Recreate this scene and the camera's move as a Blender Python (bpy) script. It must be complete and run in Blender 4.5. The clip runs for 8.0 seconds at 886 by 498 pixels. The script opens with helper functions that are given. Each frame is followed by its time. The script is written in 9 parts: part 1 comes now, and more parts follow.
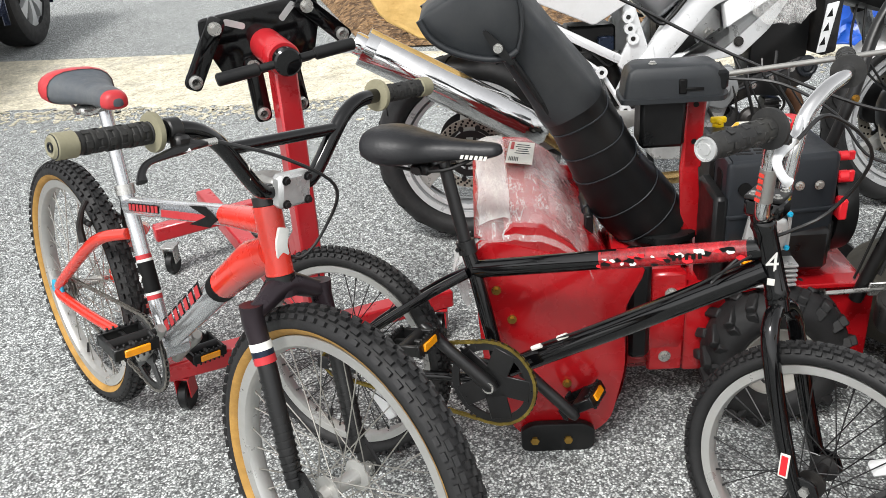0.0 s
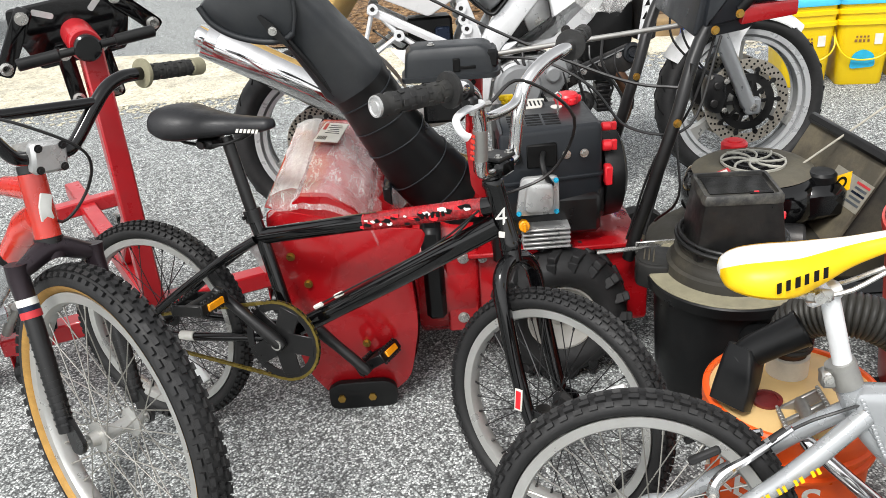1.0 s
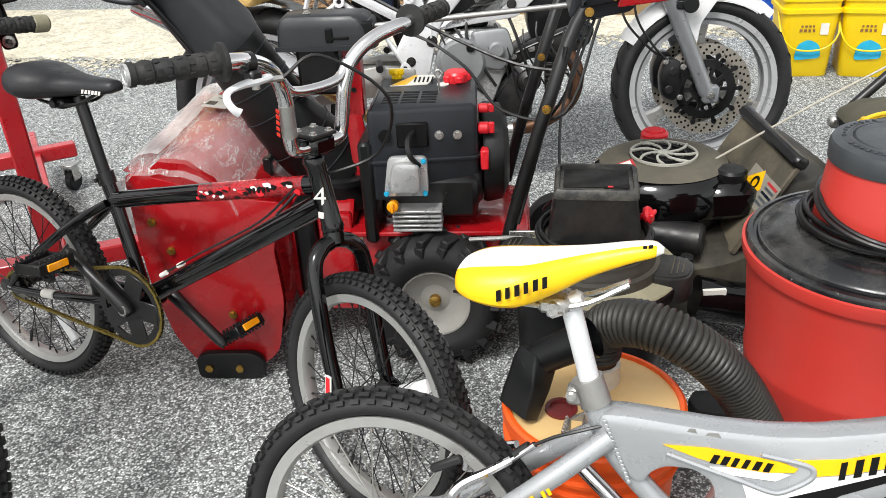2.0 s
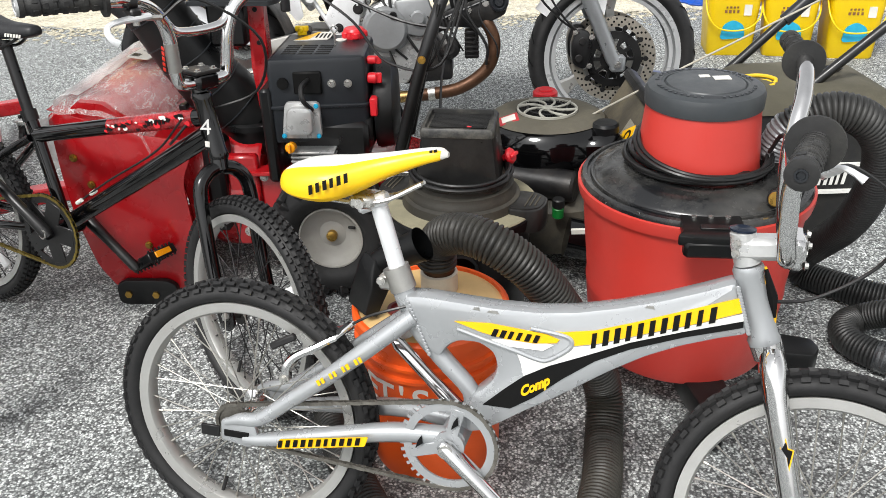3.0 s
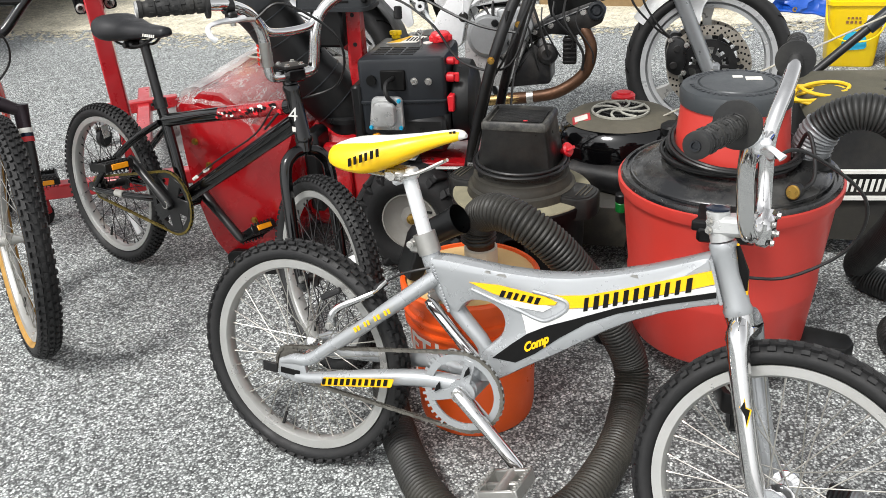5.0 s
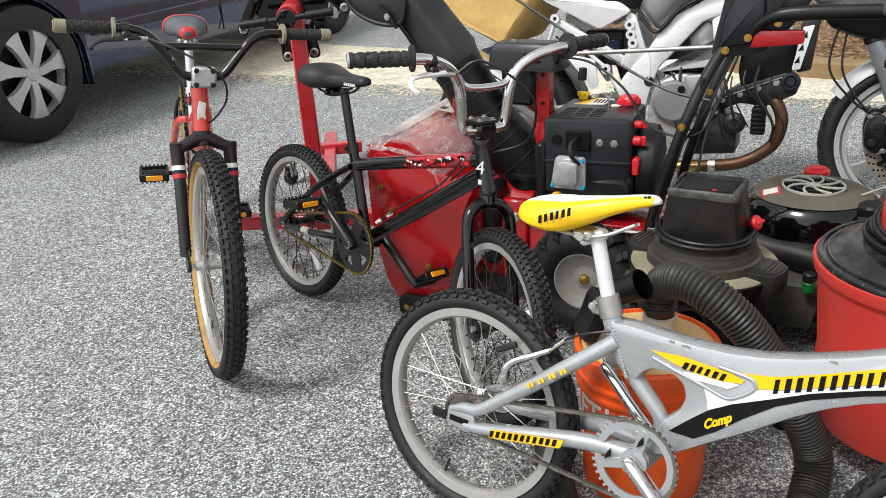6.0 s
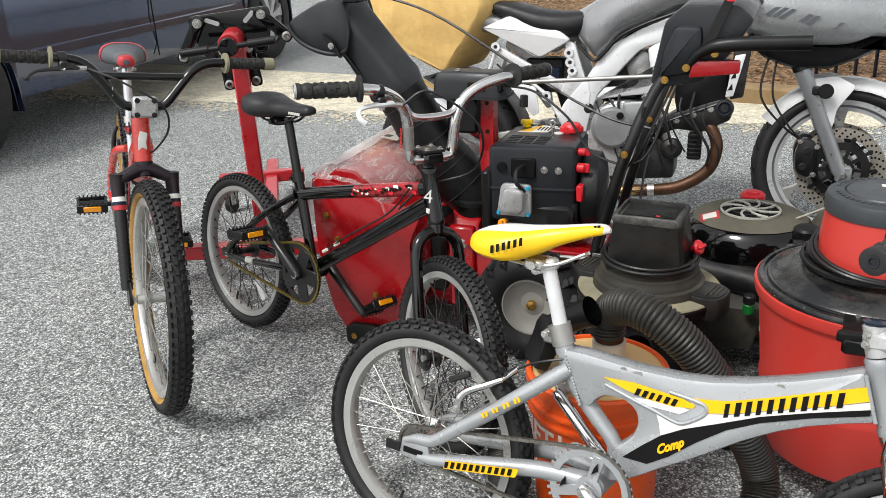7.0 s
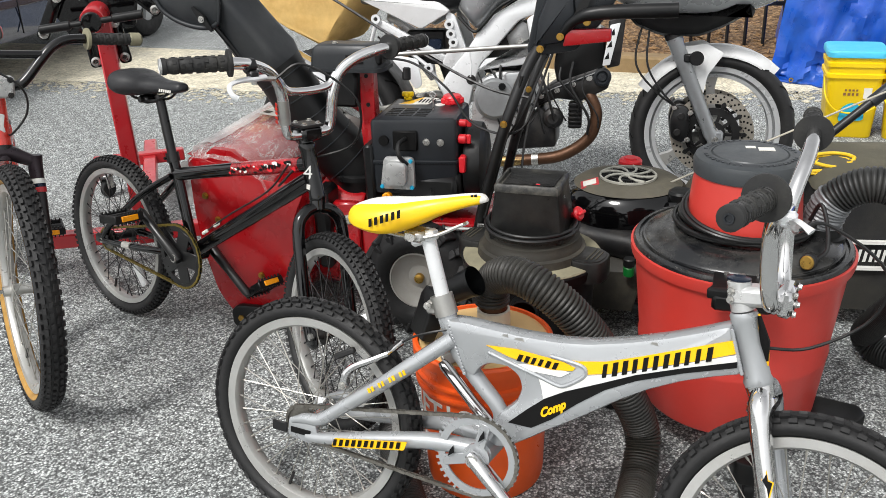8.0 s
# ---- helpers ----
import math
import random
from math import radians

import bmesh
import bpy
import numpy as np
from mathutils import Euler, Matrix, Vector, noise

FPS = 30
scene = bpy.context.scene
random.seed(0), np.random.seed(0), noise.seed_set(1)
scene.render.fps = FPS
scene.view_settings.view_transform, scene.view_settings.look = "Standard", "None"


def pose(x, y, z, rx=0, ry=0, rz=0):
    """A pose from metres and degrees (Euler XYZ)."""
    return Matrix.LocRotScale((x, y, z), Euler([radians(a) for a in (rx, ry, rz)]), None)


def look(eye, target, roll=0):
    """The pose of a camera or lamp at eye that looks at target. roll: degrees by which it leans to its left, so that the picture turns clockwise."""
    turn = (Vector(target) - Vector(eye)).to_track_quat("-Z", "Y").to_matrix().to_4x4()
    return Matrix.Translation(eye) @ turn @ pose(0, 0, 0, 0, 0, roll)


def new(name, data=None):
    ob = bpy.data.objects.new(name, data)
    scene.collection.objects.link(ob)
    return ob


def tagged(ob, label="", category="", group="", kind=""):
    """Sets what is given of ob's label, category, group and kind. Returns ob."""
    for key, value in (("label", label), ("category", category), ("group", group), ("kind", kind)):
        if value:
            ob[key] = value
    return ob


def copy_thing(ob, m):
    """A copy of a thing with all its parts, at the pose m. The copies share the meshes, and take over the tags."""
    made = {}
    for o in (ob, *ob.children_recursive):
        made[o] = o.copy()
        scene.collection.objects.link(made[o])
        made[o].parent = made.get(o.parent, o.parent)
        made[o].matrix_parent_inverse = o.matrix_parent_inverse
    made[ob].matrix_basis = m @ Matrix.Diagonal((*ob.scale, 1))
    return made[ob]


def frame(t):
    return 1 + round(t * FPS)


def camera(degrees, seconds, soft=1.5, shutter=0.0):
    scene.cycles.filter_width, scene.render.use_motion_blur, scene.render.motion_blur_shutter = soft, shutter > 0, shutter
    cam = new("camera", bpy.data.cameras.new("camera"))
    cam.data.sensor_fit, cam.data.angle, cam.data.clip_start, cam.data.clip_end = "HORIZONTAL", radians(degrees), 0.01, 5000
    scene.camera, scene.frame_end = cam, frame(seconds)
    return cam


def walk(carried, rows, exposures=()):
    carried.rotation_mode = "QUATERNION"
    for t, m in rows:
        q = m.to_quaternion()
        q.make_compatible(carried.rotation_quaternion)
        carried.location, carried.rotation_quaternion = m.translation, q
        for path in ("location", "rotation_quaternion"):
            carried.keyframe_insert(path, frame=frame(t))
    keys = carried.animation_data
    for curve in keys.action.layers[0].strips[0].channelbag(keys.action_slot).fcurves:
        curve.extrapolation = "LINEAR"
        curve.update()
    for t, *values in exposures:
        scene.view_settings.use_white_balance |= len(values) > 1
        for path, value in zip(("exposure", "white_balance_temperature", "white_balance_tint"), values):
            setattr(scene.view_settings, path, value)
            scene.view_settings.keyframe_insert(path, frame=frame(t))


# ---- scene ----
EXPO, SKY, SUN = 0.80, 0.13, 1.5
# camera and its walk
cam = camera(54.6, 8.0, soft=0.5)
PATH = [
    (0, (0.465, 0.151, 1.291), (0.166, 1.918, 0.403), -4.5),
    (0.5, (0.621, 0.052, 1.287), (0.346, 1.834, 0.422), -4.8),
    (1, (0.855, 0.023, 1.253), (0.641, 1.805, 0.372), -4.7),
    (1.2, (0.922, 0.043, 1.253), (0.707, 1.821, 0.362), -4.7),
    (2.3, (1.422, 0.161, 1.21), (1.017, 1.869, 0.251), -2.5),
    (2.5, (1.486, 0.123, 1.205), (1.084, 1.826, 0.236), -2.2),
    (3, (1.59, -0.055, 1.202), (1.239, 1.666, 0.245), -1.9),
    (3.5, (1.73, -0.156, 1.224), (1.379, 1.584, 0.301), -0.7),
    (4, (1.866, -0.181, 1.215), (1.436, 1.527, 0.268), -1.4),
    (4.5, (1.887, -0.19, 1.216), (1.405, 1.498, 0.257), -2.9),
    (5, (1.857, -0.203, 1.221), (1.168, 1.437, 0.306), -4.2),
    (5.2, (1.833, -0.212, 1.22), (1.033, 1.395, 0.338), -4.3),
    (6.3, (1.793, -0.25, 1.24), (0.763, 1.29, 0.485), -3.3),
    (6.5, (1.78, -0.258, 1.245), (0.786, 1.309, 0.5), -3.1),
    (7, (1.784, -0.243, 1.246), (0.875, 1.391, 0.505), -2.8),
    (7.5, (1.793, -0.229, 1.236), (1.014, 1.458, 0.472), -2.5),
    (8, (1.809, -0.218, 1.234), (1.128, 1.484, 0.436), -2.4),
]

walk(cam, [(t, look(eye, target, roll)) for t, eye, target, roll in PATH], exposures=[(0.0, EXPO + 0.24), (2.5, EXPO + 0.2), (4.0, EXPO + 0.02), (5.1, EXPO + 0.16), (6.5, EXPO - 0.03), (8.0, EXPO)])

# daylight: a bright overcast sky with a weak, very soft sun
SUN_UP, SUN_TURN = 55.0, 200.0
world = bpy.data.worlds.new("sky")
scene.world = world
world.use_nodes = True
wn, wl = world.node_tree.nodes, world.node_tree.links
sky = wn.new("ShaderNodeTexSky")
sky.sky_type, sky.sun_disc = "NISHITA", False
sky.sun_elevation, sky.sun_rotation = radians(SUN_UP), radians(SUN_TURN)
sky.dust_density, sky.air_density, sky.ozone_density = 2.0, 1.0, 1.0
mute = wn.new("ShaderNodeHueSaturation")
mute.inputs["Saturation"].default_value = 0.06
wl.new(sky.outputs[0], mute.inputs["Color"])
wl.new(mute.outputs[0], wn["Background"].inputs[0])
wn["Background"].inputs[1].default_value = SKY
sun = new("sun", bpy.data.lights.new("sun", "SUN"))
sun.data.energy, sun.data.angle, sun.data.color = SUN, radians(14), (1.0, 0.975, 0.945)
sun.rotation_euler = (radians(90 - SUN_UP), 0, radians(180 - SUN_TURN))

# ---------------------------------------------------------------- mesh tools
V = Vector


def rgb(h):
    """Linear colour from a hex string."""
    c = [int(h[i:i + 2], 16) / 255 for i in (0, 2, 4)]
    return tuple(x / 12.92 if x <= 0.04045 else ((x + 0.055) / 1.055) ** 2.4 for x in c) + (1.0,)


def basis(d, up=(0, 0, 1)):
    d = V(d).normalized()
    u = V(up)
    if abs(d.dot(u.normalized())) > 0.98:
        u = V((1, 0, 0))
    s = d.cross(u).normalized()
    return s, s.cross(d).normalized(), d


def rot(d, up=(0, 0, 1)):
    """A rotation whose z axis lies along d."""
    s, u, d = basis(d, up)
    return Matrix((s, u, d)).transposed().to_4x4()


def curve(pts, steps=6, closed=False):
    """Points of a smooth curve through pts."""
    pts = [V(p) for p in pts]
    n, out = len(pts), []
    for i in range(n if closed else n - 1):
        if closed:
            a, b, c, d = (pts[(i + k) % n] for k in (-1, 0, 1, 2))
        else:
            b, c = pts[i], pts[i + 1]
            a = pts[i - 1] if i else b * 2 - c
            d = pts[i + 2] if i + 2 < n else c * 2 - b
        for k in range(steps):
            t = k / steps
            out.append(0.5 * (2 * b + (c - a) * t + (2 * a - 5 * b + 4 * c - d) * t * t + (3 * b - a - 3 * c + d) * t ** 3))
    return out if closed else out + [pts[-1]]


class B:
    """Collects the faces of one mesh."""

    def __init__(self):
        self.v, self.f = [], []

    def add(self, vs, fs, m=None):
        k = len(self.v)
        self.v += [tuple(m @ V(p)) if m else tuple(p) for p in vs]
        self.f += [tuple(i + k for i in f) for f in fs]
        return self

    def box(self, c, s, b=0.0, m=None):
        """A box with chamfered edges."""
        h = [x / 2 for x in s]
        b = min(b, *[x * 0.49 for x in h])
        mm = (m or Matrix()) @ Matrix.Translation(c)
        if b <= 0:
            vs = [(x * h[0], y * h[1], z * h[2]) for x in (-1, 1) for y in (-1, 1) for z in (-1, 1)]
            return self.add(vs, [(0, 1, 3, 2), (4, 6, 7, 5), (0, 4, 5, 1), (2, 3, 7, 6), (0, 2, 6, 4), (1, 5, 7, 3)], mm)
        vs, ix = [], {}
        for x in (-1, 1):
            for y in (-1, 1):
                for z in (-1, 1):
                    for a in range(3):
                        ix[x, y, z, a] = len(vs)
                        vs.append(tuple(q * (h[k] - (0 if k == a else b)) for k, q in enumerate((x, y, z))))
        fs = []
        for a in range(3):
            o = [k for k in range(3) if k != a]
            for q in (-1, 1):
                face = []
                for p, r in ((-1, -1), (1, -1), (1, 1), (-1, 1)):
                    s3 = [0, 0, 0]
                    s3[a], s3[o[0]], s3[o[1]] = q, p, r
                    face.append(ix[(*s3, a)])
                fs.append(face)
            for p in (-1, 1):
                for r in (-1, 1):
                    s3, s4 = [0, 0, 0], [0, 0, 0]
                    s3[a], s4[a] = -1, 1
                    s3[o[0]] = s4[o[0]] = p
                    s3[o[1]] = s4[o[1]] = r
                    fs.append([ix[(*s3, o[0])], ix[(*s4, o[0])], ix[(*s4, o[1])], ix[(*s3, o[1])]])
        for x in (-1, 1):
            for y in (-1, 1):
                for z in (-1, 1):
                    fs.append([ix[x, y, z, a] for a in range(3)])
        return self.add(vs, fs, mm)

    def rings(self, rings, closed=False, caps=True):
        """Skin over rings of equal length."""
        n = len(rings[0])
        vs = [p for r in rings for p in r]
        fs = []
        m = len(rings)
        for i in range(m if closed else m - 1):
            a, b = i * n, ((i + 1) % m) * n
            fs += [(a + k, a + (k + 1) % n, b + (k + 1) % n, b + k) for k in range(n)]
        if caps and not closed:
            fs += [tuple(range(n - 1, -1, -1)), tuple(range((m - 1) * n, m * n))]
        return self.add(vs, fs)

    def tube(self, pts, r, n=10, closed=False, caps=True, flat=1.0, up=(0, 0, 1)):
        """A pipe along pts; r: one radius or one for each point; flat: height over width of its section."""
        pts = [V(p) for p in pts]
        m = len(pts)
        rs = list(r) if isinstance(r, (list, tuple)) else [r] * m
        if len(rs) != m:
            rs = [rs[min(len(rs) - 1, int(i * (len(rs) - 1) / (m - 1)))] + (rs[min(len(rs) - 1, int(i * (len(rs) - 1) / (m - 1)) + 1)] - rs[min(len(rs) - 1, int(i * (len(rs) - 1) / (m - 1)))]) * ((i * (len(rs) - 1) / (m - 1)) % 1) for i in range(m)]
        tang = [((pts[(i + 1) % m] if closed or i < m - 1 else pts[i]) - (pts[i - 1] if closed or i else pts[i])).normalized() for i in range(m)]
        s, u, _ = basis(tang[0], up)
        out = []
        for i in range(m):
            s = (s - tang[i] * s.dot(tang[i])).normalized()
            u = s.cross(tang[i])
            out.append([pts[i] + rs[i] * (math.cos(a) * s + flat * math.sin(a) * u) for a in (2 * math.pi * k / n for k in range(n))])
        return self.rings(out, closed, caps)

    def cyl(self, a, b, r, r2=None, n=16, bev=0.0):
        a, b = V(a), V(b)
        d = (b - a).normalized()
        r2 = r if r2 is None else r2
        if bev:
            return self.tube([a, a + d * 1e-5, a + d * bev, b - d * bev, b - d * 1e-5, b], [max(r - bev, 1e-4), max(r - bev, 1e-4), r, r2, max(r2 - bev, 1e-4), max(r2 - bev, 1e-4)], n)
        return self.tube([a, b], [r, r2], n)

    def lathe(self, prof, m=None, n=32, squash=1.0, caps=True):
        """Turn a profile of (radius, height) round the z axis of m; a closed profile gives a ring."""
        m = m or Matrix()
        whole = prof[0] == prof[-1]
        return self.rings([[m @ V((r * math.cos(a), squash * r * math.sin(a), z)) for a in (2 * math.pi * k / n for k in range(n))] for r, z in (prof[:-1] if whole else prof)], whole, caps)

    def prism(self, poly, lo, hi, m=None, bev=0.0):
        """A polygon (counter-clockwise, x and y) raised from lo to hi along z, with rounded rims."""
        m = m or Matrix()
        q = [V((*p, 0)) for p in poly]
        n = len(q)

        def inset(d):
            out = []
            for i in range(n):
                e1, e2 = (q[i] - q[i - 1]).normalized(), (q[(i + 1) % n] - q[i]).normalized()
                n1, n2 = V((-e1.y, e1.x, 0)), V((-e2.y, e2.x, 0))
                w = n1 + n2
                k = max(w.dot(n1), 0.5)
                out.append(q[i] + w * (d / k))
            return out
        if bev:
            lev = [(bev, lo), (bev * 0.3, lo + bev * 0.3), (0, lo + bev), (0, hi - bev), (bev * 0.3, hi - bev * 0.3), (bev, hi)]
        else:
            lev = [(0, lo), (0, hi)]
        return self.rings([[m @ V((p.x, p.y, z)) for p in inset(d)] for d, z in lev])

    def sheet(self, rows):
        """An open skin over rows of equal length."""
        n = len(rows[0])
        vs = [p for r in rows for p in r]
        return self.add(vs, [(i * n + k, i * n + k + 1, (i + 1) * n + k + 1, (i + 1) * n + k) for i in range(len(rows) - 1) for k in range(n - 1)])

    def bolt(self, c, d, r, h, n=6):
        """A hexagon head with a washer."""
        c, d = V(c), V(d).normalized()
        self.cyl(c, c + d * h * 0.25, r * 1.45, n=12)
        return self.cyl(c + d * h * 0.25, c + d * h, r, n=n)


def round_poly(poly, r, n=4):
    """Polygon with its corners rounded."""
    out, m = [], len(poly)
    for i in range(m):
        p, a, b = V((*poly[i], 0)), V((*poly[i - 1], 0)), V((*poly[(i + 1) % m], 0))
        da, db = (a - p), (b - p)
        k = min(r, da.length * 0.45, db.length * 0.45)
        s, e = p + da.normalized() * k, p + db.normalized() * k
        for j in range(n + 1):
            t = j / n
            q = s * (1 - t) ** 2 + p * 2 * t * (1 - t) + e * t * t
            out.append((q.x, q.y))
    return out


def hull(b):
    m = bmesh.new()
    vs = [m.verts.new(p) for p in b.v]
    for f in b.f:
        if len(set(f)) > 2:
            try:
                m.faces.new([vs[i] for i in f])
            except ValueError:
                pass
    bmesh.ops.recalc_face_normals(m, faces=m.faces)
    return m


def mesh_of(name, b, material, angle=38):
    me = bpy.data.meshes.new(name)
    m = hull(b)
    m.to_mesh(me)
    m.free()
    me.materials.append(material)
    me.polygons.foreach_set("use_smooth", [True] * len(me.polygons))
    me.set_sharp_from_angle(angle=radians(angle))
    return me


def thing(name, m, label, category, group="", kind=""):
    """An empty at the thing's base, which parents its parts."""
    ob = new(name)
    ob.empty_display_size = 0.05
    ob.matrix_world = m
    bpy.context.view_layer.update()
    return tagged(ob, label, category, group, kind)


def part(name, b, material, parent, label="", at=None, angle=38):
    """One mesh under a thing or a part. b: collected faces or a ready mesh; at: its pose in the parent."""
    me = b if isinstance(b, bpy.types.Mesh) else mesh_of(name, b, material, angle)
    ob = new(name, me)
    ob.parent = parent
    if at is not None:
        ob.matrix_basis = at
    return tagged(ob, label)


def solo(name, b, material, label, category, group="", kind="", at=None, angle=38):
    """A thing that is one mesh."""
    ob = new(name, mesh_of(name, b, material, angle))
    if at is not None:
        ob.matrix_world = at
    return tagged(ob, label, category, group, kind)


def joint(name, parent, label="", at=None):
    """An empty part that holds sub-parts."""
    ob = new(name)
    ob.empty_display_size = 0.03
    ob.parent = parent
    if at is not None:
        ob.matrix_basis = at
    return tagged(ob, label)


def level(top, pairs):
    """Move the heights of a thing's parts, linearly between (old, new) pairs."""
    seen = set()
    for ob in top.children_recursive:
        if ob.type == "MESH" and ob.data.name not in seen:
            seen.add(ob.data.name)
            for v in ob.data.vertices:
                for (a0, b0), (a1, b1) in zip(pairs, pairs[1:]):
                    if v.co.z <= a1 or (a1, b1) == pairs[-1]:
                        v.co.z = b0 + (v.co.z - a0) * (b1 - b0) / (a1 - a0)
                        break


# ---------------------------------------------------------------- materials
class Net:
    def __init__(self, name):
        self.m = bpy.data.materials.new(name)
        self.m.use_nodes = True
        self.t = self.m.node_tree
        self.p = self.t.nodes["Principled BSDF"]
        self.co = self.t.nodes.new("ShaderNodeTexCoord").outputs["Object"]

    def node(self, kind, **vals):
        n = self.t.nodes.new(kind)
        for k, v in vals.items():
            n.inputs[k.replace("_", " ")].default_value = v
        return n

    def link(self, a, b):
        self.t.links.new(a, b)

    def noise(self, scale, detail=4.0, rough=0.6):
        n = self.node("ShaderNodeTexNoise", Scale=scale, Detail=detail, Roughness=rough)
        self.link(self.co, n.inputs["Vector"])
        return n.outputs["Fac"]

    def ramp(self, fac, stops):
        r = self.t.nodes.new("ShaderNodeValToRGB")
        e = r.color_ramp.elements
        while len(e) < len(stops):
            e.new(0.5)
        for s, (at, c) in zip(e, stops):
            s.position, s.color = at, c if len(c) == 4 else (*c, 1)
        self.link(fac, r.inputs[0])
        return r.outputs[0]

    def mix(self, fac, a, b, how="MIX"):
        m = self.t.nodes.new("ShaderNodeMix")
        m.data_type, m.blend_type = "RGBA", how
        for s, v in ((0, fac), (6, a), (7, b)):
            if isinstance(v, (int, float, tuple)):
                m.inputs[s].default_value = v
            else:
                self.link(v, m.inputs[s])
        return m.outputs[2]

    def bump(self, height, strength, dist):
        b = self.node("ShaderNodeBump", Strength=strength, Distance=dist)
        self.link(height, b.inputs["Height"])
        self.link(b.outputs[0], self.p.inputs["Normal"])
        return b


def grey(v):
    return (v, v, v, 1.0)


def plain(name, col, rough=0.5, metal=0.0, vary=0.12, dirt=None, dirt_amt=0.35, scale=18.0, fine=220.0, bump=0.08, coat=0.0, wear=None, rough_vary=0.15, spec=0.5):
    """A surface with grain at two scales, and dirt or wear in patches."""
    n = Net(name)
    base = rgb(col)
    big, small = n.noise(scale, 5), n.noise(fine, 3)
    dark = tuple(c * (1 - vary) for c in base[:3]) + (1,)
    lite = tuple(min(1, c * (1 + vary)) for c in base[:3]) + (1,)
    c = n.mix(n.ramp(big, [(0.3, grey(0)), (0.7, grey(1))]), dark, lite)
    c = n.mix(n.ramp(small, [(0.35, grey(0)), (0.65, grey(0.35 * min(1, vary * 4)))]), c, dark)
    if dirt:
        c = n.mix(n.ramp(n.noise(scale * 0.45, 8, 0.7), [(0.45, grey(0)), (0.75, grey(dirt_amt))]), c, rgb(dirt))
    if wear:
        c = n.mix(n.ramp(n.noise(scale * 3.1, 9, 0.75), [(0.66, grey(0)), (0.72, grey(0.8))]), c, rgb(wear))
    n.link(c, n.p.inputs["Base Color"])
    r = n.ramp(n.noise(scale * 1.7, 6), [(0.25, grey(max(0.02, rough - rough_vary))), (0.75, grey(min(1, rough + rough_vary)))])
    n.link(r, n.p.inputs["Roughness"])
    n.p.inputs["Metallic"].default_value = metal
    n.p.inputs["Specular IOR Level"].default_value = spec
    n.p.inputs["Coat Weight"].default_value = coat
    n.p.inputs["Coat Roughness"].default_value = 0.06
    if bump:
        n.bump(n.noise(fine * 0.6, 4), bump, 0.002)
    return n.m


RUBBER = plain("tyre_rubber", "131314", 0.66, vary=0.25, dirt="454340", dirt_amt=0.16, scale=14, bump=0.25)
RUBBER_OLD = plain("grip_rubber", "191919", 0.65, vary=0.2, dirt="4a4840", scale=30, bump=0.3)
TAN = plain("tan_sidewall", "a9813f", 0.8, vary=0.25, dirt="5a4628", dirt_amt=0.5, scale=25, bump=0.2)
BLACK_GLOSS = plain("black_gloss_paint", "070708", 0.1, vary=0.2, scale=10, bump=0.0, coat=0.3, rough_vary=0.04, spec=0.35)
BLACK_SATIN = plain("black_satin", "0c0c0d", 0.36, vary=0.2, dirt="4a4843", dirt_amt=0.1, scale=12)
BLACK_PLAST = plain("black_plastic", "0e0f10", 0.38, vary=0.2, dirt="4c4a46", dirt_amt=0.14, scale=9, bump=0.06, spec=0.3)
GREY_PLAST = plain("grey_charcoal_plastic", "1f2226", 0.36, vary=0.12, dirt="4c4b48", dirt_amt=0.14, scale=7, bump=0.06, spec=0.35)
DUSTY = plain("dusty_black_plastic", "2c2a24", 0.65, vary=0.25, dirt="756c58", dirt_amt=0.5, scale=8, bump=0.2)
DUSTY_LT = plain("dust_coated_plastic", "514d42", 0.75, vary=0.2, dirt="82785f", dirt_amt=0.6, scale=9, bump=0.2)
SILVER_PAINT = plain("silver_paint", "a2a5a7", 0.28, metal=0.4, vary=0.05, dirt="77736a", dirt_amt=0.15, scale=8, coat=0.5, wear=None, bump=0.03)
SILVER_DULL = plain("dull_aluminium", "a8a7a3", 0.42, metal=0.8, vary=0.1, dirt="6d675c", dirt_amt=0.3, scale=22)
POLISHED = plain("polished_silver_tube", "c6c8ca", 0.2, metal=0.75, vary=0.05, dirt="77736a", dirt_amt=0.15, scale=10, coat=0.4, bump=0.0, rough_vary=0.06)
RIM_AL = plain("rim_aluminium", "b4b4b1", 0.36, metal=0.6, vary=0.06, dirt="8b8578", dirt_amt=0.3, scale=16)
CHROME = plain("chrome", "d8d8d8", 0.1, metal=1.0, vary=0.05, dirt="8a857b", dirt_amt=0.18, scale=25, bump=0.0, rough_vary=0.05)
STEEL = plain("zinc_steel", "c0bfbb", 0.3, metal=0.85, vary=0.1, dirt="6e675c", dirt_amt=0.22, scale=40)
SPOKE_AL = plain("spoke_steel", "a5a39c", 0.35, metal=0.85, vary=0.1, scale=30, bump=0)
CHAIN_MET = plain("chain_steel", "827f78", 0.4, metal=0.8, vary=0.3, dirt="3a342a", dirt_amt=0.5, scale=60)
CHAIN_GOLD = plain("brassy_chain", "8b7a3c", 0.4, metal=0.8, vary=0.3, dirt="3a2e1c", dirt_amt=0.5, scale=60)
BRASS = plain("brass", "b08c45", 0.35, metal=0.9, vary=0.15, scale=40)
RED_PAINT = plain("red_paint", "9c0f16", 0.26, vary=0.08, dirt="6d1015", dirt_amt=0.25, scale=6, coat=0.5, bump=0.03)
RED_SAT = plain("red_machine_paint", "ad1a22", 0.33, vary=0.08, dirt="7d3436", dirt_amt=0.3, scale=9, coat=0.4, wear="d9c9c0", bump=0.04)
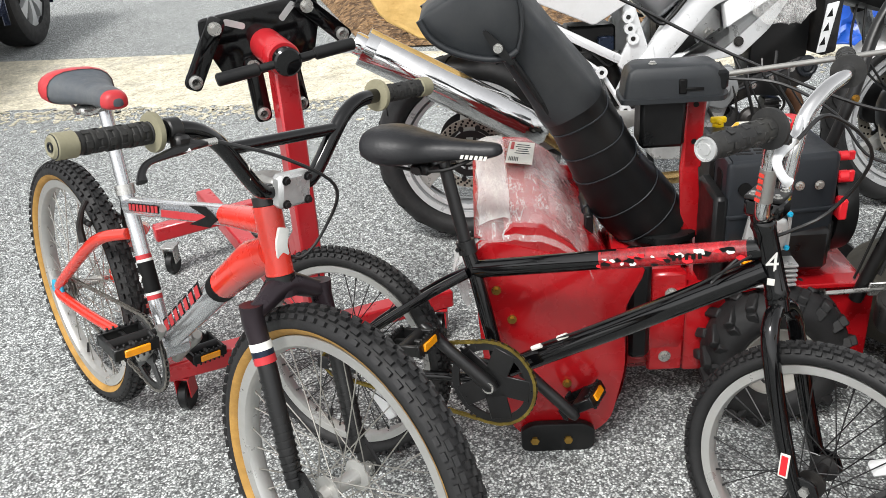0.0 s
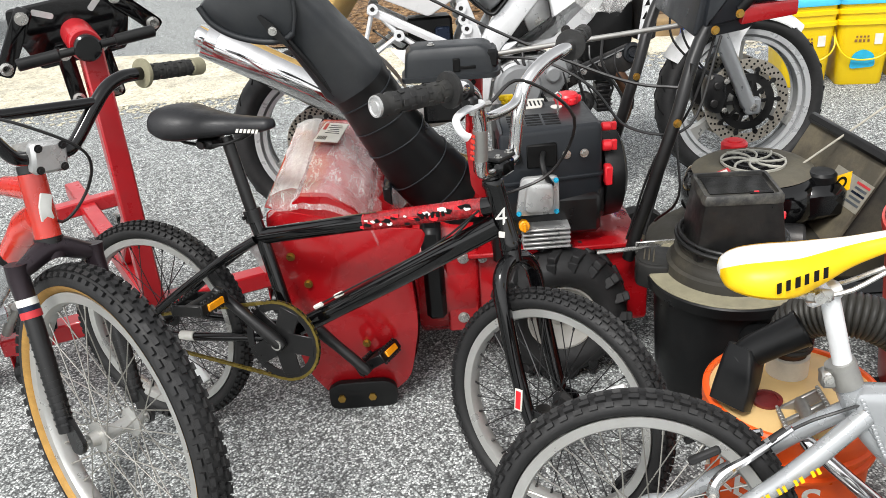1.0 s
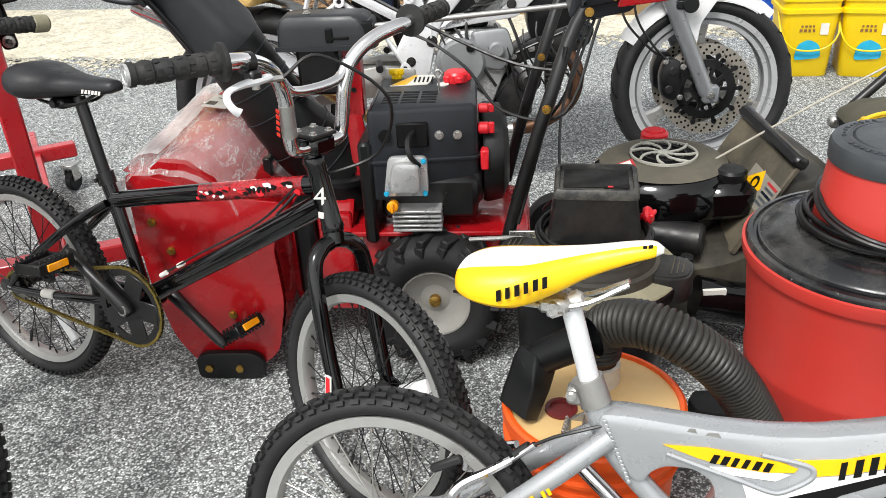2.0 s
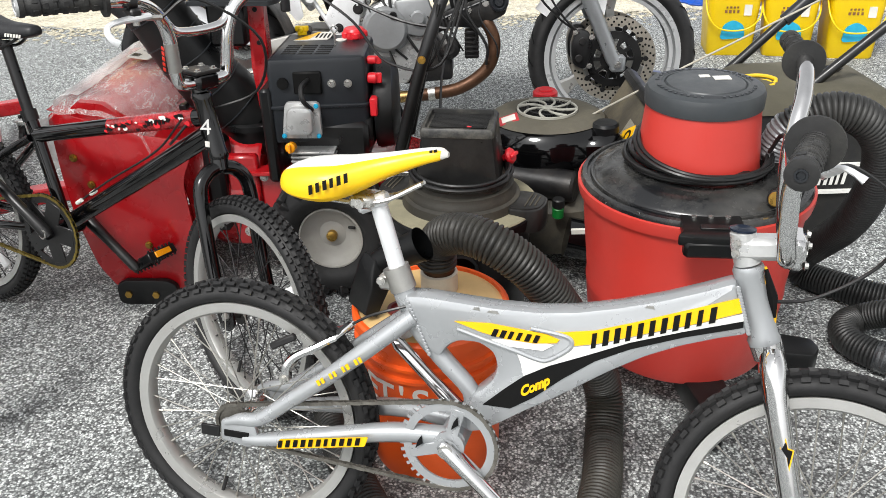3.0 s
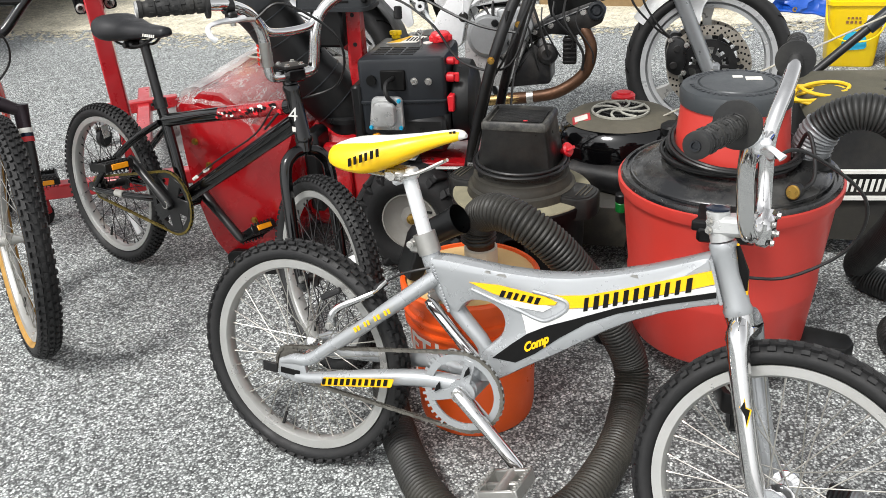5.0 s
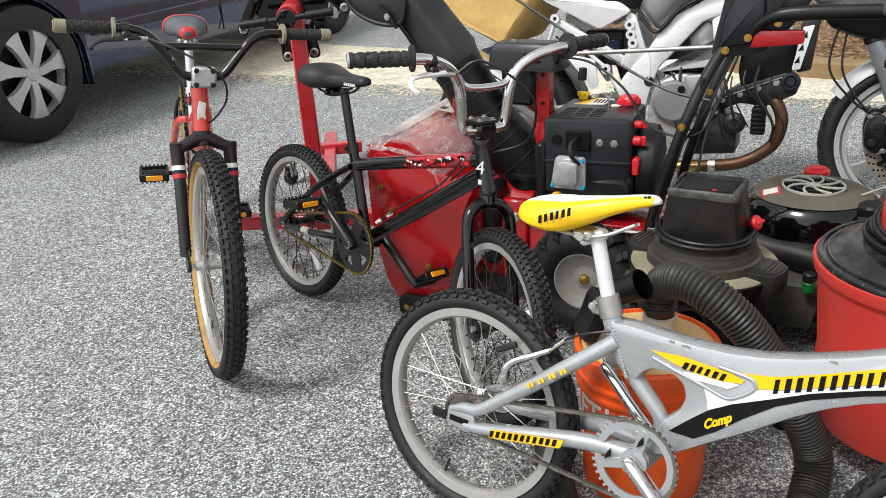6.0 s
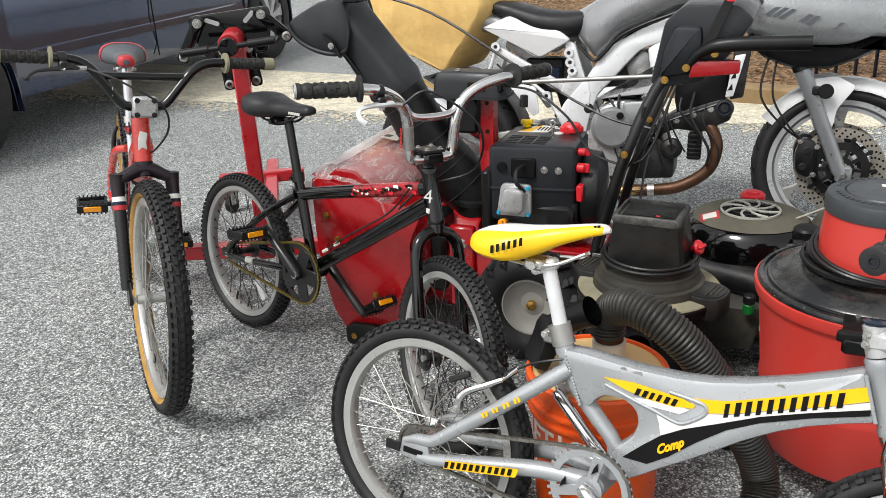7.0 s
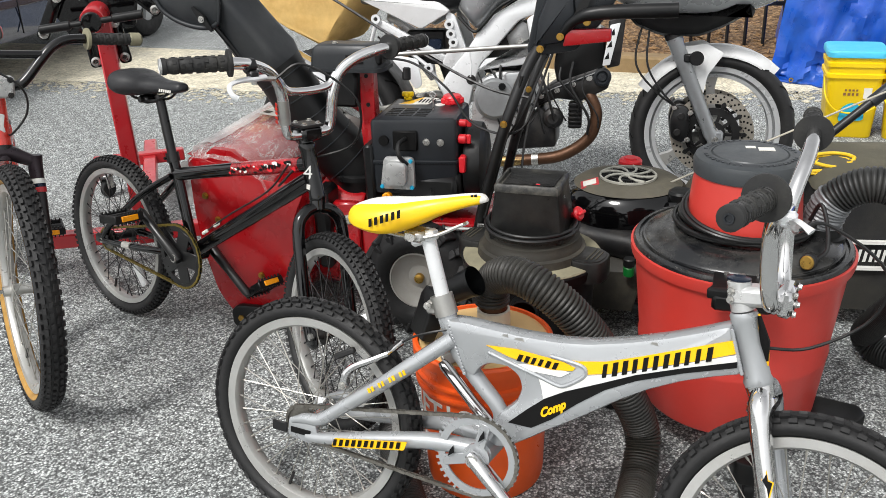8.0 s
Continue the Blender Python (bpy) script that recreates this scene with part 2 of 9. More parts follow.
RED_BIKE = plain("orange_red_paint", "d03020", 0.25, vary=0.08, dirt="7a2a1c", dirt_amt=0.25, scale=9, coat=0.6, bump=0.02)
CHUTE = plain("charcoal_chute_plastic", "202326", 0.48, vary=0.1, dirt="5d5c58", dirt_amt=0.2, scale=7, bump=0.08, spec=0.4)
RED_PLAST = plain("red_plastic", "bb3830", 0.4, vary=0.06, dirt="8d4a42", dirt_amt=0.35, scale=5, bump=0.1)
RED_KNOB = plain("red_knob_plastic", "d2202a", 0.35, vary=0.06, scale=20, bump=0.05)
YELLOW_PL = plain("yellow_plastic", "e8c400", 0.4, vary=0.05, dirt="a89020", dirt_amt=0.2, scale=6, bump=0.06)
YELLOW_VIN = plain("yellow_vinyl", "f0c000", 0.4, vary=0.05, dirt="a88a20", dirt_amt=0.18, scale=14, bump=0.1)
WHITE_VIN = plain("white_vinyl", "dfdfda", 0.45, vary=0.05, dirt="928d80", dirt_amt=0.35, scale=16, bump=0.1)
WHITE = plain("white_paint", "dcdddd", 0.3, vary=0.04, dirt="98958c", dirt_amt=0.25, scale=8, coat=0.4, bump=0.03)
INK = plain("black_ink", "080808", 0.6, vary=0.1, scale=20, bump=0, spec=0.2)
YELLOW_INK = plain("yellow_decal", "f2b800", 0.35, vary=0.05, scale=14, bump=0.02)
ORANGE_PL = plain("orange_plastic", "e8591a", 0.36, vary=0.06, dirt="8d4a26", dirt_amt=0.3, scale=7, bump=0.08)
AMBER = plain("amber_reflector", "f09a10", 0.2, vary=0.1, scale=60, coat=0.6)
BEIGE = plain("cream_plastic", "d3b27a", 0.5, vary=0.08, dirt="9c8052", dirt_amt=0.4, scale=9, bump=0.1)
OFFWHITE = plain("white_pipe_plastic", "cfc9bb", 0.45, vary=0.08, dirt="8a8272", dirt_amt=0.4, scale=20)
HOSE_BK = plain("black_ribbed_hose", "161717", 0.5, vary=0.2, dirt="5c5a55", dirt_amt=0.3, scale=10)
HOSE_BR = plain("dusty_ribbed_hose", "22211e", 0.5, vary=0.2, dirt="5a5548", dirt_amt=0.32, scale=8)
TAPE = plain("grey_duct_tape", "77797b", 0.4, metal=0.3, vary=0.15, dirt="5c5b58", dirt_amt=0.4, scale=25, bump=0.4)
TAPE_BK = plain("black_tape", "26282a", 0.28, vary=0.3, dirt="6a6c6e", dirt_amt=0.6, scale=40, bump=0.6)
LEATHER = plain("black_seat_vinyl", "121316", 0.5, vary=0.12, dirt="3a3a3c", dirt_amt=0.12, scale=15, bump=0.3)
GREY_VIN = plain("grey_seat_vinyl", "41474e", 0.55, vary=0.1, dirt="7c7a72", dirt_amt=0.3, scale=18, bump=0.3)
RED_VIN = plain("red_seat_vinyl", "b32a30", 0.45, vary=0.1, dirt="7d4a46", dirt_amt=0.25, scale=18, bump=0.2)
GRIP_GREY = plain("grey_green_rubber", "85816a", 0.7, vary=0.1, dirt="55513f", dirt_amt=0.4, scale=35, bump=0.2)
RUST = plain("brown_exhaust", "553a28", 0.5, metal=0.6, vary=0.3, dirt="3a2a1e", dirt_amt=0.6, scale=20)
CAST = plain("cast_aluminium", "c4c5c4", 0.33, metal=0.55, vary=0.12, dirt="5a574f", dirt_amt=0.35, scale=18, bump=0.2)
DARK_MET = plain("dark_metal", "1c1c1d", 0.42, metal=0.35, vary=0.25, dirt="55504a", dirt_amt=0.4, scale=25, bump=0.15)
DISC = plain("brake_disc_steel", "a39d92", 0.35, metal=0.6, vary=0.1, dirt="6b6156", dirt_amt=0.3, scale=30)
CAR_PAINT = plain("dark_blue_black_car_paint", "37425f", 0.1, metal=0.6, vary=0.12, scale=3, coat=1.0, dirt="6a6a68", dirt_amt=0.25, bump=0.0, rough_vary=0.05)
ALLOY = plain("silver_alloy_wheel", "bfc1c2", 0.32, metal=0.35, vary=0.05, dirt="6a6864", dirt_amt=0.2, scale=8)
FABRIC = plain("black_bag_fabric", "161718", 0.85, vary=0.2, dirt="6a6556", dirt_amt=0.25, scale=6, fine=500, bump=0.35)
FABRIC_TOP = plain("dusty_bag_fabric", "4c493c", 0.9, vary=0.2, dirt="7a7362", dirt_amt=0.6, scale=6, fine=500, bump=0.35)
TARP = plain("blue_tarp", "0d47a8", 0.34, vary=0.2, dirt="2f72c8", dirt_amt=0.3, scale=9, fine=60, bump=0.9)
BLUE_PL = plain("light_blue_plastic", "3fb2d6", 0.45, vary=0.06, scale=8, dirt="8fc7d8", dirt_amt=0.3)
BLUE_INK = plain("blue_label", "1f9fc4", 0.4, vary=0.1, scale=25, bump=0)
BLUE_DK = plain("dark_blue_anodised", "1a2436", 0.3, metal=0.5, vary=0.1, scale=30)
GREEN_PL = plain("green_plastic", "0f6a2a", 0.4, vary=0.1, scale=20)
WOOD = plain("weathered_timber", "8a7350", 0.8, vary=0.25, dirt="5c4a32", dirt_amt=0.5, scale=7, fine=160, bump=0.4)
ROPE = plain("white_rope", "a9a598", 0.8, vary=0.15, scale=80, bump=0.5)
CABLE = plain("black_cable", "141414", 0.45, vary=0.15, scale=40, bump=0.05)
CORD_Y = plain("yellow_cord", "d8b21e", 0.5, vary=0.1, scale=40)
PAPER = plain("white_label", "dad8d0", 0.5, vary=0.05, dirt="9c988c", dirt_amt=0.3, scale=20, bump=0)
FOAM = plain("tan_foam_rubber", "dcb873", 0.9, vary=0.1, dirt="a97c35", dirt_amt=0.75, scale=11, fine=90, bump=0.9)
CARDBOARD = plain("brown_lining", "7a5332", 0.8, vary=0.15, dirt="4c3320", dirt_amt=0.5, scale=9)
LID_DUST = plain("dust_coated_lid", "858069", 0.85, vary=0.15, dirt="5a5549", dirt_amt=0.7, scale=14, bump=0.2)
CAP_GREY = plain("slate_plastic", "33373a", 0.45, vary=0.12, dirt="5a5a56", dirt_amt=0.3, scale=10, bump=0.1)
BOX_BK = plain("dull_black_plastic", "151515", 0.4, vary=0.25, dirt="4b4a46", dirt_amt=0.35, scale=16, bump=0.1, spec=0.4)
TANK = plain("grey_silver_paint", "8f9193", 0.3, metal=0.35, vary=0.04, dirt="6d6c69", dirt_amt=0.12, scale=6, coat=0.6, bump=0.02)
CLUTCH = plain("dull_cast_cover", "8f9192", 0.42, metal=0.5, vary=0.06, dirt="67655f", dirt_amt=0.2, scale=22, bump=0.08)
FORK_AL = plain("satin_grey_fork", "a3a6a9", 0.34, metal=0.6, vary=0.06, dirt="76746f", dirt_amt=0.3, scale=14, bump=0.06)
FRAME_AL = plain("satin_silver_frame", "dcdedf", 0.34, metal=0.18, vary=0.05, dirt="8d8b86", dirt_amt=0.25, scale=14, bump=0.06)

FAN_GREY = plain("pale_grey_fan_plastic", "a9a89e", 0.5, vary=0.08, dirt="6d675a", dirt_amt=0.4, scale=30)


def film_material(name, low):
    """Thin, crumpled clear wrap with long creases and painted white highlights."""
    n = Net(name)
    mp = n.t.nodes.new("ShaderNodeMapping")
    mp.inputs["Scale"].default_value = (2.4, 0.55, 1.0)
    n.link(n.co, mp.inputs["Vector"])
    n.co = mp.outputs[0]
    n.p.inputs["Base Color"].default_value = (0.88, 0.88, 0.86, 1)
    n.p.inputs["Roughness"].default_value = 0.08
    # bright glints of the film, painted in as narrow bands of higher opacity
    glint_streak = n.ramp(n.noise(15, 7, 0.68), [(0.40, grey(low)), (0.535, grey(low + 0.06)), (0.553, grey(0.62)), (0.568, grey(low + 0.04)), (0.68, grey(low + 0.1)), (0.70, grey(0.6))])
    n.link(glint_streak, n.p.inputs["Alpha"])
    n.bump(n.noise(17, 6, 0.6), 0.8, 0.012)
    return n.m


def asphalt():
    """Worn asphalt: pale and dark chips in a grey binder, with stains."""
    n = Net("worn_asphalt")
    vor = n.node("ShaderNodeTexVoronoi", Scale=205.0, Randomness=1.0)
    n.link(n.co, vor.inputs["Vector"])
    chips = n.ramp(vor.outputs["Color"], [(0.0, grey(0.05)), (0.3, grey(0.15)), (0.5, (0.36, 0.362, 0.357)), (0.70, (0.60, 0.602, 0.592)), (1.0, (0.86, 0.86, 0.845))])
    gap = n.ramp(vor.outputs["Distance"], [(0.42, grey(0)), (0.68, grey(0.75))])
    c = n.mix(gap, chips, (0.06, 0.06, 0.061, 1))
    fine = n.ramp(n.noise(700, 2), [(0.3, grey(0.7)), (0.7, grey(1.2))])
    c = n.mix(0.7, c, fine, "MULTIPLY")
    vb = n.node("ShaderNodeTexVoronoi", Scale=92.0, Randomness=1.0)
    n.link(n.co, vb.inputs["Vector"])
    c = n.mix(0.95, c, n.ramp(vb.outputs["Color"], [(0.0, grey(0.5)), (0.4, grey(0.95)), (0.62, grey(1.05)), (1.0, grey(1.6))]), "MULTIPLY")
    mid = n.ramp(n.noise(26, 4, 0.7), [(0.3, grey(0.86)), (0.7, grey(1.08))])
    c = n.mix(0.8, c, mid, "MULTIPLY")
    big = n.ramp(n.noise(1.6, 6, 0.6), [(0.3, grey(0.88)), (0.7, grey(1.12))])
    c = n.mix(0.8, c, big, "MULTIPLY")
    stain = n.ramp(n.noise(5.5, 3, 0.5), [(0.66, grey(1.0)), (0.74, grey(0.72))])
    c = n.mix(0.6, c, stain, "MULTIPLY")
    c = n.mix(1.0, c, (0.945, 0.99, 0.985, 1), "MULTIPLY")
    n.link(c, n.p.inputs["Base Color"])
    n.p.inputs["Roughness"].default_value = 0.85
    h = n.mix(0.35, vor.outputs["Distance"], n.noise(60, 5))
    b = n.bump(h, 0.7, 0.003)
    b.invert = True
    return n.m


def concrete():
    n = Net("old_concrete")
    c = n.ramp(n.noise(7, 9, 0.75), [(0.32, rgb("a8a290")), (0.47, rgb("cbc4ae")), (0.6, rgb("ddd5bf")), (0.75, rgb("e8e0cb"))])
    vor = n.node("ShaderNodeTexVoronoi", Scale=160.0)
    n.link(n.co, vor.inputs["Vector"])
    c = n.mix(0.8, c, n.ramp(vor.outputs["Color"], [(0.0, grey(0.38)), (0.35, grey(0.85)), (1.0, grey(1.25))]), "MULTIPLY")
    vb = n.node("ShaderNodeTexVoronoi", Scale=62.0, Randomness=1.0)
    n.link(n.co, vb.inputs["Vector"])
    c = n.mix(0.8, c, n.ramp(vb.outputs["Color"], [(0.0, grey(0.5)), (0.35, grey(0.9)), (0.65, grey(1.0)), (1.0, grey(1.3))]), "MULTIPLY")
    c = n.mix(n.ramp(n.noise(2.3, 7, 0.72), [(0.52, grey(0.0)), (0.66, grey(0.4))]), c, (0.22, 0.225, 0.225, 1))
    n.link(c, n.p.inputs["Base Color"])
    n.p.inputs["Roughness"].default_value = 0.9
    n.bump(n.noise(200, 4), 0.3, 0.004)
    return n.m


def mulch():
    n = Net("brown_mulch")
    vor = n.node("ShaderNodeTexVoronoi", Scale=38.0)
    n.link(n.co, vor.inputs["Vector"])
    c = n.ramp(vor.outputs["Color"], [(0.0, rgb("3a2a1c")), (0.45, rgb("6f5335")), (1.0, rgb("b29068"))])
    n.link(n.mix(0.5, c, n.ramp(n.noise(9, 6), [(0.3, grey(0.5)), (0.7, grey(1.2))]), "MULTIPLY"), n.p.inputs["Base Color"])
    n.p.inputs["Roughness"].default_value = 0.95
    n.bump(vor.outputs["Distance"], 1.0, 0.03)
    return n.m


WRAP = film_material("clear_plastic_wrap", 0.15)
WRAP_THICK = film_material("milky_plastic_wrap", 0.42)

# ---------------------------------------------------------------- setting
def setting():
    g = B().add([(-400, -400, 0), (400, -400, 0), (400, 400, 0), (-400, 400, 0)], [(0, 1, 2, 3)])
    solo("ground", g, asphalt(), "worn grey asphalt of a parking lot", "asphalt", kind="structure")
    con = concrete()

    def front(x):
        return 4.46 if x < -1.2 else min(5.15, 4.46 + 0.21 * (x + 1.2))

    def back(x):
        return 5.47 - 0.05 * max(x, -1.0) + 0.14 * min(1, max(0, -(x + 1.0) / 0.6))
    edge = random.Random(8)
    wob, rows = 0.0, []
    for i in range(760):
        x = -12.0 + 0.025 * i
        wob = 0.9 * wob + edge.uniform(-0.018, 0.018)
        a, b = front(x) + wob + edge.uniform(-0.025, 0.025), back(x)
        rows.append([V((x, a, 0.0015)), V((x + edge.uniform(-0.008, 0.008), a + 0.06, 0.006)), V((x, (a + b) / 2, 0.007)), V((x, b, 0.007))])
    solo("pavement", B().sheet(rows), con, "pale worn concrete gutter with a ragged edge", "gutter", kind="structure")
    b = B()
    for i in range(2600):
        x = edge.uniform(-6.5, 3.5)
        y = front(x) - abs(edge.gauss(0, 0.13))
        b.box((x, y, 0.003), (edge.uniform(0.006, 0.03), edge.uniform(0.006, 0.03), 0.004), 0, Matrix.Translation((x, y, 0)) @ Matrix.Rotation(edge.uniform(0, 3), 4, "Z") @ Matrix.Translation((-x, -y, 0)))
    solo("cement_crumbs", b, con, "pale cement crumbs scattered along the gutter", "crumbs", kind="stuff")
    turn = pose(0, 5.55, 0, 0, 0, -2.9)
    for i in range(4):
        solo("kerb", B().box((1.5 + 2.402 * i, 0, 0.05), (2.39, 0.16, 0.12), 0.014), WOOD, "weathered timber edging of the mulch bed", "kerb", "kerb timbers", "structure", turn)
    rnd = random.Random(3)
    n, m, vs, fs = 70, 26, [], []
    for j in range(m):
        y = 0.06 + 0.16 * j
        for i in range(n):
            x = -0.85 - 0.5 * y + 10.5 * i / (n - 1)
            vs.append((x, y, (0.012 if j == 0 or i == 0 else 0.05 + 0.006 * j + rnd.uniform(-0.022, 0.022))))
    for j in range(m - 1):
        for i in range(n - 1):
            k = j * n + i
            fs.append((k, k + 1, k + n + 1, k + n))
    solo("mulch_bed", B().add(vs, fs), mulch(), "brown bark mulch bed behind the kerb", "mulch", kind="stuff", at=turn)
    # loose bark chips on the bed
    b = B()
    for i in range(1500):
        p = V((rnd.uniform(-1.0, 6.5), rnd.uniform(0.12, 2.6), 0.085))
        b.box((0, 0, 0), (rnd.uniform(0.02, 0.07), rnd.uniform(0.008, 0.022), 0.006), 0, Matrix.Translation(p) @ pose(0, 0, 0, rnd.uniform(-25, 25), rnd.uniform(-25, 25), rnd.uniform(0, 180)))
    solo("bark_chips", b, plain("bark", "8a6a45", 0.9, vary=0.4, dirt="3a2a1a", dirt_amt=0.8, scale=6), "loose brown bark chips on the bed", "mulch", kind="stuff", at=turn)


setting()

# ---------------------------------------------------------------- bicycles
def ring_section(R, prof, n=72):
    """A hoop round the y axis from a section of (radius, y) points."""
    return [[V((r * math.cos(a), y, r * math.sin(a))) for r, y in prof] for a in (2 * math.pi * k / n for k in range(n))]


def word(b, x0, z0, x1, z1, h, n, y, slant=0.25, gap=0.22, seed=1):
    """Plain upright bars in place of a word: n of them along a line, h high, just off the surface at y."""
    rnd = random.Random(seed)
    d = V((x1 - x0, 0, z1 - z0))
    L = d.length
    d.normalize()
    u = V((-d.z, 0, d.x))
    w = L / n
    for i in range(n):
        a = V((x0, y, z0)) + d * (w * i)
        e = w * (1 - gap) * rnd.uniform(0.8, 1.05)
        s = slant * h
        q = [a, a + d * e, a + d * (e + s) + u * h, a + d * s + u * h]
        t = V((0, -0.0012, 0))
        b.add([*q, *[p + t for p in q]], [(0, 1, 2, 3), (7, 6, 5, 4), (0, 4, 5, 1), (1, 5, 6, 2), (2, 6, 7, 3), (3, 7, 4, 0)])
    return b


def decal(poly, y, thick=0.0014):
    """A flat sticker in the plane of a frame, on its right side."""
    return B().prism([(x, z) for x, z in poly], -y, -y + thick, Matrix(((1, 0, 0, 0), (0, 0, -1, 0), (0, 1, 0, 0), (0, 0, 0, 1))))


def letters(body, size, shear=0.0, bold=0.0):
    """A thin mesh of a word in the built-in font, standing up in x and z."""
    fc = bpy.data.curves.new("word", "FONT")
    fc.body, fc.size, fc.extrude, fc.align_x, fc.shear, fc.offset = body, size, 0.0006, "CENTER", shear, bold
    fo = bpy.data.objects.new("word", fc)
    me = bpy.data.meshes.new_from_object(fo)
    bpy.data.objects.remove(fo)
    me.transform(Matrix.Rotation(radians(90), 4, "X"))
    me.materials.clear()
    return me


XZ = Matrix(((1, 0, 0, 0), (0, 0, -1, 0), (0, 1, 0, 0), (0, 0, 0, 1)))  # local x, y -> x, z ; local z -> -y


def wheel(bike, name, at, R, tyre_w, tyre_mat, rim_mat, spoke_mat, hub_mat, n_spokes=36, wall=None, knobs=(46, 5), rim_h=0.026, reflector=False, hub_r=0.016, cog=False, turn=0.0, hub_half=0.05):
    """A spoked wheel round the y axis of its pose."""
    w = joint(name, bike, at=at)
    kh = 0.005
    r0 = R - kh
    tw = tyre_w / 2
    th = (r0 - 0.842 * R) / 2
    rc = r0 - th
    prof = [(rc + th * math.sin(a), tw * math.cos(a)) for a in (math.pi * 2 * k / 16 for k in range(16))]
    b = B().rings(ring_section(R, prof, 84), closed=True)
    part("tyre", b, tyre_mat, w)
    b = B()
    n, rows = knobs
    for i in range(n):
        for j in range(rows):
            q = (j - (rows - 1) / 2) / max(1, (rows - 1) / 2)
            lat = q * 0.95
            turn_k = 2 * math.pi * (i + (0.5 if j % 2 else 0.0)) / n
            rr = rc + th * math.cos(lat)
            m = Matrix.Rotation(-turn_k, 4, "Y") @ Matrix.Translation((rr, tw * math.sin(lat), 0)) @ Matrix.Rotation(lat, 4, "Z")
            lx = 2 * math.pi * R / n * (0.62 if j % 2 else 0.5)
            b.box((kh * 0.3, 0, 0), (kh * 1.6, tyre_w / rows * 0.72, lx), 0.0, m)
    tagged(part("tread", b, tyre_mat, w), kind="stuff")
    if wall:
        for s in (-1, 1):
            pr = [(rc - th * math.cos(t) * 1.02, s * (tw * math.sin(t) * 1.02 + 0.0004)) for t in (0.5, 0.78, 1.05, 1.3)]
            rows_ = ring_section(R, pr, 84)
            b = B()
            b.sheet(rows_ + rows_[:1])
            part("sidewall", b, wall, w, "tan rubber tyre sidewall")
    ro = 0.848 * R - 0.006
    hw = tyre_w * 0.34
    prof = [(ro + 0.006, -hw), (ro + 0.006, -hw * 0.75), (ro - 0.002, -hw * 0.55), (ro - 0.002, hw * 0.55), (ro + 0.006, hw * 0.75), (ro + 0.006, hw), (ro - rim_h * 0.7, hw * 0.92), (ro - rim_h, hw * 0.5), (ro - rim_h, -hw * 0.5), (ro - rim_h * 0.7, -hw * 0.92)]
    part("rim", B().rings(ring_section(R, prof, 84), closed=True), rim_mat, w)
    ri = ro - rim_h
    fl, fy = hub_r + 0.008, hub_half * 0.62
    hb = B().lathe([(0.004, -hub_half - 0.014), (0.005, -hub_half - 0.014), (0.005, -hub_half), (hub_r * 0.6, -hub_half), (hub_r * 0.7, -fy - 0.004), (fl, -fy - 0.003), (fl, -fy + 0.001), (hub_r * 0.75, -fy + 0.005), (hub_r * 0.6, 0), (hub_r * 0.75, fy - 0.005), (fl, fy - 0.001), (fl, fy + 0.003), (hub_r * 0.7, fy + 0.004), (hub_r * 0.6, hub_half), (0.005, hub_half), (0.005, hub_half + 0.014), (0.004, hub_half + 0.014)], Matrix.Rotation(radians(90), 4, "X"), 20)
    part("hub", hb, hub_mat, w)
    for q in (-1, 1):
        part("axle_nut", B().bolt((0, q * (hub_half + 0.008), 0), (0, q, 0), 0.0085, 0.011), STEEL, w)
    kinds = []
    for side in (-1, 1):
        for lead in (-1, 1):
            a = radians(62) * lead
            p0 = V((fl * 0.9 * math.cos(a), side * fy, fl * 0.9 * math.sin(a)))
            p1 = V((ri + 0.003, side * hw * 0.12, 0))
            # raised bar in body paint that stands for the flank's pressed crease
            sp = B().cyl(p0, p1, 0.00115, n=5)
            dd = (p1 - p0).normalized()
            sp.cyl(p1 - dd * 0.012, p1, 0.0022, n=6)
            kinds.append(mesh_of("spoke", sp, spoke_mat))
    for i in range(n_spokes):
        part("spoke", kinds[(i % 2) * 2 + (i // 2) % 2], spoke_mat, w, at=Matrix.Rotation(turn - 2 * math.pi * i / n_spokes, 4, "Y"))
    part("valve", B().cyl((ri - 0.03, 0, 0), (ri + 0.002, 0, 0), 0.0035, n=8), RUBBER, w, at=Matrix.Rotation(turn + 1.9, 4, "Y"))
    if reflector:
        part("reflector", B().box((ri - 0.055, 0, 0), (0.075, 0.012, 0.026), 0.004), WHITE, w, "white plastic spoke reflector", at=Matrix.Rotation(reflector, 4, "Y"))
    if cog:
        c = B()
        for i in range(16):
            c.box((0.033, -fy - 0.014, 0), (0.008, 0.003, 0.006), 0, Matrix.Rotation(2 * math.pi * i / 16, 4, "Y"))
        c.cyl((0, -fy - 0.016, 0), (0, -fy - 0.012, 0), 0.031, n=24)
        part("cog", c, CHAIN_MET, w)
    return w


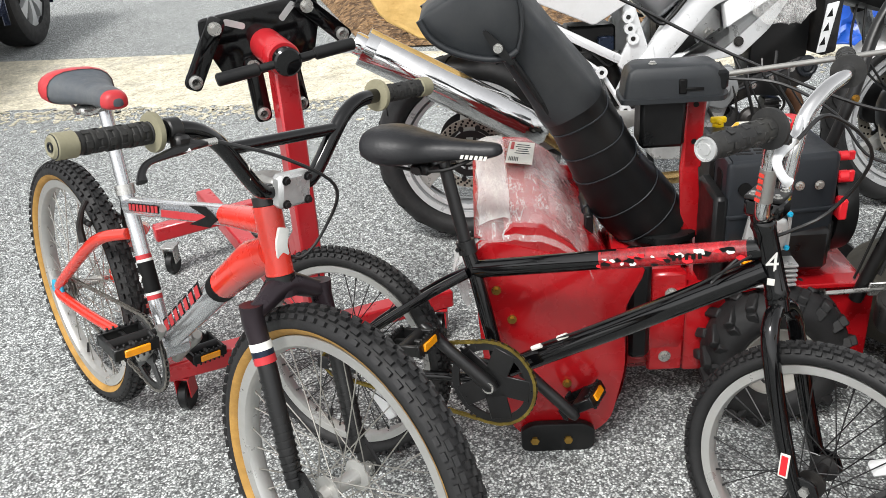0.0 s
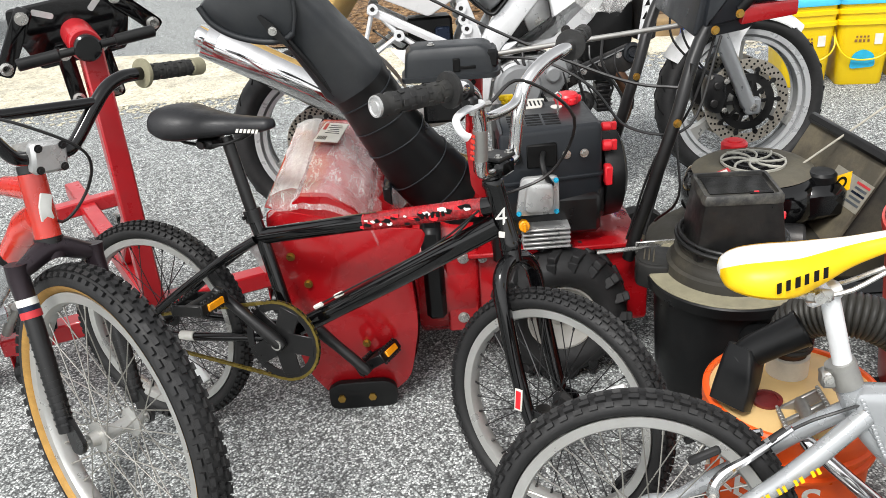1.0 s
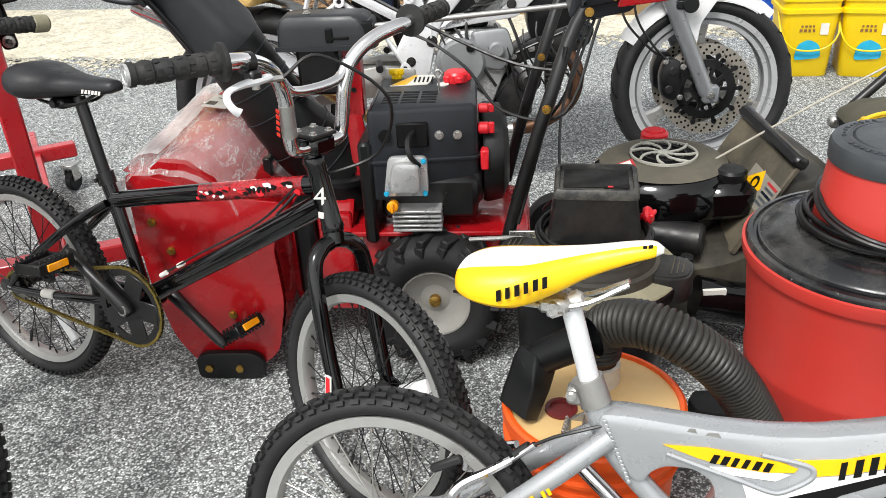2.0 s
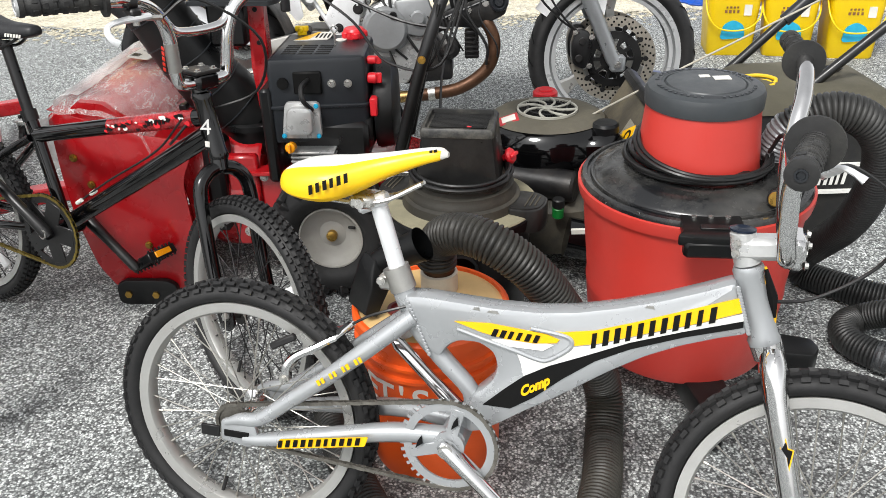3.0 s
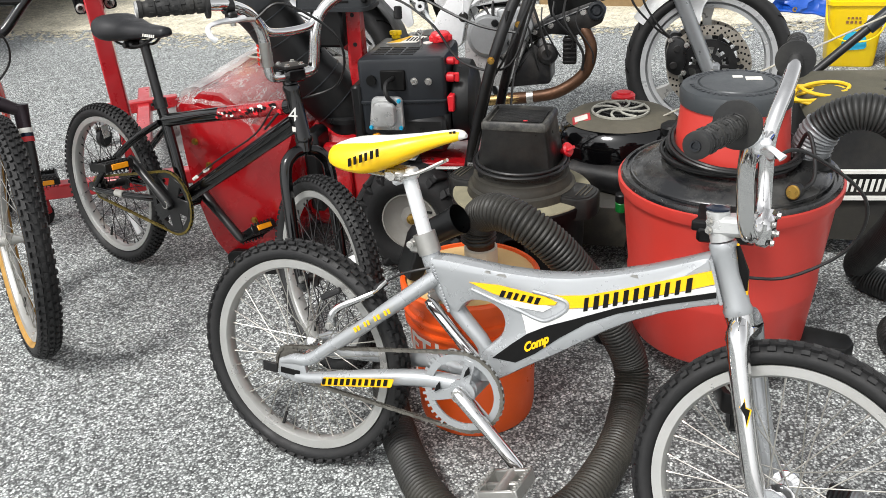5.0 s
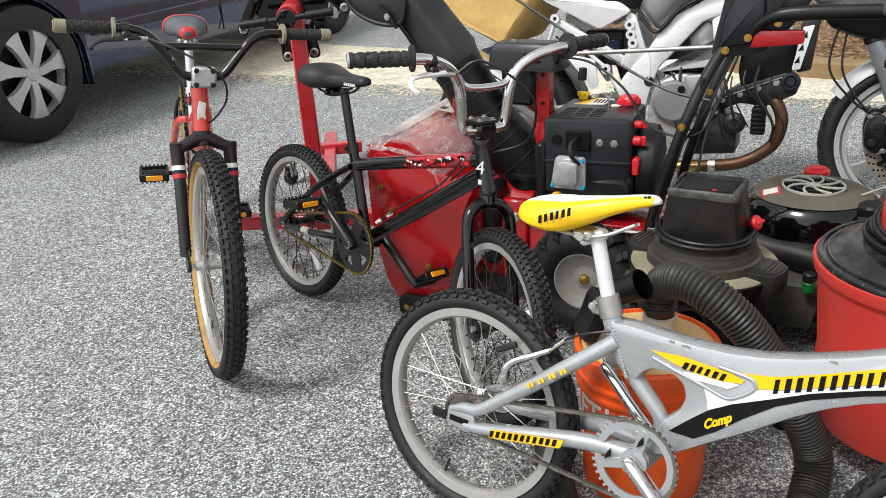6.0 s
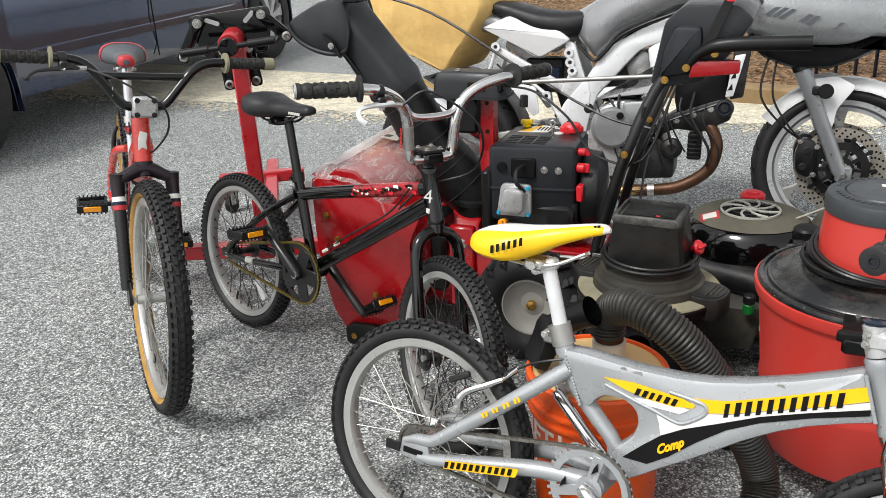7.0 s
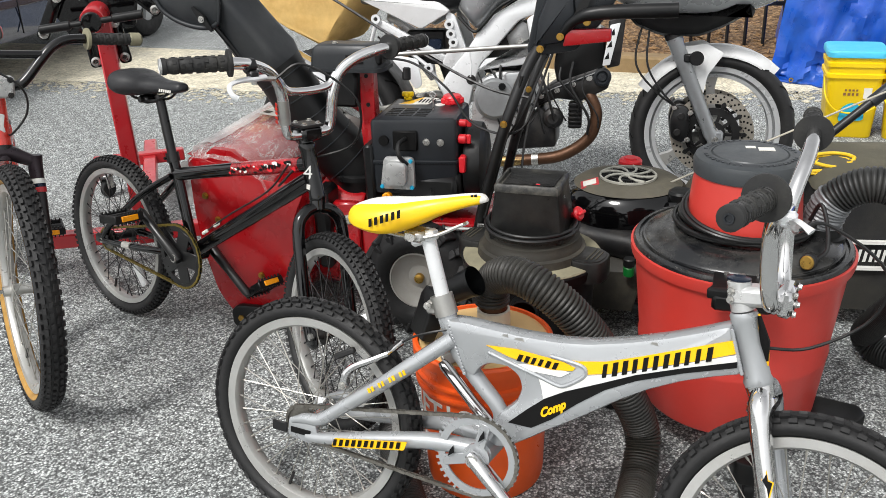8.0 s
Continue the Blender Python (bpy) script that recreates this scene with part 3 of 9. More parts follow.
def saddle(bike, at, L, secs, mat, label="", panels=(), rails=STEEL, clamp=STEEL, clamp_at=0.42):
    """secs: (share of length from the back, half width, top, bottom)."""
    n = 20
    pts = curve([(s, w, t) for s, w, t, _ in secs], 4)
    bots = curve([(s, 0, q) for s, _, _, q in secs], 4)
    rows = []
    for p, q in zip(pts, bots):
        zc, h = (p.z * 0.35 + q.z * 0.65), 1
        ring = []
        for k in range(n):
            a = 2 * math.pi * k / n
            c, s = math.cos(a), math.sin(a)
            y = p.y * math.copysign(abs(c) ** 0.75, c)
            z = zc + (p.z - zc) * abs(s) ** 0.8 if s > 0 else zc - (zc - q.z) * abs(s) ** 0.7
            ring.append(V((p.x * L, y, z)))
        rows.append(ring)
    sd = joint("saddle", bike, label, at=at)
    part("saddle_cover", B().rings(rows), mat, sd)
    for nm, m2, lo, hi, k0, k1 in panels:
        grid = []
        for r in rows[int(lo * (len(rows) - 1)):int(hi * (len(rows) - 1)) + 1]:
            c = sum(r, V()) / n
            grid.append([c + (r[k % n] - c) * 1.03 for k in range(k0, k1 + 1)])
        part(nm, B().sheet(grid), m2, sd)
    for s in (-1, 1):
        rl = B()
        zb = secs[len(secs) // 2][3]
        rl.tube(curve([(L * 0.12, s * 0.022, zb + 0.004), (L * 0.25, s * 0.022, zb - 0.018), (L * 0.6, s * 0.02, zb - 0.018), (L * 0.85, s * 0.008, zb + 0.012)], 4), 0.0035, 6)
        part("rail", rl, rails, sd)
    part("seat_clamp", B().box((L * clamp_at, 0, secs[len(secs) // 2][3] - 0.02), (0.04, 0.055, 0.02), 0.005).cyl((L * clamp_at, -0.035, secs[len(secs) // 2][3] - 0.02), (L * clamp_at, 0.035, secs[len(secs) // 2][3] - 0.02), 0.008, n=10), clamp, sd)
    return sd


def pedal(bike, c, mat, side, tilt=0.0, metal=False):
    """A platform pedal at the end of its crank; side -1: right, 1: left."""
    m = Matrix.Translation(c) @ Matrix.Rotation(tilt, 4, "Y")
    p = joint("pedal", bike, at=m)
    b = B().cyl((0, 0, 0), (0, side * 0.1, 0), 0.007, n=10)
    b.cyl((0, side * 0.02, 0), (0, side * 0.1, 0), 0.012, n=12)
    for sx in (-1, 1):
        b.box((sx * 0.036, side * 0.06, 0), (0.008, 0.085, 0.024), 0.003)
        for k in range(7):
            for z in (-1, 1):
                b.box((sx * 0.036, side * (0.025 + 0.0115 * k), z * 0.014), (0.006, 0.004, 0.007), 0.001)
    for y in (0.022, 0.098):
        b.box((0, side * y, 0), (0.07, 0.008, 0.022), 0.003)
    b.box((0, side * 0.06, 0), (0.07, 0.01, 0.012), 0.002)
    part("pedal_body", b, mat, p)
    if not metal:
        for sx in (-1, 1):
            part("pedal_reflector", B().box((sx * 0.0415, side * 0.06, 0), (0.005, 0.048, 0.015), 0.0015), AMBER, p, "amber pedal reflector")
    return p


def crankset(bike, bb, ang, L, ring_r, mat_ring, mat_arm, arms=4, half=0.058, teeth=40, disc=False, arm_w=0.26):
    """Cranks and chainring; ang: where the right crank points, in degrees from ahead, upwards positive."""
    a = radians(ang)
    d = V((math.cos(a), 0, math.sin(a)))
    bb = V(bb)
    cr = joint("crankset", bike)
    for s, k in ((-1, 1), (1, -1)):
        e = bb + d * (L * k) + V((0, s * (half + 0.012), 0))
        o = bb + V((0, s * half, 0))
        part("crank_arm", B().tube([o - d * k * 0.014, o, o + (e - o) * 0.5, e, e + d * k * 0.012], [0.010, 0.0155, 0.012, 0.0125, 0.008], 12, flat=1.0), mat_arm, cr)
    part("spindle", B().cyl(bb + V((0, -half - 0.008, 0)), bb + V((0, half + 0.008, 0)), 0.009, n=12).cyl(bb + V((0, -half - 0.012, 0)), bb + V((0, -half - 0.004, 0)), 0.012, n=12), STEEL, cr)
    y = -0.046
    t = Matrix.Translation(bb + V((0, y, 0))) @ Matrix.Rotation(radians(90), 4, "X")
    rg = B()
    inner = ring_r * (0.30 if disc else 0.78)
    rg.lathe([(inner, -0.002), (ring_r - 0.004, -0.002), (ring_r - 0.004, 0.002), (inner, 0.002), (inner, -0.002)], t, 56)
    for i in range(teeth):
        rg.box((ring_r - 0.002, 0, 0), (0.009, 0.005, 0.0028), 0, t @ Matrix.Rotation(2 * math.pi * i / teeth, 4, "Z"))
    for i in range(arms):
        rg.box((ring_r * 0.45, 0, 0.001), (ring_r * 0.8, ring_r * arm_w, 0.004), 0.001, t @ Matrix.Rotation(2 * math.pi * i / arms + a, 4, "Z"))
    rg.lathe([(0.001, -0.004), (ring_r * 0.32, -0.003), (ring_r * 0.32, 0.003), (0.001, 0.004)], t, 24)
    part("chainring", rg, mat_ring, cr)
    return cr


def chain(bike, bb, ring_r, ax, cog_r, y, mat):
    """A roller chain round the chainring and the cog."""
    c1, c2 = V((bb[0], y, bb[2])), V((ax[0], y, ax[2]))
    d = (c2 - c1)
    D = d.length
    th = math.atan2(d.z, d.x)
    al = math.acos((ring_r - cog_r) / D)
    pts = []

    def arc(c, r, a0, a1):
        n = max(3, int(abs(a1 - a0) * r / 0.0127))
        for k in range(n + 1):
            q = a0 + (a1 - a0) * k / n
            pts.append(c + V((r * math.cos(q), 0, r * math.sin(q))))
    arc(c1, ring_r, th + al, th + 2 * math.pi - al)
    arc(c2, cog_r, th - al, th + al)
    b, out = B(), []
    n = len(pts)
    for i in range(n):
        p, q = pts[i], pts[(i + 1) % n]
        k = max(1, round((q - p).length / 0.0127))
        out += [p + (q - p) * (j / k) for j in range(k)]
    for i in range(len(out)):
        p, q = out[i], out[(i + 1) % len(out)]
        m = Matrix.Translation((p + q) / 2) @ rot(q - p, (0, 1, 0))
        for s in (-1, 1):
            b.box((0, s * (0.0035 if i % 2 else 0.0025), 0), (0.0062, 0.0012, (q - p).length * 0.92), 0, m)
        b.cyl(p - V((0, 0.004, 0)), p + V((0, 0.004, 0)), 0.0028, n=6)
    part("chain", b, mat, bike, "roller chain")


def grip(parent, a, b_, mat, r=0.0155, flange=None, ribs=11, end=None, S=None, plug=None):
    """A rubber grip from its inner end a to its outer end b_."""
    a, b_ = V(a), V(b_)
    d = (b_ - a).normalized()
    L = (b_ - a).length
    prof = [(r * 0.9, 0)]
    for i in range(ribs):
        z0, z1 = L * i / ribs, L * (i + 1) / ribs
        prof += [(r, z0 + 0.001), (r, z0 + (z1 - z0) * 0.6), (r * 0.9, z0 + (z1 - z0) * 0.72), (r * 0.9, z1 - 0.001)]
    prof += [(r * 1.04, L), (r * 1.04, L + 0.008), (r * 0.6, L + 0.01), (r * 0.2, L + 0.0085)]
    g = part("grip", B().lathe(prof, Matrix.Translation(a) @ rot(d), 18), mat, parent, at=S)
    gb = B()
    gm = Matrix.Translation(a) @ rot(d)
    for i in range(7):
        for k in range(5):
            gb.box((r * 0.955, 0, L * (0.12 + 0.125 * i)), (r * 0.14, r * 0.6, L * 0.07), 0.0008, gm @ Matrix.Rotation(2 * math.pi * (k + 0.5 * (i % 2)) / 5, 4, "Z"))
    tagged(part("grip_texture", gb, mat, g), kind="stuff")
    part("bar_end", B().lathe([(r * 0.42, L + 0.0085), (r * 0.42, L + 0.0115), (r * 0.3, L + 0.0115), (r * 0.25, L + 0.009), (0.001, L + 0.009)], gm, 14), GREY_PLAST, g)
    if plug:
        part("end_plug", B().lathe([(r * 0.95, L + 0.007), (r * 0.95, L + 0.0125), (r * 0.8, L + 0.0125), (r * 0.75, L + 0.011), (r * 0.5, L + 0.011), (r * 0.45, L + 0.0125), (0.001, L + 0.0125)], gm, 20), plug, g, "cast silver end plug")
    if flange:
        part("grip_flange", B().lathe([(r * 0.8, -0.006), (flange, -0.005), (flange * 1.02, -0.002), (flange, 0.002), (r, 0.004)], Matrix.Translation(a) @ rot(d), 24), end or mat, g)
        if end:
            part("grip_end", B().lathe([(r * 1.0, L - 0.02), (r * 1.12, L - 0.018), (r * 1.12, L + 0.006), (r * 0.8, L + 0.011), (r * 0.4, L + 0.0095)], Matrix.Translation(a) @ rot(d), 20), end, g)
    return g


def brake_lever(bike, p, d, fwd, mat, body, S, hook=False):
    """A lever clamped on the bar at p; d: along the bar outwards; fwd: where it reaches."""
    p, d, f = V(p), V(d).normalized(), V(fwd).normalized()
    lv = joint("brake_lever", bike, at=S)
    part("lever_clamp", B().cyl(p - d * 0.010, p + d * 0.010, 0.0165, n=14, bev=0.002).box(p + f * 0.022, (0.022, 0.022, 0.02), 0.004), body, lv)
    q = p + f * 0.03
    if hook:
        part("lever_blade", B().tube(curve([q - d * 0.028 - f * 0.004, q, q + d * 0.03 + f * 0.004, q + d * 0.056 + f * 0.012, q + d * 0.064 + f * 0.024, q + d * 0.061 + f * 0.038, q + d * 0.053 + f * 0.045], 5), [0.009, 0.0105, 0.008, 0.0065, 0.006, 0.006, 0.0075], 10, flat=0.65), mat, lv, "silver hooked brake lever")
        part("lever_pivot", B().cyl(q - V((0, 0, 0.012)), q + V((0, 0, 0.012)), 0.006, n=10), STEEL, lv)
    else:
        part("lever_body", B().tube([p + f * 0.012, p + f * 0.024 - d * 0.006, q - d * 0.016, q - d * 0.034], [0.012, 0.0105, 0.009, 0.006], 10, flat=0.7), body, lv)
        part("lever_blade", B().tube(curve([q - d * 0.02, q + d * 0.008 + f * 0.004, q + d * 0.035 + f * 0.009, q + d * 0.062 + f * 0.016, q + d * 0.078 + f * 0.03, q + d * 0.084 + f * 0.042], 5), [0.008, 0.0115, 0.0085, 0.006, 0.0055, 0.0075], 10, flat=0.55), mat, lv)
        part("blade_window", B().tube([q + d * 0.0 + f * 0.004, q + d * 0.03 + f * 0.008], [0.0118, 0.0072], 8, flat=0.35), FRAME_AL, lv)
    part("barrel", B().cyl(q - d * 0.05, q - d * 0.02, 0.005, n=8), STEEL, lv)
    return q - d * 0.05


def steer(hB, hT, deg):
    b, t = V((hB[0], 0, hB[1])), V((hT[0], 0, hT[1]))
    return Matrix.Translation(b) @ Matrix.Rotation(radians(deg), 4, t - b) @ Matrix.Translation(-b)


def P3(x, z, y=0.0):
    return V((x, y, z))


def bike_pose(x, y, yaw, lean):
    return pose(x, y, 0, -lean, 0, yaw)


def silver_bike():
    bk = thing("bicycle", bike_pose(0.997, 1.005, -4.6, 11.0), "silver aluminium child's bicycle with yellow and white saddle", "bicycle", "bicycles")
    R = 0.243
    bb = (0.382, 0, 0.264)
    S = steer((0.8335, 0.491), (0.800, 0.593), -5)
    wheel(bk, "rear_wheel", Matrix.Translation((0.003, 0, R)), R, 0.048, RUBBER, RIM_AL, SPOKE_AL, CHROME, 36, knobs=(60, 5), rim_h=0.015, cog=True)
    fa = V((0.943, 0, 0.221))
    SF = S @ Matrix.Translation((0.833, 0, 0.49)) @ Matrix.Rotation(radians(-10.5), 4, "X") @ Matrix.Translation((-0.833, 0, -0.49))
    wheel(bk, "front_wheel", SF @ Matrix.Translation(fa), 0.242, 0.048, RUBBER, RIM_AL, SPOKE_AL, CHROME, 36, knobs=(60, 5), rim_h=0.014, turn=0.05)
    # one-piece hollow main beam with its window
    out = [(0.297, 0.503), (0.33, 0.505), (0.374, 0.503), (0.441, 0.5), (0.512, 0.502), (0.564, 0.509), (0.626, 0.524), (0.69, 0.544), (0.742, 0.564), (0.785, 0.582), (0.81, 0.504), (0.768, 0.491), (0.72, 0.473), (0.671, 0.449), (0.622, 0.418), (0.581, 0.388), (0.539, 0.358), (0.496, 0.330), (0.466, 0.308), (0.43, 0.284), (0.405, 0.278), (0.398, 0.305), (0.41, 0.345), (0.424, 0.358), (0.443, 0.38), (0.449, 0.403), (0.442, 0.424), (0.42, 0.437), (0.387, 0.436), (0.370, 0.426), (0.357, 0.404), (0.338, 0.412), (0.306, 0.458), (0.293, 0.482)]
    out = out[::-1]
    part("main_frame", B().prism(round_poly(out, 0.008, 2), -0.024, 0.024, XZ, 0.009), SILVER_PAINT, bk, "silver-painted aluminium main beam")
    y = -0.0245
    part("yellow_stripe", decal([(0.38, 0.471), (0.425, 0.458), (0.463, 0.452), (0.507, 0.451), (0.54, 0.456), (0.544, 0.462), (0.522, 0.469), (0.49, 0.471), (0.436, 0.475)], y), YELLOW_INK, bk)
    part("yellow_stripe", decal([(0.498, 0.475), (0.549, 0.472), (0.562, 0.465), (0.566, 0.455), (0.602, 0.464), (0.671, 0.490), (0.743, 0.516), (0.798, 0.539), (0.792, 0.560), (0.718, 0.531), (0.65, 0.504), (0.595, 0.484), (0.549, 0.475)], y), YELLOW_INK, bk)
    part("white_stripe", decal([(0.445, 0.446), (0.478, 0.437), (0.487, 0.415), (0.492, 0.394), (0.53, 0.417), (0.582, 0.441), (0.647, 0.472), (0.72, 0.499), (0.8, 0.526), (0.7985, 0.537), (0.743, 0.515), (0.671, 0.488), (0.602, 0.462), (0.565, 0.453), (0.558, 0.446), (0.531, 0.424), (0.512, 0.423), (0.486, 0.436)], y), WHITE_VIN, bk)
    part("black_stripe", decal([(0.80, 0.525), (0.72, 0.498), (0.647, 0.471), (0.582, 0.440), (0.53, 0.416), (0.492, 0.393), (0.465, 0.369), (0.43, 0.335), (0.474, 0.335), (0.51, 0.360), (0.552, 0.398), (0.598, 0.434), (0.648, 0.461), (0.721, 0.490), (0.801, 0.516)], y), INK, bk)
    part("letter_panel", decal([(0.432, 0.447), (0.465, 0.4405), (0.52, 0.4405), (0.536, 0.452), (0.525, 0.4535), (0.507, 0.4505), (0.463, 0.4515)], y), WHITE_VIN, bk)
    part("recess_ring", B().tube(curve([(0.385, y, 0.459), (0.44, y, 0.444), (0.48, y, 0.434), (0.513, y, 0.425), (0.53, y, 0.427), (0.556, y, 0.446), (0.563, y, 0.459), (0.552, y, 0.469), (0.50, y, 0.475)], 4), 0.0042, 8), SILVER_PAINT, bk)
    part("lettering", word(B(), 0.591, 0.4545, 0.770, 0.5225, 0.0225, 11, y - 0.0016, 0.42, 0.48), INK, bk, "black bars in place of a brand word")
    part("lettering", word(B(), 0.4385, 0.4545, 0.516, 0.4525, 0.0125, 6, y - 0.0016, 0.35, 0.42, seed=2), INK, bk)
    me = letters("Comp", 0.0205, 0.6, 0.0009)
    me.materials.append(YELLOW_INK)
    part("lettering", me, YELLOW_INK, bk, "yellow slanted word", at=Matrix.Translation((0.512, y - 0.0022, 0.373)) @ Matrix.Rotation(radians(-33), 4, "Y"))
    # scuffs in the paint along the top of the beam
    for x, z, w in ((0.408, 0.4935, 0.012), (0.43, 0.4915, 0.02), (0.664, 0.5285, 0.014)):
        part("paint_chip", decal([(x, z), (x + w, z - 0.001), (x + w * 0.8, z + 0.004), (x + w * 0.2, z + 0.0035)], y + 0.003, 0.003), SILVER_DULL, bk)
    # tubes
    part("seat_tube", B().tube(curve([P3(0.283, 0.522), P3(0.295, 0.49), P3(0.315, 0.446), P3(0.356, 0.394), P3(0.404, 0.343), P3(0.402, 0.30), P3(0.386, 0.27)], 4), [0.0185, 0.0185, 0.018, 0.0155, 0.0145, 0.014, 0.014], 16), SILVER_PAINT, bk)
    wb = B()
    for k in range(16):
        t = k / 15
        for x, z in ((0.304 + 0.036 * t, 0.492 - 0.083 * t), (0.787 + 0.022 * t, 0.574 - 0.066 * t)):
            wb.cyl((x, -0.0225, z), (x, -0.0262, z), 0.0034, n=7, bev=0.001)
    tagged(part("weld_bead", wb, SILVER_PAINT, bk), kind="stuff")
    part("head_tube", B().tube([P3(0.798, 0.602), P3(0.7995, 0.596), P3(0.801, 0.588), P3(0.831, 0.50), P3(0.833, 0.494), P3(0.8355, 0.484)], [0.02, 0.0225, 0.0205, 0.021, 0.0235, 0.021], 20), SILVER_PAINT, bk)
    part("head_badge", B().tube([P3(0.822, 0.60, -0.006), P3(0.836, 0.56, -0.008), P3(0.842, 0.53, -0.006)], [0.003, 0.008, 0.003], 6), INK, bk)
    part("badge_edge", B().tube([P3(0.821, 0.603, -0.005), P3(0.835, 0.56, -0.006), P3(0.844, 0.522, -0.005)], [0.002, 0.0088, 0.002], 6), YELLOW_INK, bk)
    part("bottom_bracket", B().cyl((bb[0], -0.036, bb[2]), (bb[0], 0.036, bb[2]), 0.024, n=20, bev=0.003), SILVER_PAINT, bk)
    for s in (-1, 1):
        part("seat_stay", B().tube(curve([P3(-0.004, 0.252, s * 0.066), P3(0.024, 0.262, s * 0.065), P3(0.06, 0.268, s * 0.063), P3(0.112, 0.307, s * 0.058), P3(0.175, 0.355, s * 0.052), P3(0.235, 0.405, s * 0.044), P3(0.312, 0.468, s * 0.018)], 4), [0.006, 0.011, 0.0125, 0.0135, 0.014, 0.0145, 0.015], 12), SILVER_PAINT, bk)
        part("chain_stay", B().tube(curve([P3(0.03, 0.226, s * 0.066), P3(0.07, 0.231, s * 0.065), P3(0.17, 0.250, s * 0.056), P3(0.285, 0.27, s * 0.042), P3(0.37, 0.27, s * 0.028)], 4), [0.009, 0.0115, 0.0155, 0.0165, 0.0165], 12), SILVER_PAINT, bk)
        part("dropout", B().prism(round_poly([(-0.012, 0.221), (0.038, 0.213), (0.058, 0.226), (0.052, 0.255), (0.016, 0.266), (-0.01, 0.258)], 0.006), -s * 0.066 - 0.004, -s * 0.066 + 0.004, XZ, 0.001), SILVER_PAINT, bk)
        part("dropout_slot", B().box((0.018, s * 0.0705, 0.235), (0.046, 0.003, 0.012), 0.001), INK, bk)
    part("lettering", word(B(), 0.097, 0.2285, 0.247, 0.2595, 0.0125, 11, -0.0785, 0.42, 0.46, seed=5), INK, bk)
    part("letter_edge", B().prism(round_poly([(0.094, 0.225), (0.25, 0.2565), (0.256, 0.2745), (0.1, 0.2435)], 0.003, 2), 0.0762, 0.0778, XZ), YELLOW_INK, bk)
    for k in range(4):
        x, z = 0.170 + 0.0215 * k, 0.349 + 0.0152 * k
        part("lettering", word(B(), x, z, x + 0.014, z + 0.0098, 0.0095, 2, -0.0705, 0.1, 0.35, seed=6 + k), YELLOW_INK, bk)
    part("chain_tensioner", B().box((-0.03, -0.071, 0.236), (0.034, 0.005, 0.02), 0.001), DARK_MET, bk)
    # seat
    part("seat_post", B().tube([P3(0.284, 0.522), P3(0.252, 0.642, -0.012)], 0.0136, 16), FRAME_AL, bk)
    part("post_top", B().box((0, 0, 0), (0.05, 0.03, 0.022), 0.006, Matrix.Translation((0.243, -0.012, 0.646)) @ Matrix.Rotation(radians(-24), 4, "Y")), FRAME_AL, bk)
    part("seat_collar", B().tube([P3(0.2755, 0.541), P3(0.2895, 0.505)], 0.0215, 18).box((0.262, -0.0, 0.516), (0.022, 0.026, 0.026), 0.004).cyl((0.257, -0.022, 0.518), (0.257, 0.022, 0.518), 0.004, n=8), SILVER_DULL, bk)
    part("collar_bolt", B().bolt((0.258, -0.02, 0.521), (0, -1, 0), 0.005, 0.006), STEEL, bk)
    saddle(bk, Matrix.Translation((0.103, -0.012, 0.658)), 0.258,
           [(0.0, 0.018, 0.026, 0.016), (0.03, 0.046, 0.037, 0.004), (0.12, 0.063, 0.047, -0.004), (0.26, 0.067, 0.053, -0.009), (0.38, 0.062, 0.056, -0.004), (0.52, 0.044, 0.062, 0.012), (0.66, 0.029, 0.068, 0.032), (0.84, 0.021, 0.077, 0.052), (0.95, 0.017, 0.080, 0.062), (1.0, 0.006, 0.074, 0.067)], WHITE_VIN, "yellow saddle with white edges",
           panels=[("saddle_side", YELLOW_VIN, 0.02, 0.93, 7, 15), ("saddle_side", YELLOW_VIN, 0.02, 0.93, 15, 23)], clamp_at=0.5)
    part("lettering", word(B(), 0.168, 0.6675, 0.235, 0.694, 0.0135, 6, -0.0835, 0.35, 0.42, seed=7), INK, bk)
    part("nose_mark", word(B(), 0.336, 0.732, 0.349, 0.735, 0.004, 2, -0.0275, 0.2, seed=17), INK, bk)
    # drive
    a = -42
    crankset(bk, bb, a, 0.165, 0.08, SILVER_PAINT, CHROME, arms=3, teeth=39)
    for q, (dx, dz) in enumerate(((0.012, 0.045), (-0.046, 0.003))):
        part("ring_mark", decal([(bb[0] + dx - 0.008, bb[2] + dz - 0.012), (bb[0] + dx + 0.004, bb[2] + dz - 0.002), (bb[0] + dx + 0.002, bb[2] + dz + 0.012), (bb[0] + dx - 0.004, bb[2] + dz + 0.002)], -0.0525), INK, bk)
    d = V((math.cos(radians(a)), 0, math.sin(radians(a)))) * 0.165
    pedal(bk, V(bb) + d + V((0, -0.072, 0)), SILVER_DULL, -1, radians(-18), True)
    pedal(bk, V(bb) - d + V((0.012, 0.085, 0.014)), SILVER_DULL, 1, radians(-32), True)
    chain(bk, bb, 0.078, (0.003, 0, R), 0.033, -0.046, CHAIN_MET)
    # rear brake
    br = joint("rear_brake", bk)
    for s in (-1, 1):
        part("brake_arm", B().tube(curve([P3(0.104, 0.345, s * 0.05), P3(0.107, 0.366, s * 0.05), P3(0.121, 0.383, s * 0.046), P3(0.15, 0.398, s * 0.036), P3(0.181, 0.414, s * 0.022)], 4), [0.010, 0.0085, 0.0075, 0.0065, 0.006], 8), CHROME, br)
        part("pivot_bolt", B().bolt((0.104, s * 0.058, 0.345), (0, s, 0), 0.006, 0.007), STEEL, br)
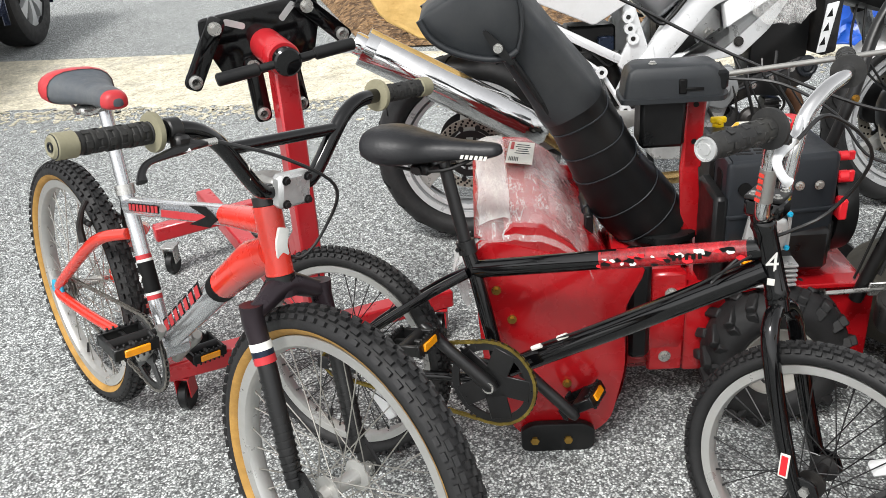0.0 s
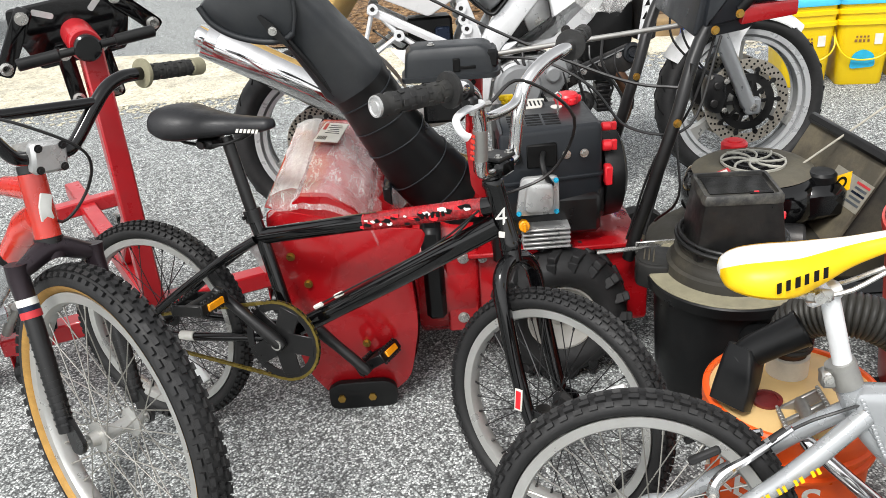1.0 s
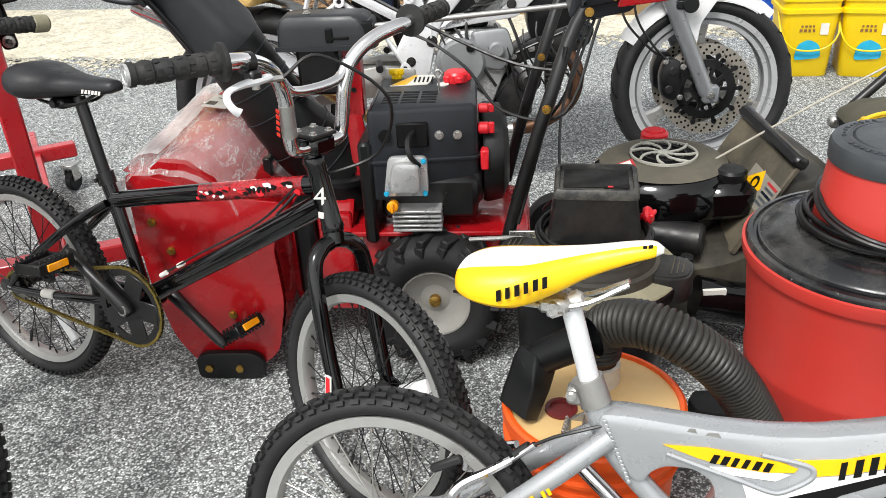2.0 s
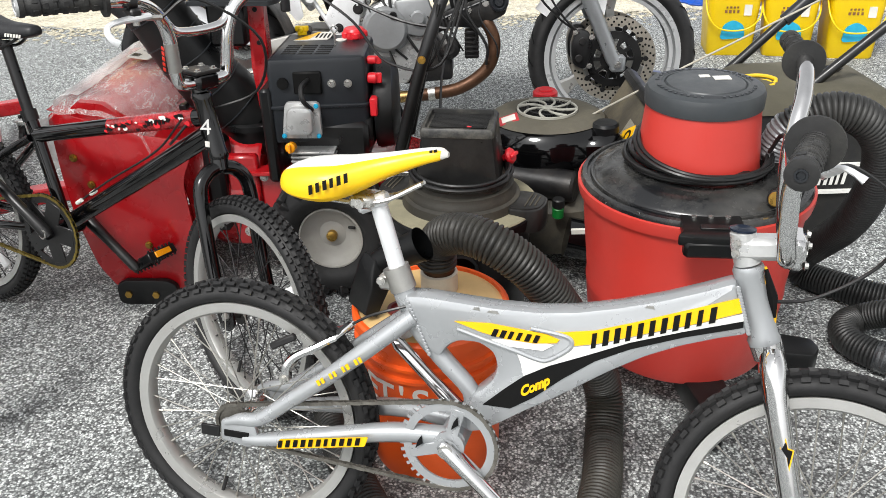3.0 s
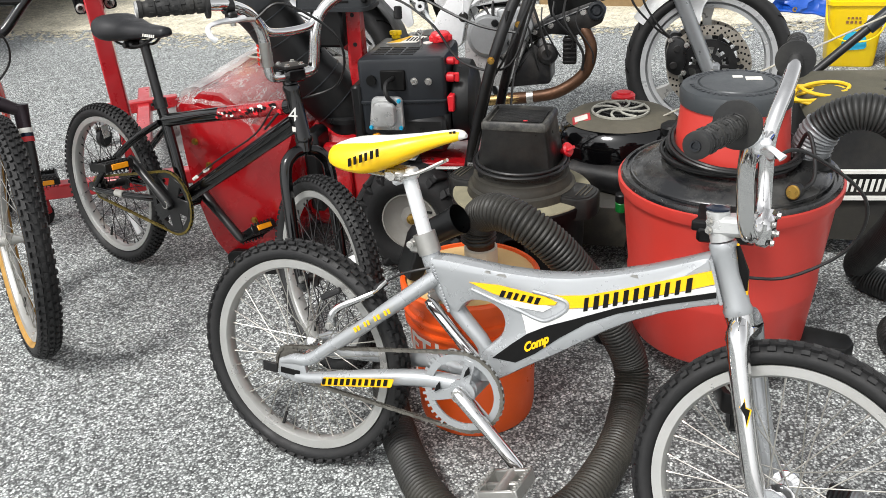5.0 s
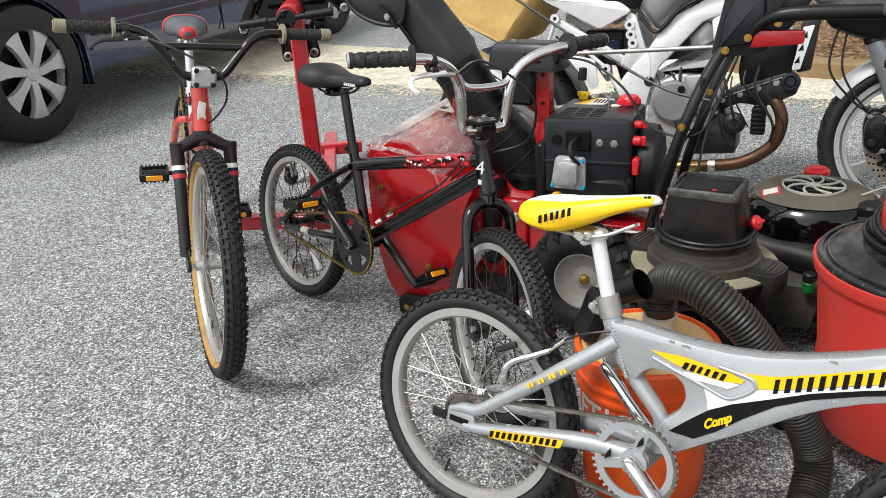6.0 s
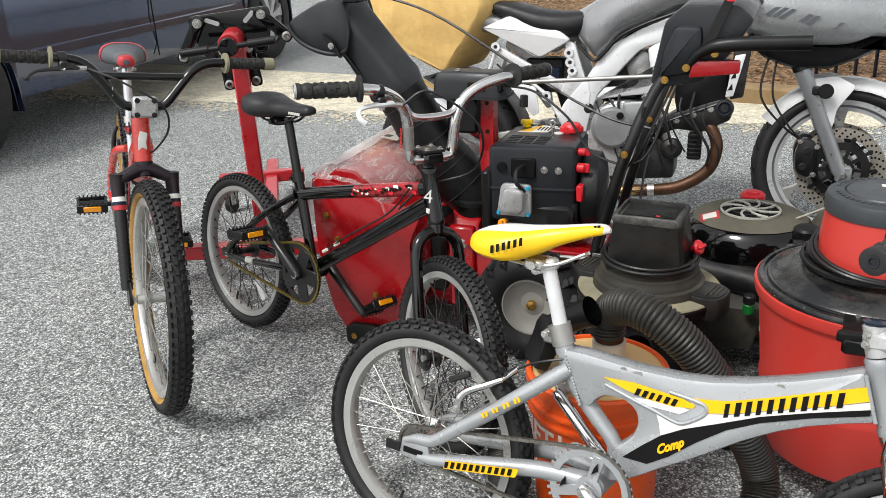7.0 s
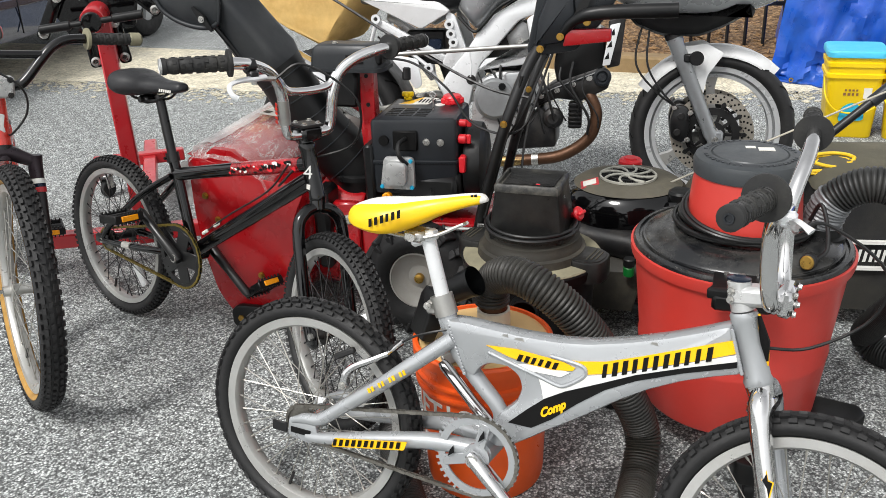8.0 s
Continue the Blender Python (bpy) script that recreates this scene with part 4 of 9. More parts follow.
        part("brake_pad", B().box((0.092, s * 0.032, 0.40), (0.05, 0.012, 0.012), 0.003, Matrix.Translation((0.092, 0, 0.40)) @ Matrix.Rotation(-0.5, 4, "Y") @ Matrix.Translation((-0.092, 0, -0.40))), RUBBER, br)
    part("cable_noodle", B().tube(curve([P3(0.181, 0.414, -0.022), P3(0.20, 0.432, -0.024), P3(0.214, 0.446, -0.026)], 4), 0.0045, 8), CHROME, br)
    part("cable_boot", B().tube([P3(0.186, 0.422, -0.02), P3(0.206, 0.439, -0.02)], 0.007, 10), RUBBER, br)
    part("brake_cable", B().tube(curve([P3(0.213, 0.445, -0.026), P3(0.24, 0.462, -0.028), P3(0.268, 0.474, -0.028), P3(0.304, 0.485, -0.02)], 5), 0.0024, 6), CABLE, br)
    # fork and bars
    fk = joint("fork", bk, at=SF)
    part("crown", B().tube([P3(0.8355, 0.486), P3(0.843, 0.466)], [0.022, 0.02], 18).box((0.848, 0, 0.462), (0.036, 0.13, 0.026), 0.009), CHROME, fk)
    for s in (-1, 1):
        part("fork_leg", B().tube(curve([P3(0.845, 0.478, s * 0.042), P3(0.849, 0.462, s * 0.058), P3(0.860, 0.412, s * 0.061), P3(0.882, 0.328, s * 0.061), P3(0.904, 0.252, s * 0.06), P3(0.924, 0.206, s * 0.058)], 4), [0.016, 0.0175, 0.0165, 0.016, 0.0155, 0.013], 14, flat=1.2), SILVER_PAINT if s > 0 else CHROME, fk)
        part("fork_tip", B().prism(round_poly([(0.908, 0.228), (0.93, 0.243), (0.962, 0.228), (0.962, 0.204), (0.935, 0.192), (0.915, 0.193)], 0.01), -s * 0.06 - 0.004, -s * 0.06 + 0.004, XZ, 0.001), SILVER_PAINT, fk)
    for dx, m2, k in ((0.0, YELLOW_INK, 0.85), (0.0, INK, 0.65)):
        part("fork_mark", decal([(0.879 + x * k, 0.358 + z * k) for x, z in ((-0.011, 0.006), (-0.004, 0.024), (0.001, 0.008), (0.011, 0.006), (0.008, -0.03), (0.002, -0.010))][::-1], -0.0782 - 0.0012 * (k < 0.7)), m2, fk)
    SB = Matrix.Translation((0.845, 0, 0.632)) @ Matrix.Rotation(radians(-4), 4, "Z") @ Matrix.Rotation(radians(7), 4, "X")
    st = joint("stem", bk)
    part("stem_body", B().tube([P3(0.797, 0.604), P3(0.788, 0.634)], 0.0185, 18).box((0, 0, 0), (0.078, 0.044, 0.032), 0.009, Matrix.Translation((0.812, 0, 0.630)) @ Matrix.Rotation(radians(-4), 4, "Z") @ Matrix.Rotation(radians(-6), 4, "Y")).cyl((0.789, 0, 0.63), (0.785, 0, 0.652), 0.018, n=18, bev=0.003), CAST, st)
    for z in (0.622, 0.636):
        part("pinch_bolt", B().bolt((0.778, -0.02, z), (-0.5, -0.8, 0), 0.0045, 0.005), STEEL, st)
    part("stem_top", B().lathe([(0.0185, 0.0), (0.0185, 0.003), (0.011, 0.005), (0.006, 0.002), (0.001, 0.002)], Matrix.Translation((0.785, 0, 0.6515)), 20), BLUE_DK, st, "dark blue stem cap")
    part("stem_cap", B().box((0.012, 0, 0), (0.026, 0.058, 0.046), 0.008, SB), CHROME, st)
    for sx in (-1, 1):
        for z in (-0.015, 0.015):
            part("stem_bolt", B().bolt(SB @ V((0.025, sx * 0.02, z)), SB.to_3x3() @ V((1, 0, 0)), 0.0045, 0.005), STEEL, st)
    hb = joint("handlebar", bk, at=SB)
    half = [(0, 0, 0), (0, 0.04, 0), (-0.004, 0.062, 0.018), (-0.008, 0.074, 0.06), (-0.010, 0.080, 0.112), (-0.006, 0.098, 0.148), (0.0, 0.14, 0.185), (-0.002, 0.21, 0.214), (-0.02, 0.325, 0.220)]
    full = [(x, -y_, z) for x, y_, z in half[::-1]] + half[1:]
    part("bar_tube", B().tube(curve(full, 5), 0.0125, 14), CHROME, hb)
    part("crossbar", B().tube([(-0.009, -0.084, 0.122), (-0.009, 0.084, 0.122)], 0.0095, 12), CHROME, hb)
    for s in (-1, 1):
        grip(hb, (-0.003, s * 0.213, 0.214), (-0.02, s * 0.33, 0.220), RUBBER_OLD, 0.0158, 0.031, 13)
    q = brake_lever(bk, (0.0, -0.135, 0.181), (0.0, -1, 0.55), (0.75, 0.1, -0.66), FRAME_AL, FRAME_AL, SB)
    part("brake_hose", B().tube(curve([SB @ q, SB @ V((0.06, -0.05, 0.14)), SB @ V((0.14, 0.02, 0.06)), SB @ V((0.13, 0.05, -0.03)), V((0.90, 0.05, 0.545)), V((0.83, 0.04, 0.535)), V((0.78, 0.03, 0.53))], 6), 0.0027, 6), CABLE, bk)
    return bk


def black_bike():
    bk = thing("bicycle", bike_pose(-0.04, 1.68, -17.4, 7.0) @ Matrix.Scale(1.031, 4), "gloss black child's bicycle with chrome handlebar and black saddle", "bicycle", "bicycles")
    R = 0.243
    S = steer((0.840, 0.529), (0.812, 0.631), -12)
    SF = steer((0.840, 0.529), (0.812, 0.631), -16.7) @ Matrix.Translation((0.84, 0, 0.529)) @ Matrix.Rotation(radians(-6.6), 4, "X") @ Matrix.Translation((-0.84, 0, -0.529))
    wheel(bk, "rear_wheel", Matrix.Translation((0, 0, R)), R, 0.047, RUBBER, RIM_AL, BLACK_SATIN, DARK_MET, 36, knobs=(86, 5), rim_h=0.012, cog=True, reflector=0.9)
    wheel(bk, "front_wheel", SF @ Matrix.Translation((0.954, 0, 0.224)), 0.236, 0.047, RUBBER, RIM_AL, BLACK_SATIN, DARK_MET, 36, knobs=(86, 5), rim_h=0.012, reflector=-0.55)
    part("top_tube", B().tube([P3(0.298, 0.483), P3(0.55, 0.54), P3(0.812, 0.596)], 0.0155, 16, flat=1.15), BLACK_GLOSS, bk)
    part("down_tube", B().tube([P3(0.37, 0.285), P3(0.60, 0.425), P3(0.822, 0.563)], [0.0185, 0.021, 0.021], 18), BLACK_GLOSS, bk)
    part("seat_tube", B().tube([P3(0.283, 0.525), P3(0.298, 0.483), P3(0.355, 0.28)], 0.0145, 16), BLACK_GLOSS, bk)
    part("head_tube", B().tube([P3(0.808, 0.645), P3(0.809, 0.639), P3(0.812, 0.63), P3(0.84, 0.532), P3(0.842, 0.524), P3(0.844, 0.515)], [0.019, 0.021, 0.0185, 0.0185, 0.021, 0.019], 18), BLACK_GLOSS, bk)
    part("bottom_bracket", B().cyl((0.355, -0.036, 0.272), (0.355, 0.036, 0.272), 0.025, n=20, bev=0.003), BLACK_GLOSS, bk)
    for s in (-1, 1):
        part("seat_stay", B().tube(curve([P3(0.0, 0.25, s * 0.06), P3(0.05, 0.305, s * 0.058), P3(0.2, 0.42, s * 0.045), P3(0.29, 0.478, s * 0.014)], 4), 0.0095, 12), BLACK_GLOSS, bk)
        part("chain_stay", B().tube(curve([P3(-0.01, 0.243, s * 0.06), P3(0.1, 0.248, s * 0.056), P3(0.34, 0.27, s * 0.03)], 4), 0.010, 12), BLACK_GLOSS, bk)
        part("dropout", B().prism(round_poly([(-0.04, 0.232), (0.025, 0.23), (0.03, 0.265), (-0.035, 0.258)], 0.008), -s * 0.06 - 0.003, -s * 0.06 + 0.003, XZ, 0.001), BLACK_SATIN, bk)
    part("stay_sticker", B().tube([P3(0.10, 0.250, -0.0565), P3(0.135, 0.253, -0.055)], 0.0106, 12), PAPER, bk)
    # printed patches on the top tube
    rnd = random.Random(4)
    part("tube_print", B().tube([P3(0.545, 0.5385), P3(0.79, 0.5915)], 0.0158, 16, flat=1.15), plain("speckled_print", "a3161d", 0.25, vary=0.5, dirt="1a0c0d", dirt_amt=0.9, scale=70, coat=0.4, bump=0), bk)
    for i in range(30):
        t = (i / 29) ** 1.25
        x, z = 0.548 + 0.232 * t + rnd.uniform(-0.006, 0.006), 0.5395 + 0.0505 * t + rnd.uniform(-0.010, 0.010)
        k = rnd.uniform(0.0025, 0.0075)
        q = [(x + k * rnd.uniform(0.6, 2.0) * math.cos(a), z + k * 0.6 * rnd.uniform(0.5, 1.5) * math.sin(a)) for a in (2 * math.pi * j / 7 for j in range(7))]
        part("sticker", decal(q, -0.0158 - 0.0004 * (i % 3), 0.0016), (RED_KNOB, WHITE_VIN, INK)[i % 3] if t < 0.45 else (INK, RED_KNOB, INK, WHITE_VIN)[i % 4], bk)
    part("print_bars", word(B(), 0.672, 0.5615, 0.725, 0.5735, 0.010, 5, -0.0172, 0.1, 0.4, seed=41), INK, bk)
    me = letters("4", 0.046)
    me.materials.append(WHITE_VIN)
    part("number", me, WHITE_VIN, bk, "white race number", at=pose(0.8315, -0.0192, 0.567, -4, 0, 28))
    part("number_plate_sticker", B().box((0.832, -0.0175, 0.548), (0.012, 0.004, 0.012), 0.001), PAPER, bk)
    part("seat_post", B().tube([P3(0.286, 0.515), P3(0.237, 0.69)], 0.0127, 14), BLACK_SATIN, bk)
    part("seat_collar", B().tube([P3(0.279, 0.540), P3(0.286, 0.515)], 0.0185, 16).cyl((0.272, -0.02, 0.525), (0.272, 0.02, 0.525), 0.0045, n=8), BLACK_SATIN, bk)
    saddle(bk, Matrix.Translation((0.085, 0, 0.694)) @ Matrix.Rotation(radians(-1), 4, "Y"), 0.268,
           [(0.0, 0.03, 0.044, 0.02), (0.03, 0.062, 0.052, 0.0), (0.2, 0.074, 0.056, -0.014), (0.42, 0.055, 0.045, -0.008), (0.65, 0.032, 0.038, 0.0), (0.88, 0.024, 0.036, 0.006), (0.97, 0.018, 0.034, 0.012), (1.0, 0.008, 0.026, 0.016)], LEATHER, "black padded saddle", rails=BLACK_SATIN, clamp=BLACK_SATIN)
    part("lettering", word(B(), 0.285, 0.7075, 0.34, 0.7085, 0.0075, 6, -0.032, 0.4, 0.3, seed=3), PAPER, bk)
    crankset(bk, (0.355, 0, 0.272), 142, 0.165, 0.09, BLACK_SATIN, BLACK_SATIN, arms=5, teeth=42, arm_w=0.5)
    a = radians(142)
    pedal(bk, V((0.355 + 0.165 * math.cos(a), -0.072, 0.272 + 0.165 * math.sin(a))), BLACK_PLAST, -1, radians(-8))
    pedal(bk, V((0.355 - 0.165 * math.cos(a), 0.072, 0.272 - 0.165 * math.sin(a))), BLACK_PLAST, 1, radians(-35))
    chain(bk, (0.355, 0, 0.272), 0.088, (0, 0, R), 0.033, -0.046, CHAIN_GOLD)
    part("brake_cable", B().tube(curve([P3(0.42, 0.345, -0.012), P3(0.55, 0.425, -0.03), P3(0.7, 0.515, -0.028), P3(0.80, 0.60, -0.05)], 5), 0.0022, 6), CABLE, bk)
    for x, z in ((0.425, 0.347), (0.475, 0.378)):
        part("cable_stop", B().tube([P3(x, z, -0.018), P3(x + 0.018, z + 0.011, -0.02)], 0.005, 8), PAPER, bk)
    fk = joint("fork", bk, at=SF)
    part("crown", B().tube([P3(0.844, 0.515), P3(0.849, 0.495)], 0.019, 16), BLACK_GLOSS, fk)
    for s in (-1, 1):
        part("fork_leg", B().tube(curve([P3(0.849, 0.50, s * 0.006), P3(0.853, 0.49, s * 0.035), P3(0.863, 0.455, s * 0.056), P3(0.893, 0.345, s * 0.058), P3(0.925, 0.25, s * 0.058), P3(0.944, 0.208, s * 0.058)], 5), [0.014, 0.015, 0.0145, 0.0145, 0.0135, 0.012], 14), BLACK_GLOSS, fk)
        part("fork_tip", B().prism(round_poly([(0.925, 0.193), (0.96, 0.19), (0.98, 0.215), (0.967, 0.242), (0.935, 0.246)], 0.01), -s * 0.058 - 0.003, -s * 0.058 + 0.003, XZ, 0.001), BLACK_GLOSS, fk)
    part("sticker", B().box((0.919, -0.0725, 0.262), (0.011, 0.003, 0.036), 0.001), RED_KNOB, fk)
    part("sticker_edge", B().box((0.919, -0.0715, 0.262), (0.016, 0.003, 0.043), 0.001), PAPER, fk)
    st = joint("stem", bk, at=S)
    part("stem_body", B().tube([P3(0.806, 0.645), P3(0.801, 0.662)], 0.017, 16).box((0.812, 0, 0.672), (0.062, 0.05, 0.032), 0.006), BLACK_GLOSS, st)
    part("stem_plate", B().box((0.812, 0, 0.69), (0.06, 0.056, 0.007), 0.002), DARK_MET, st)
    for sx in (-1, 1):
        for x in (0.794, 0.832):
            part("stem_bolt", B().bolt((x, sx * 0.018, 0.693), (0, 0, 1), 0.005, 0.005), STEEL, st)
    hb = joint("handlebar", bk, at=S)
    half = [(0.822, 0, 0.672), (0.822, 0.045, 0.672), (0.822, 0.058, 0.69), (0.828, 0.066, 0.76), (0.834, 0.085, 0.805), (0.848, 0.13, 0.836), (0.862, 0.2, 0.852), (0.829, 0.325, 0.853)]
    full = [(x, -y_, z) for x, y_, z in half[::-1]] + half[1:]
    part("bar_tube", B().tube(curve(full, 6), 0.0125, 16), CHROME, hb)
    part("crossbar", B().tube(curve([(0.829, -0.075, 0.80), (0.828, -0.045, 0.772), (0.828, 0.045, 0.772), (0.829, 0.075, 0.80)], 5), 0.009, 12), CHROME, hb)
    for s in (-1, 1):
        grip(hb, (0.862, s * 0.205, 0.853), (0.829, s * 0.325, 0.854), RUBBER_OLD, 0.0165, 0.028, 5, plug=CAST)
    q = brake_lever(bk, (0.855, -0.155, 0.842), (0.0, -1, 0.1), (0.55, 0, -0.85), FRAME_AL, BLACK_SATIN, S, True)
    part("brake_hose", B().tube(curve([S @ q, S @ V((0.90, -0.05, 0.84)), S @ V((0.945, 0.05, 0.76)), V((0.90, 0.06, 0.65)), V((0.80, 0.0, 0.60)), V((0.74, -0.028, 0.535))], 6), 0.003, 6), CABLE, bk)
    part("bar_sticker", B().tube([S @ V((0.8235, -0.0605, 0.70)), S @ V((0.8275, -0.0655, 0.755))], 0.0129, 14), SILVER_DULL, bk)
    part("bar_print", word(B(), 0.8222, 0.703, 0.8262, 0.752, 0.008, 5, -0.079, 0.2, 0.3, seed=31), RED_BIKE, bk, at=S)
    return bk


def red_bike():
    bk = thing("bicycle", bike_pose(-0.74, 1.86, -39.8, 6.1) @ Matrix.Scale(1.04, 4), "silver and orange-red bicycle with tan-wall tyres leaning on the stand", "bicycle", "bicycles")
    R = 0.304
    hB, hT = (0.858, 0.627), (0.832, 0.735)
    S = steer(hB, hT, 6)
    wheel(bk, "rear_wheel", Matrix.Translation((-0.04, 0, R)), R, 0.052, RUBBER, RIM_AL, SPOKE_AL, STEEL, 36, wall=TAN, knobs=(78, 5), rim_h=0.017, cog=True)
    wheel(bk, "front_wheel", S @ Matrix.Translation((0.997, 0, R - 0.004)), R, 0.052, RUBBER, RIM_AL, SPOKE_AL, RIM_AL, 36, wall=TAN, knobs=(78, 5), rim_h=0.017, hub_r=0.02)
    part("seat_tube", B().tube([P3(0.277, 0.628), P3(0.292, 0.585), P3(0.392, 0.31)], 0.0155, 16), POLISHED, bk)
    for k0, k1, r0, wm in ((0.0, 1.0, 0.0160, RED_VIN), (0.10, 0.90, 0.0163, WHITE_VIN), (0.16, 0.84, 0.0166, INK)):
        a0, a1 = P3(0.325, 0.493), P3(0.358, 0.404)
        part("tube_wrap", B().tube([a0.lerp(a1, k0), a0.lerp(a1, k1)], r0, 16), wm, bk)
    part("wrap_bars", word(B(), 0.3385, 0.438, 0.3475, 0.455, 0.008, 3, -0.0168, 0.0, 0.35, seed=44), WHITE_VIN, bk)
    part("top_tube", B().tube([P3(0.294, 0.592), P3(0.55, 0.648), P3(0.70, 0.682)], 0.0185, 16), POLISHED, bk)
    part("top_tube_front", B().tube([P3(0.70, 0.682), P3(0.835, 0.708)], [0.0188, 0.022], 16), RED_BIKE, bk)
    part("down_tube", B().tube([P3(0.40, 0.325), P3(0.66, 0.538)], [0.0235, 0.027], 18), POLISHED, bk)
    part("down_tube_front", B().tube([P3(0.66, 0.538), P3(0.78, 0.628), P3(0.845, 0.662)], [0.0272, 0.032, 0.028], 18), RED_BIKE, bk)
    part("tube_band", B().tube([P3(0.652, 0.531), P3(0.672, 0.548)], 0.0282, 18), INK, bk)
    part("lettering", word(B(), 0.462, 0.378, 0.635, 0.521, 0.020, 7, -0.0272, 0.3, 0.35, seed=4), RED_VIN, bk)
    part("letter_edge", word(B(), 0.459, 0.3755, 0.638, 0.5235, 0.024, 7, -0.0268, 0.3, 0.28, seed=4), INK, bk)
    part("top_lettering", word(B(), 0.335, 0.597, 0.475, 0.628, 0.013, 8, -0.0188, 0.35, 0.3, seed=14), RED_VIN, bk)
    part("letter_edge", word(B(), 0.333, 0.5955, 0.477, 0.6275, 0.016, 8, -0.0184, 0.35, 0.22, seed=14), INK, bk)
    part("top_stripe", decal([(0.485, 0.624), (0.66, 0.6625), (0.672, 0.6725), (0.655, 0.6745), (0.485, 0.638)], -0.0182, 0.002), RED_VIN, bk)
    part("arrow_flash", decal([(0.60, 0.642), (0.675, 0.657), (0.705, 0.680), (0.665, 0.692), (0.605, 0.678), (0.665, 0.674)], -0.0186, 0.002), INK, bk)
    part("head_tube", B().tube([P3(hT[0], hT[1]), P3(hB[0], hB[1])], 0.0225, 20), RED_BIKE, bk)
    part("head_cup", B().tube([P3(hT[0] - 0.004, hT[1] + 0.014), P3(hT[0], hT[1])], 0.021, 18), BLACK_SATIN, bk)
    part("head_cup", B().tube([P3(hB[0], hB[1]), P3(hB[0] + 0.003, hB[1] - 0.014)], 0.024, 18), BLACK_SATIN, bk)
    part("head_badge", B().prism(round_poly([(-0.011, -0.024), (0.012, -0.022), (0.009, -0.006), (0.014, 0.020), (-0.004, 0.026), (-0.010, 0.004)], 0.003), -0.003, 0.003, Matrix.Translation((0.8685, 0, 0.683)) @ Matrix.Rotation(radians(90), 4, "Z") @ XZ, 0.001), WHITE_VIN, bk)
    part("bottom_bracket", B().cyl((0.40, -0.036, 0.312), (0.40, 0.036, 0.312), 0.025, n=20, bev=0.003), POLISHED, bk)
    for s in (-1, 1):
        part("seat_stay", B().tube(curve([P3(-0.04, 0.315, s * 0.066), P3(0.0, 0.345, s * 0.066), P3(0.16, 0.468, s * 0.055), P3(0.235, 0.515, s * 0.045), P3(0.30, 0.535, s * 0.016)], 4), [0.010, 0.012, 0.013, 0.013, 0.012], 12), RED_BIKE, bk)
        part("chain_stay", B().tube(curve([P3(-0.04, 0.302, s * 0.066), P3(0.0, 0.296, s * 0.066), P3(0.18, 0.30, s * 0.056), P3(0.39, 0.31, s * 0.03)], 4), 0.012, 12), RED_BIKE, bk)
        part("brake_arm", B().tube(curve([P3(0.13, 0.475, s * 0.05), P3(0.125, 0.51, s * 0.05), P3(0.14, 0.55, s * 0.045), P3(0.15, 0.575, s * 0.035)], 4), [0.009, 0.008, 0.006, 0.005], 8), DARK_MET, bk)
        part("brake_pad", B().box((0.118, s * 0.034, 0.515), (0.05, 0.012, 0.012), 0.003), RUBBER, bk)
        part("dropout", B().prism(round_poly([(-0.085, 0.29), (-0.015, 0.285), (-0.01, 0.325), (-0.075, 0.322)], 0.008), -s * 0.066 - 0.003, -s * 0.066 + 0.003, XZ, 0.001), BLUE_INK if s < 0 else STEEL, bk)
    part("seat_post", B().tube([P3(0.279, 0.622), P3(0.232, 0.775)], 0.0135, 16), POLISHED, bk)
    part("seat_collar", B().tube([P3(0.276, 0.632), P3(0.282, 0.612)], 0.0195, 16).box((0.268, 0, 0.617), (0.02, 0.02, 0.016), 0.003), STEEL, bk)
    saddle(bk, Matrix.Translation((0.055, 0, 0.785)) @ Matrix.Rotation(radians(0), 4, "Y"), 0.25,
           [(0.0, 0.035, 0.042, 0.02), (0.04, 0.066, 0.052, 0.0), (0.2, 0.072, 0.058, -0.012), (0.42, 0.052, 0.05, -0.006), (0.65, 0.034, 0.044, 0.002), (0.88, 0.028, 0.042, 0.004), (0.97, 0.022, 0.038, 0.006), (1.0, 0.01, 0.028, 0.012)], GREY_VIN, "grey saddle with red ends",
           panels=[("nose_patch", RED_VIN, 0.76, 1.0, 0, 20), ("rear_patch", RED_VIN, 0.0, 0.33, 0, 20)])
    crankset(bk, (0.40, 0, 0.312), 40, 0.172, 0.085, BLACK_SATIN, SILVER_DULL, arms=4, teeth=40)
    a = radians(40)
    pedal(bk, V((0.40 + 0.172 * math.cos(a), -0.072, 0.312 + 0.172 * math.sin(a))), BLACK_PLAST, -1, radians(4))
    pedal(bk, V((0.40 - 0.172 * math.cos(a), 0.072, 0.312 - 0.172 * math.sin(a))), BLACK_PLAST, 1, radians(4))
    chain(bk, (0.40, 0, 0.312), 0.083, (-0.04, 0, R), 0.033, -0.046, CHAIN_MET)
    # suspension fork
    fk = joint("fork", bk, at=S)
    dark = plain("dark_plum_metal", "2f272c", 0.35, metal=0.5, vary=0.15, scale=15)
    part("crown", B().tube([P3(0.860, 0.615), P3(0.865, 0.592)], 0.024, 18).tube(curve([P3(0.875, 0.582, -0.075), P3(0.874, 0.592, -0.05), P3(0.868, 0.606, -0.02), P3(0.866, 0.61, 0.0), P3(0.868, 0.606, 0.02), P3(0.874, 0.592, 0.05), P3(0.875, 0.582, 0.075)], 3), [0.014, 0.016, 0.019, 0.021, 0.019, 0.016, 0.014], 12), dark, fk)
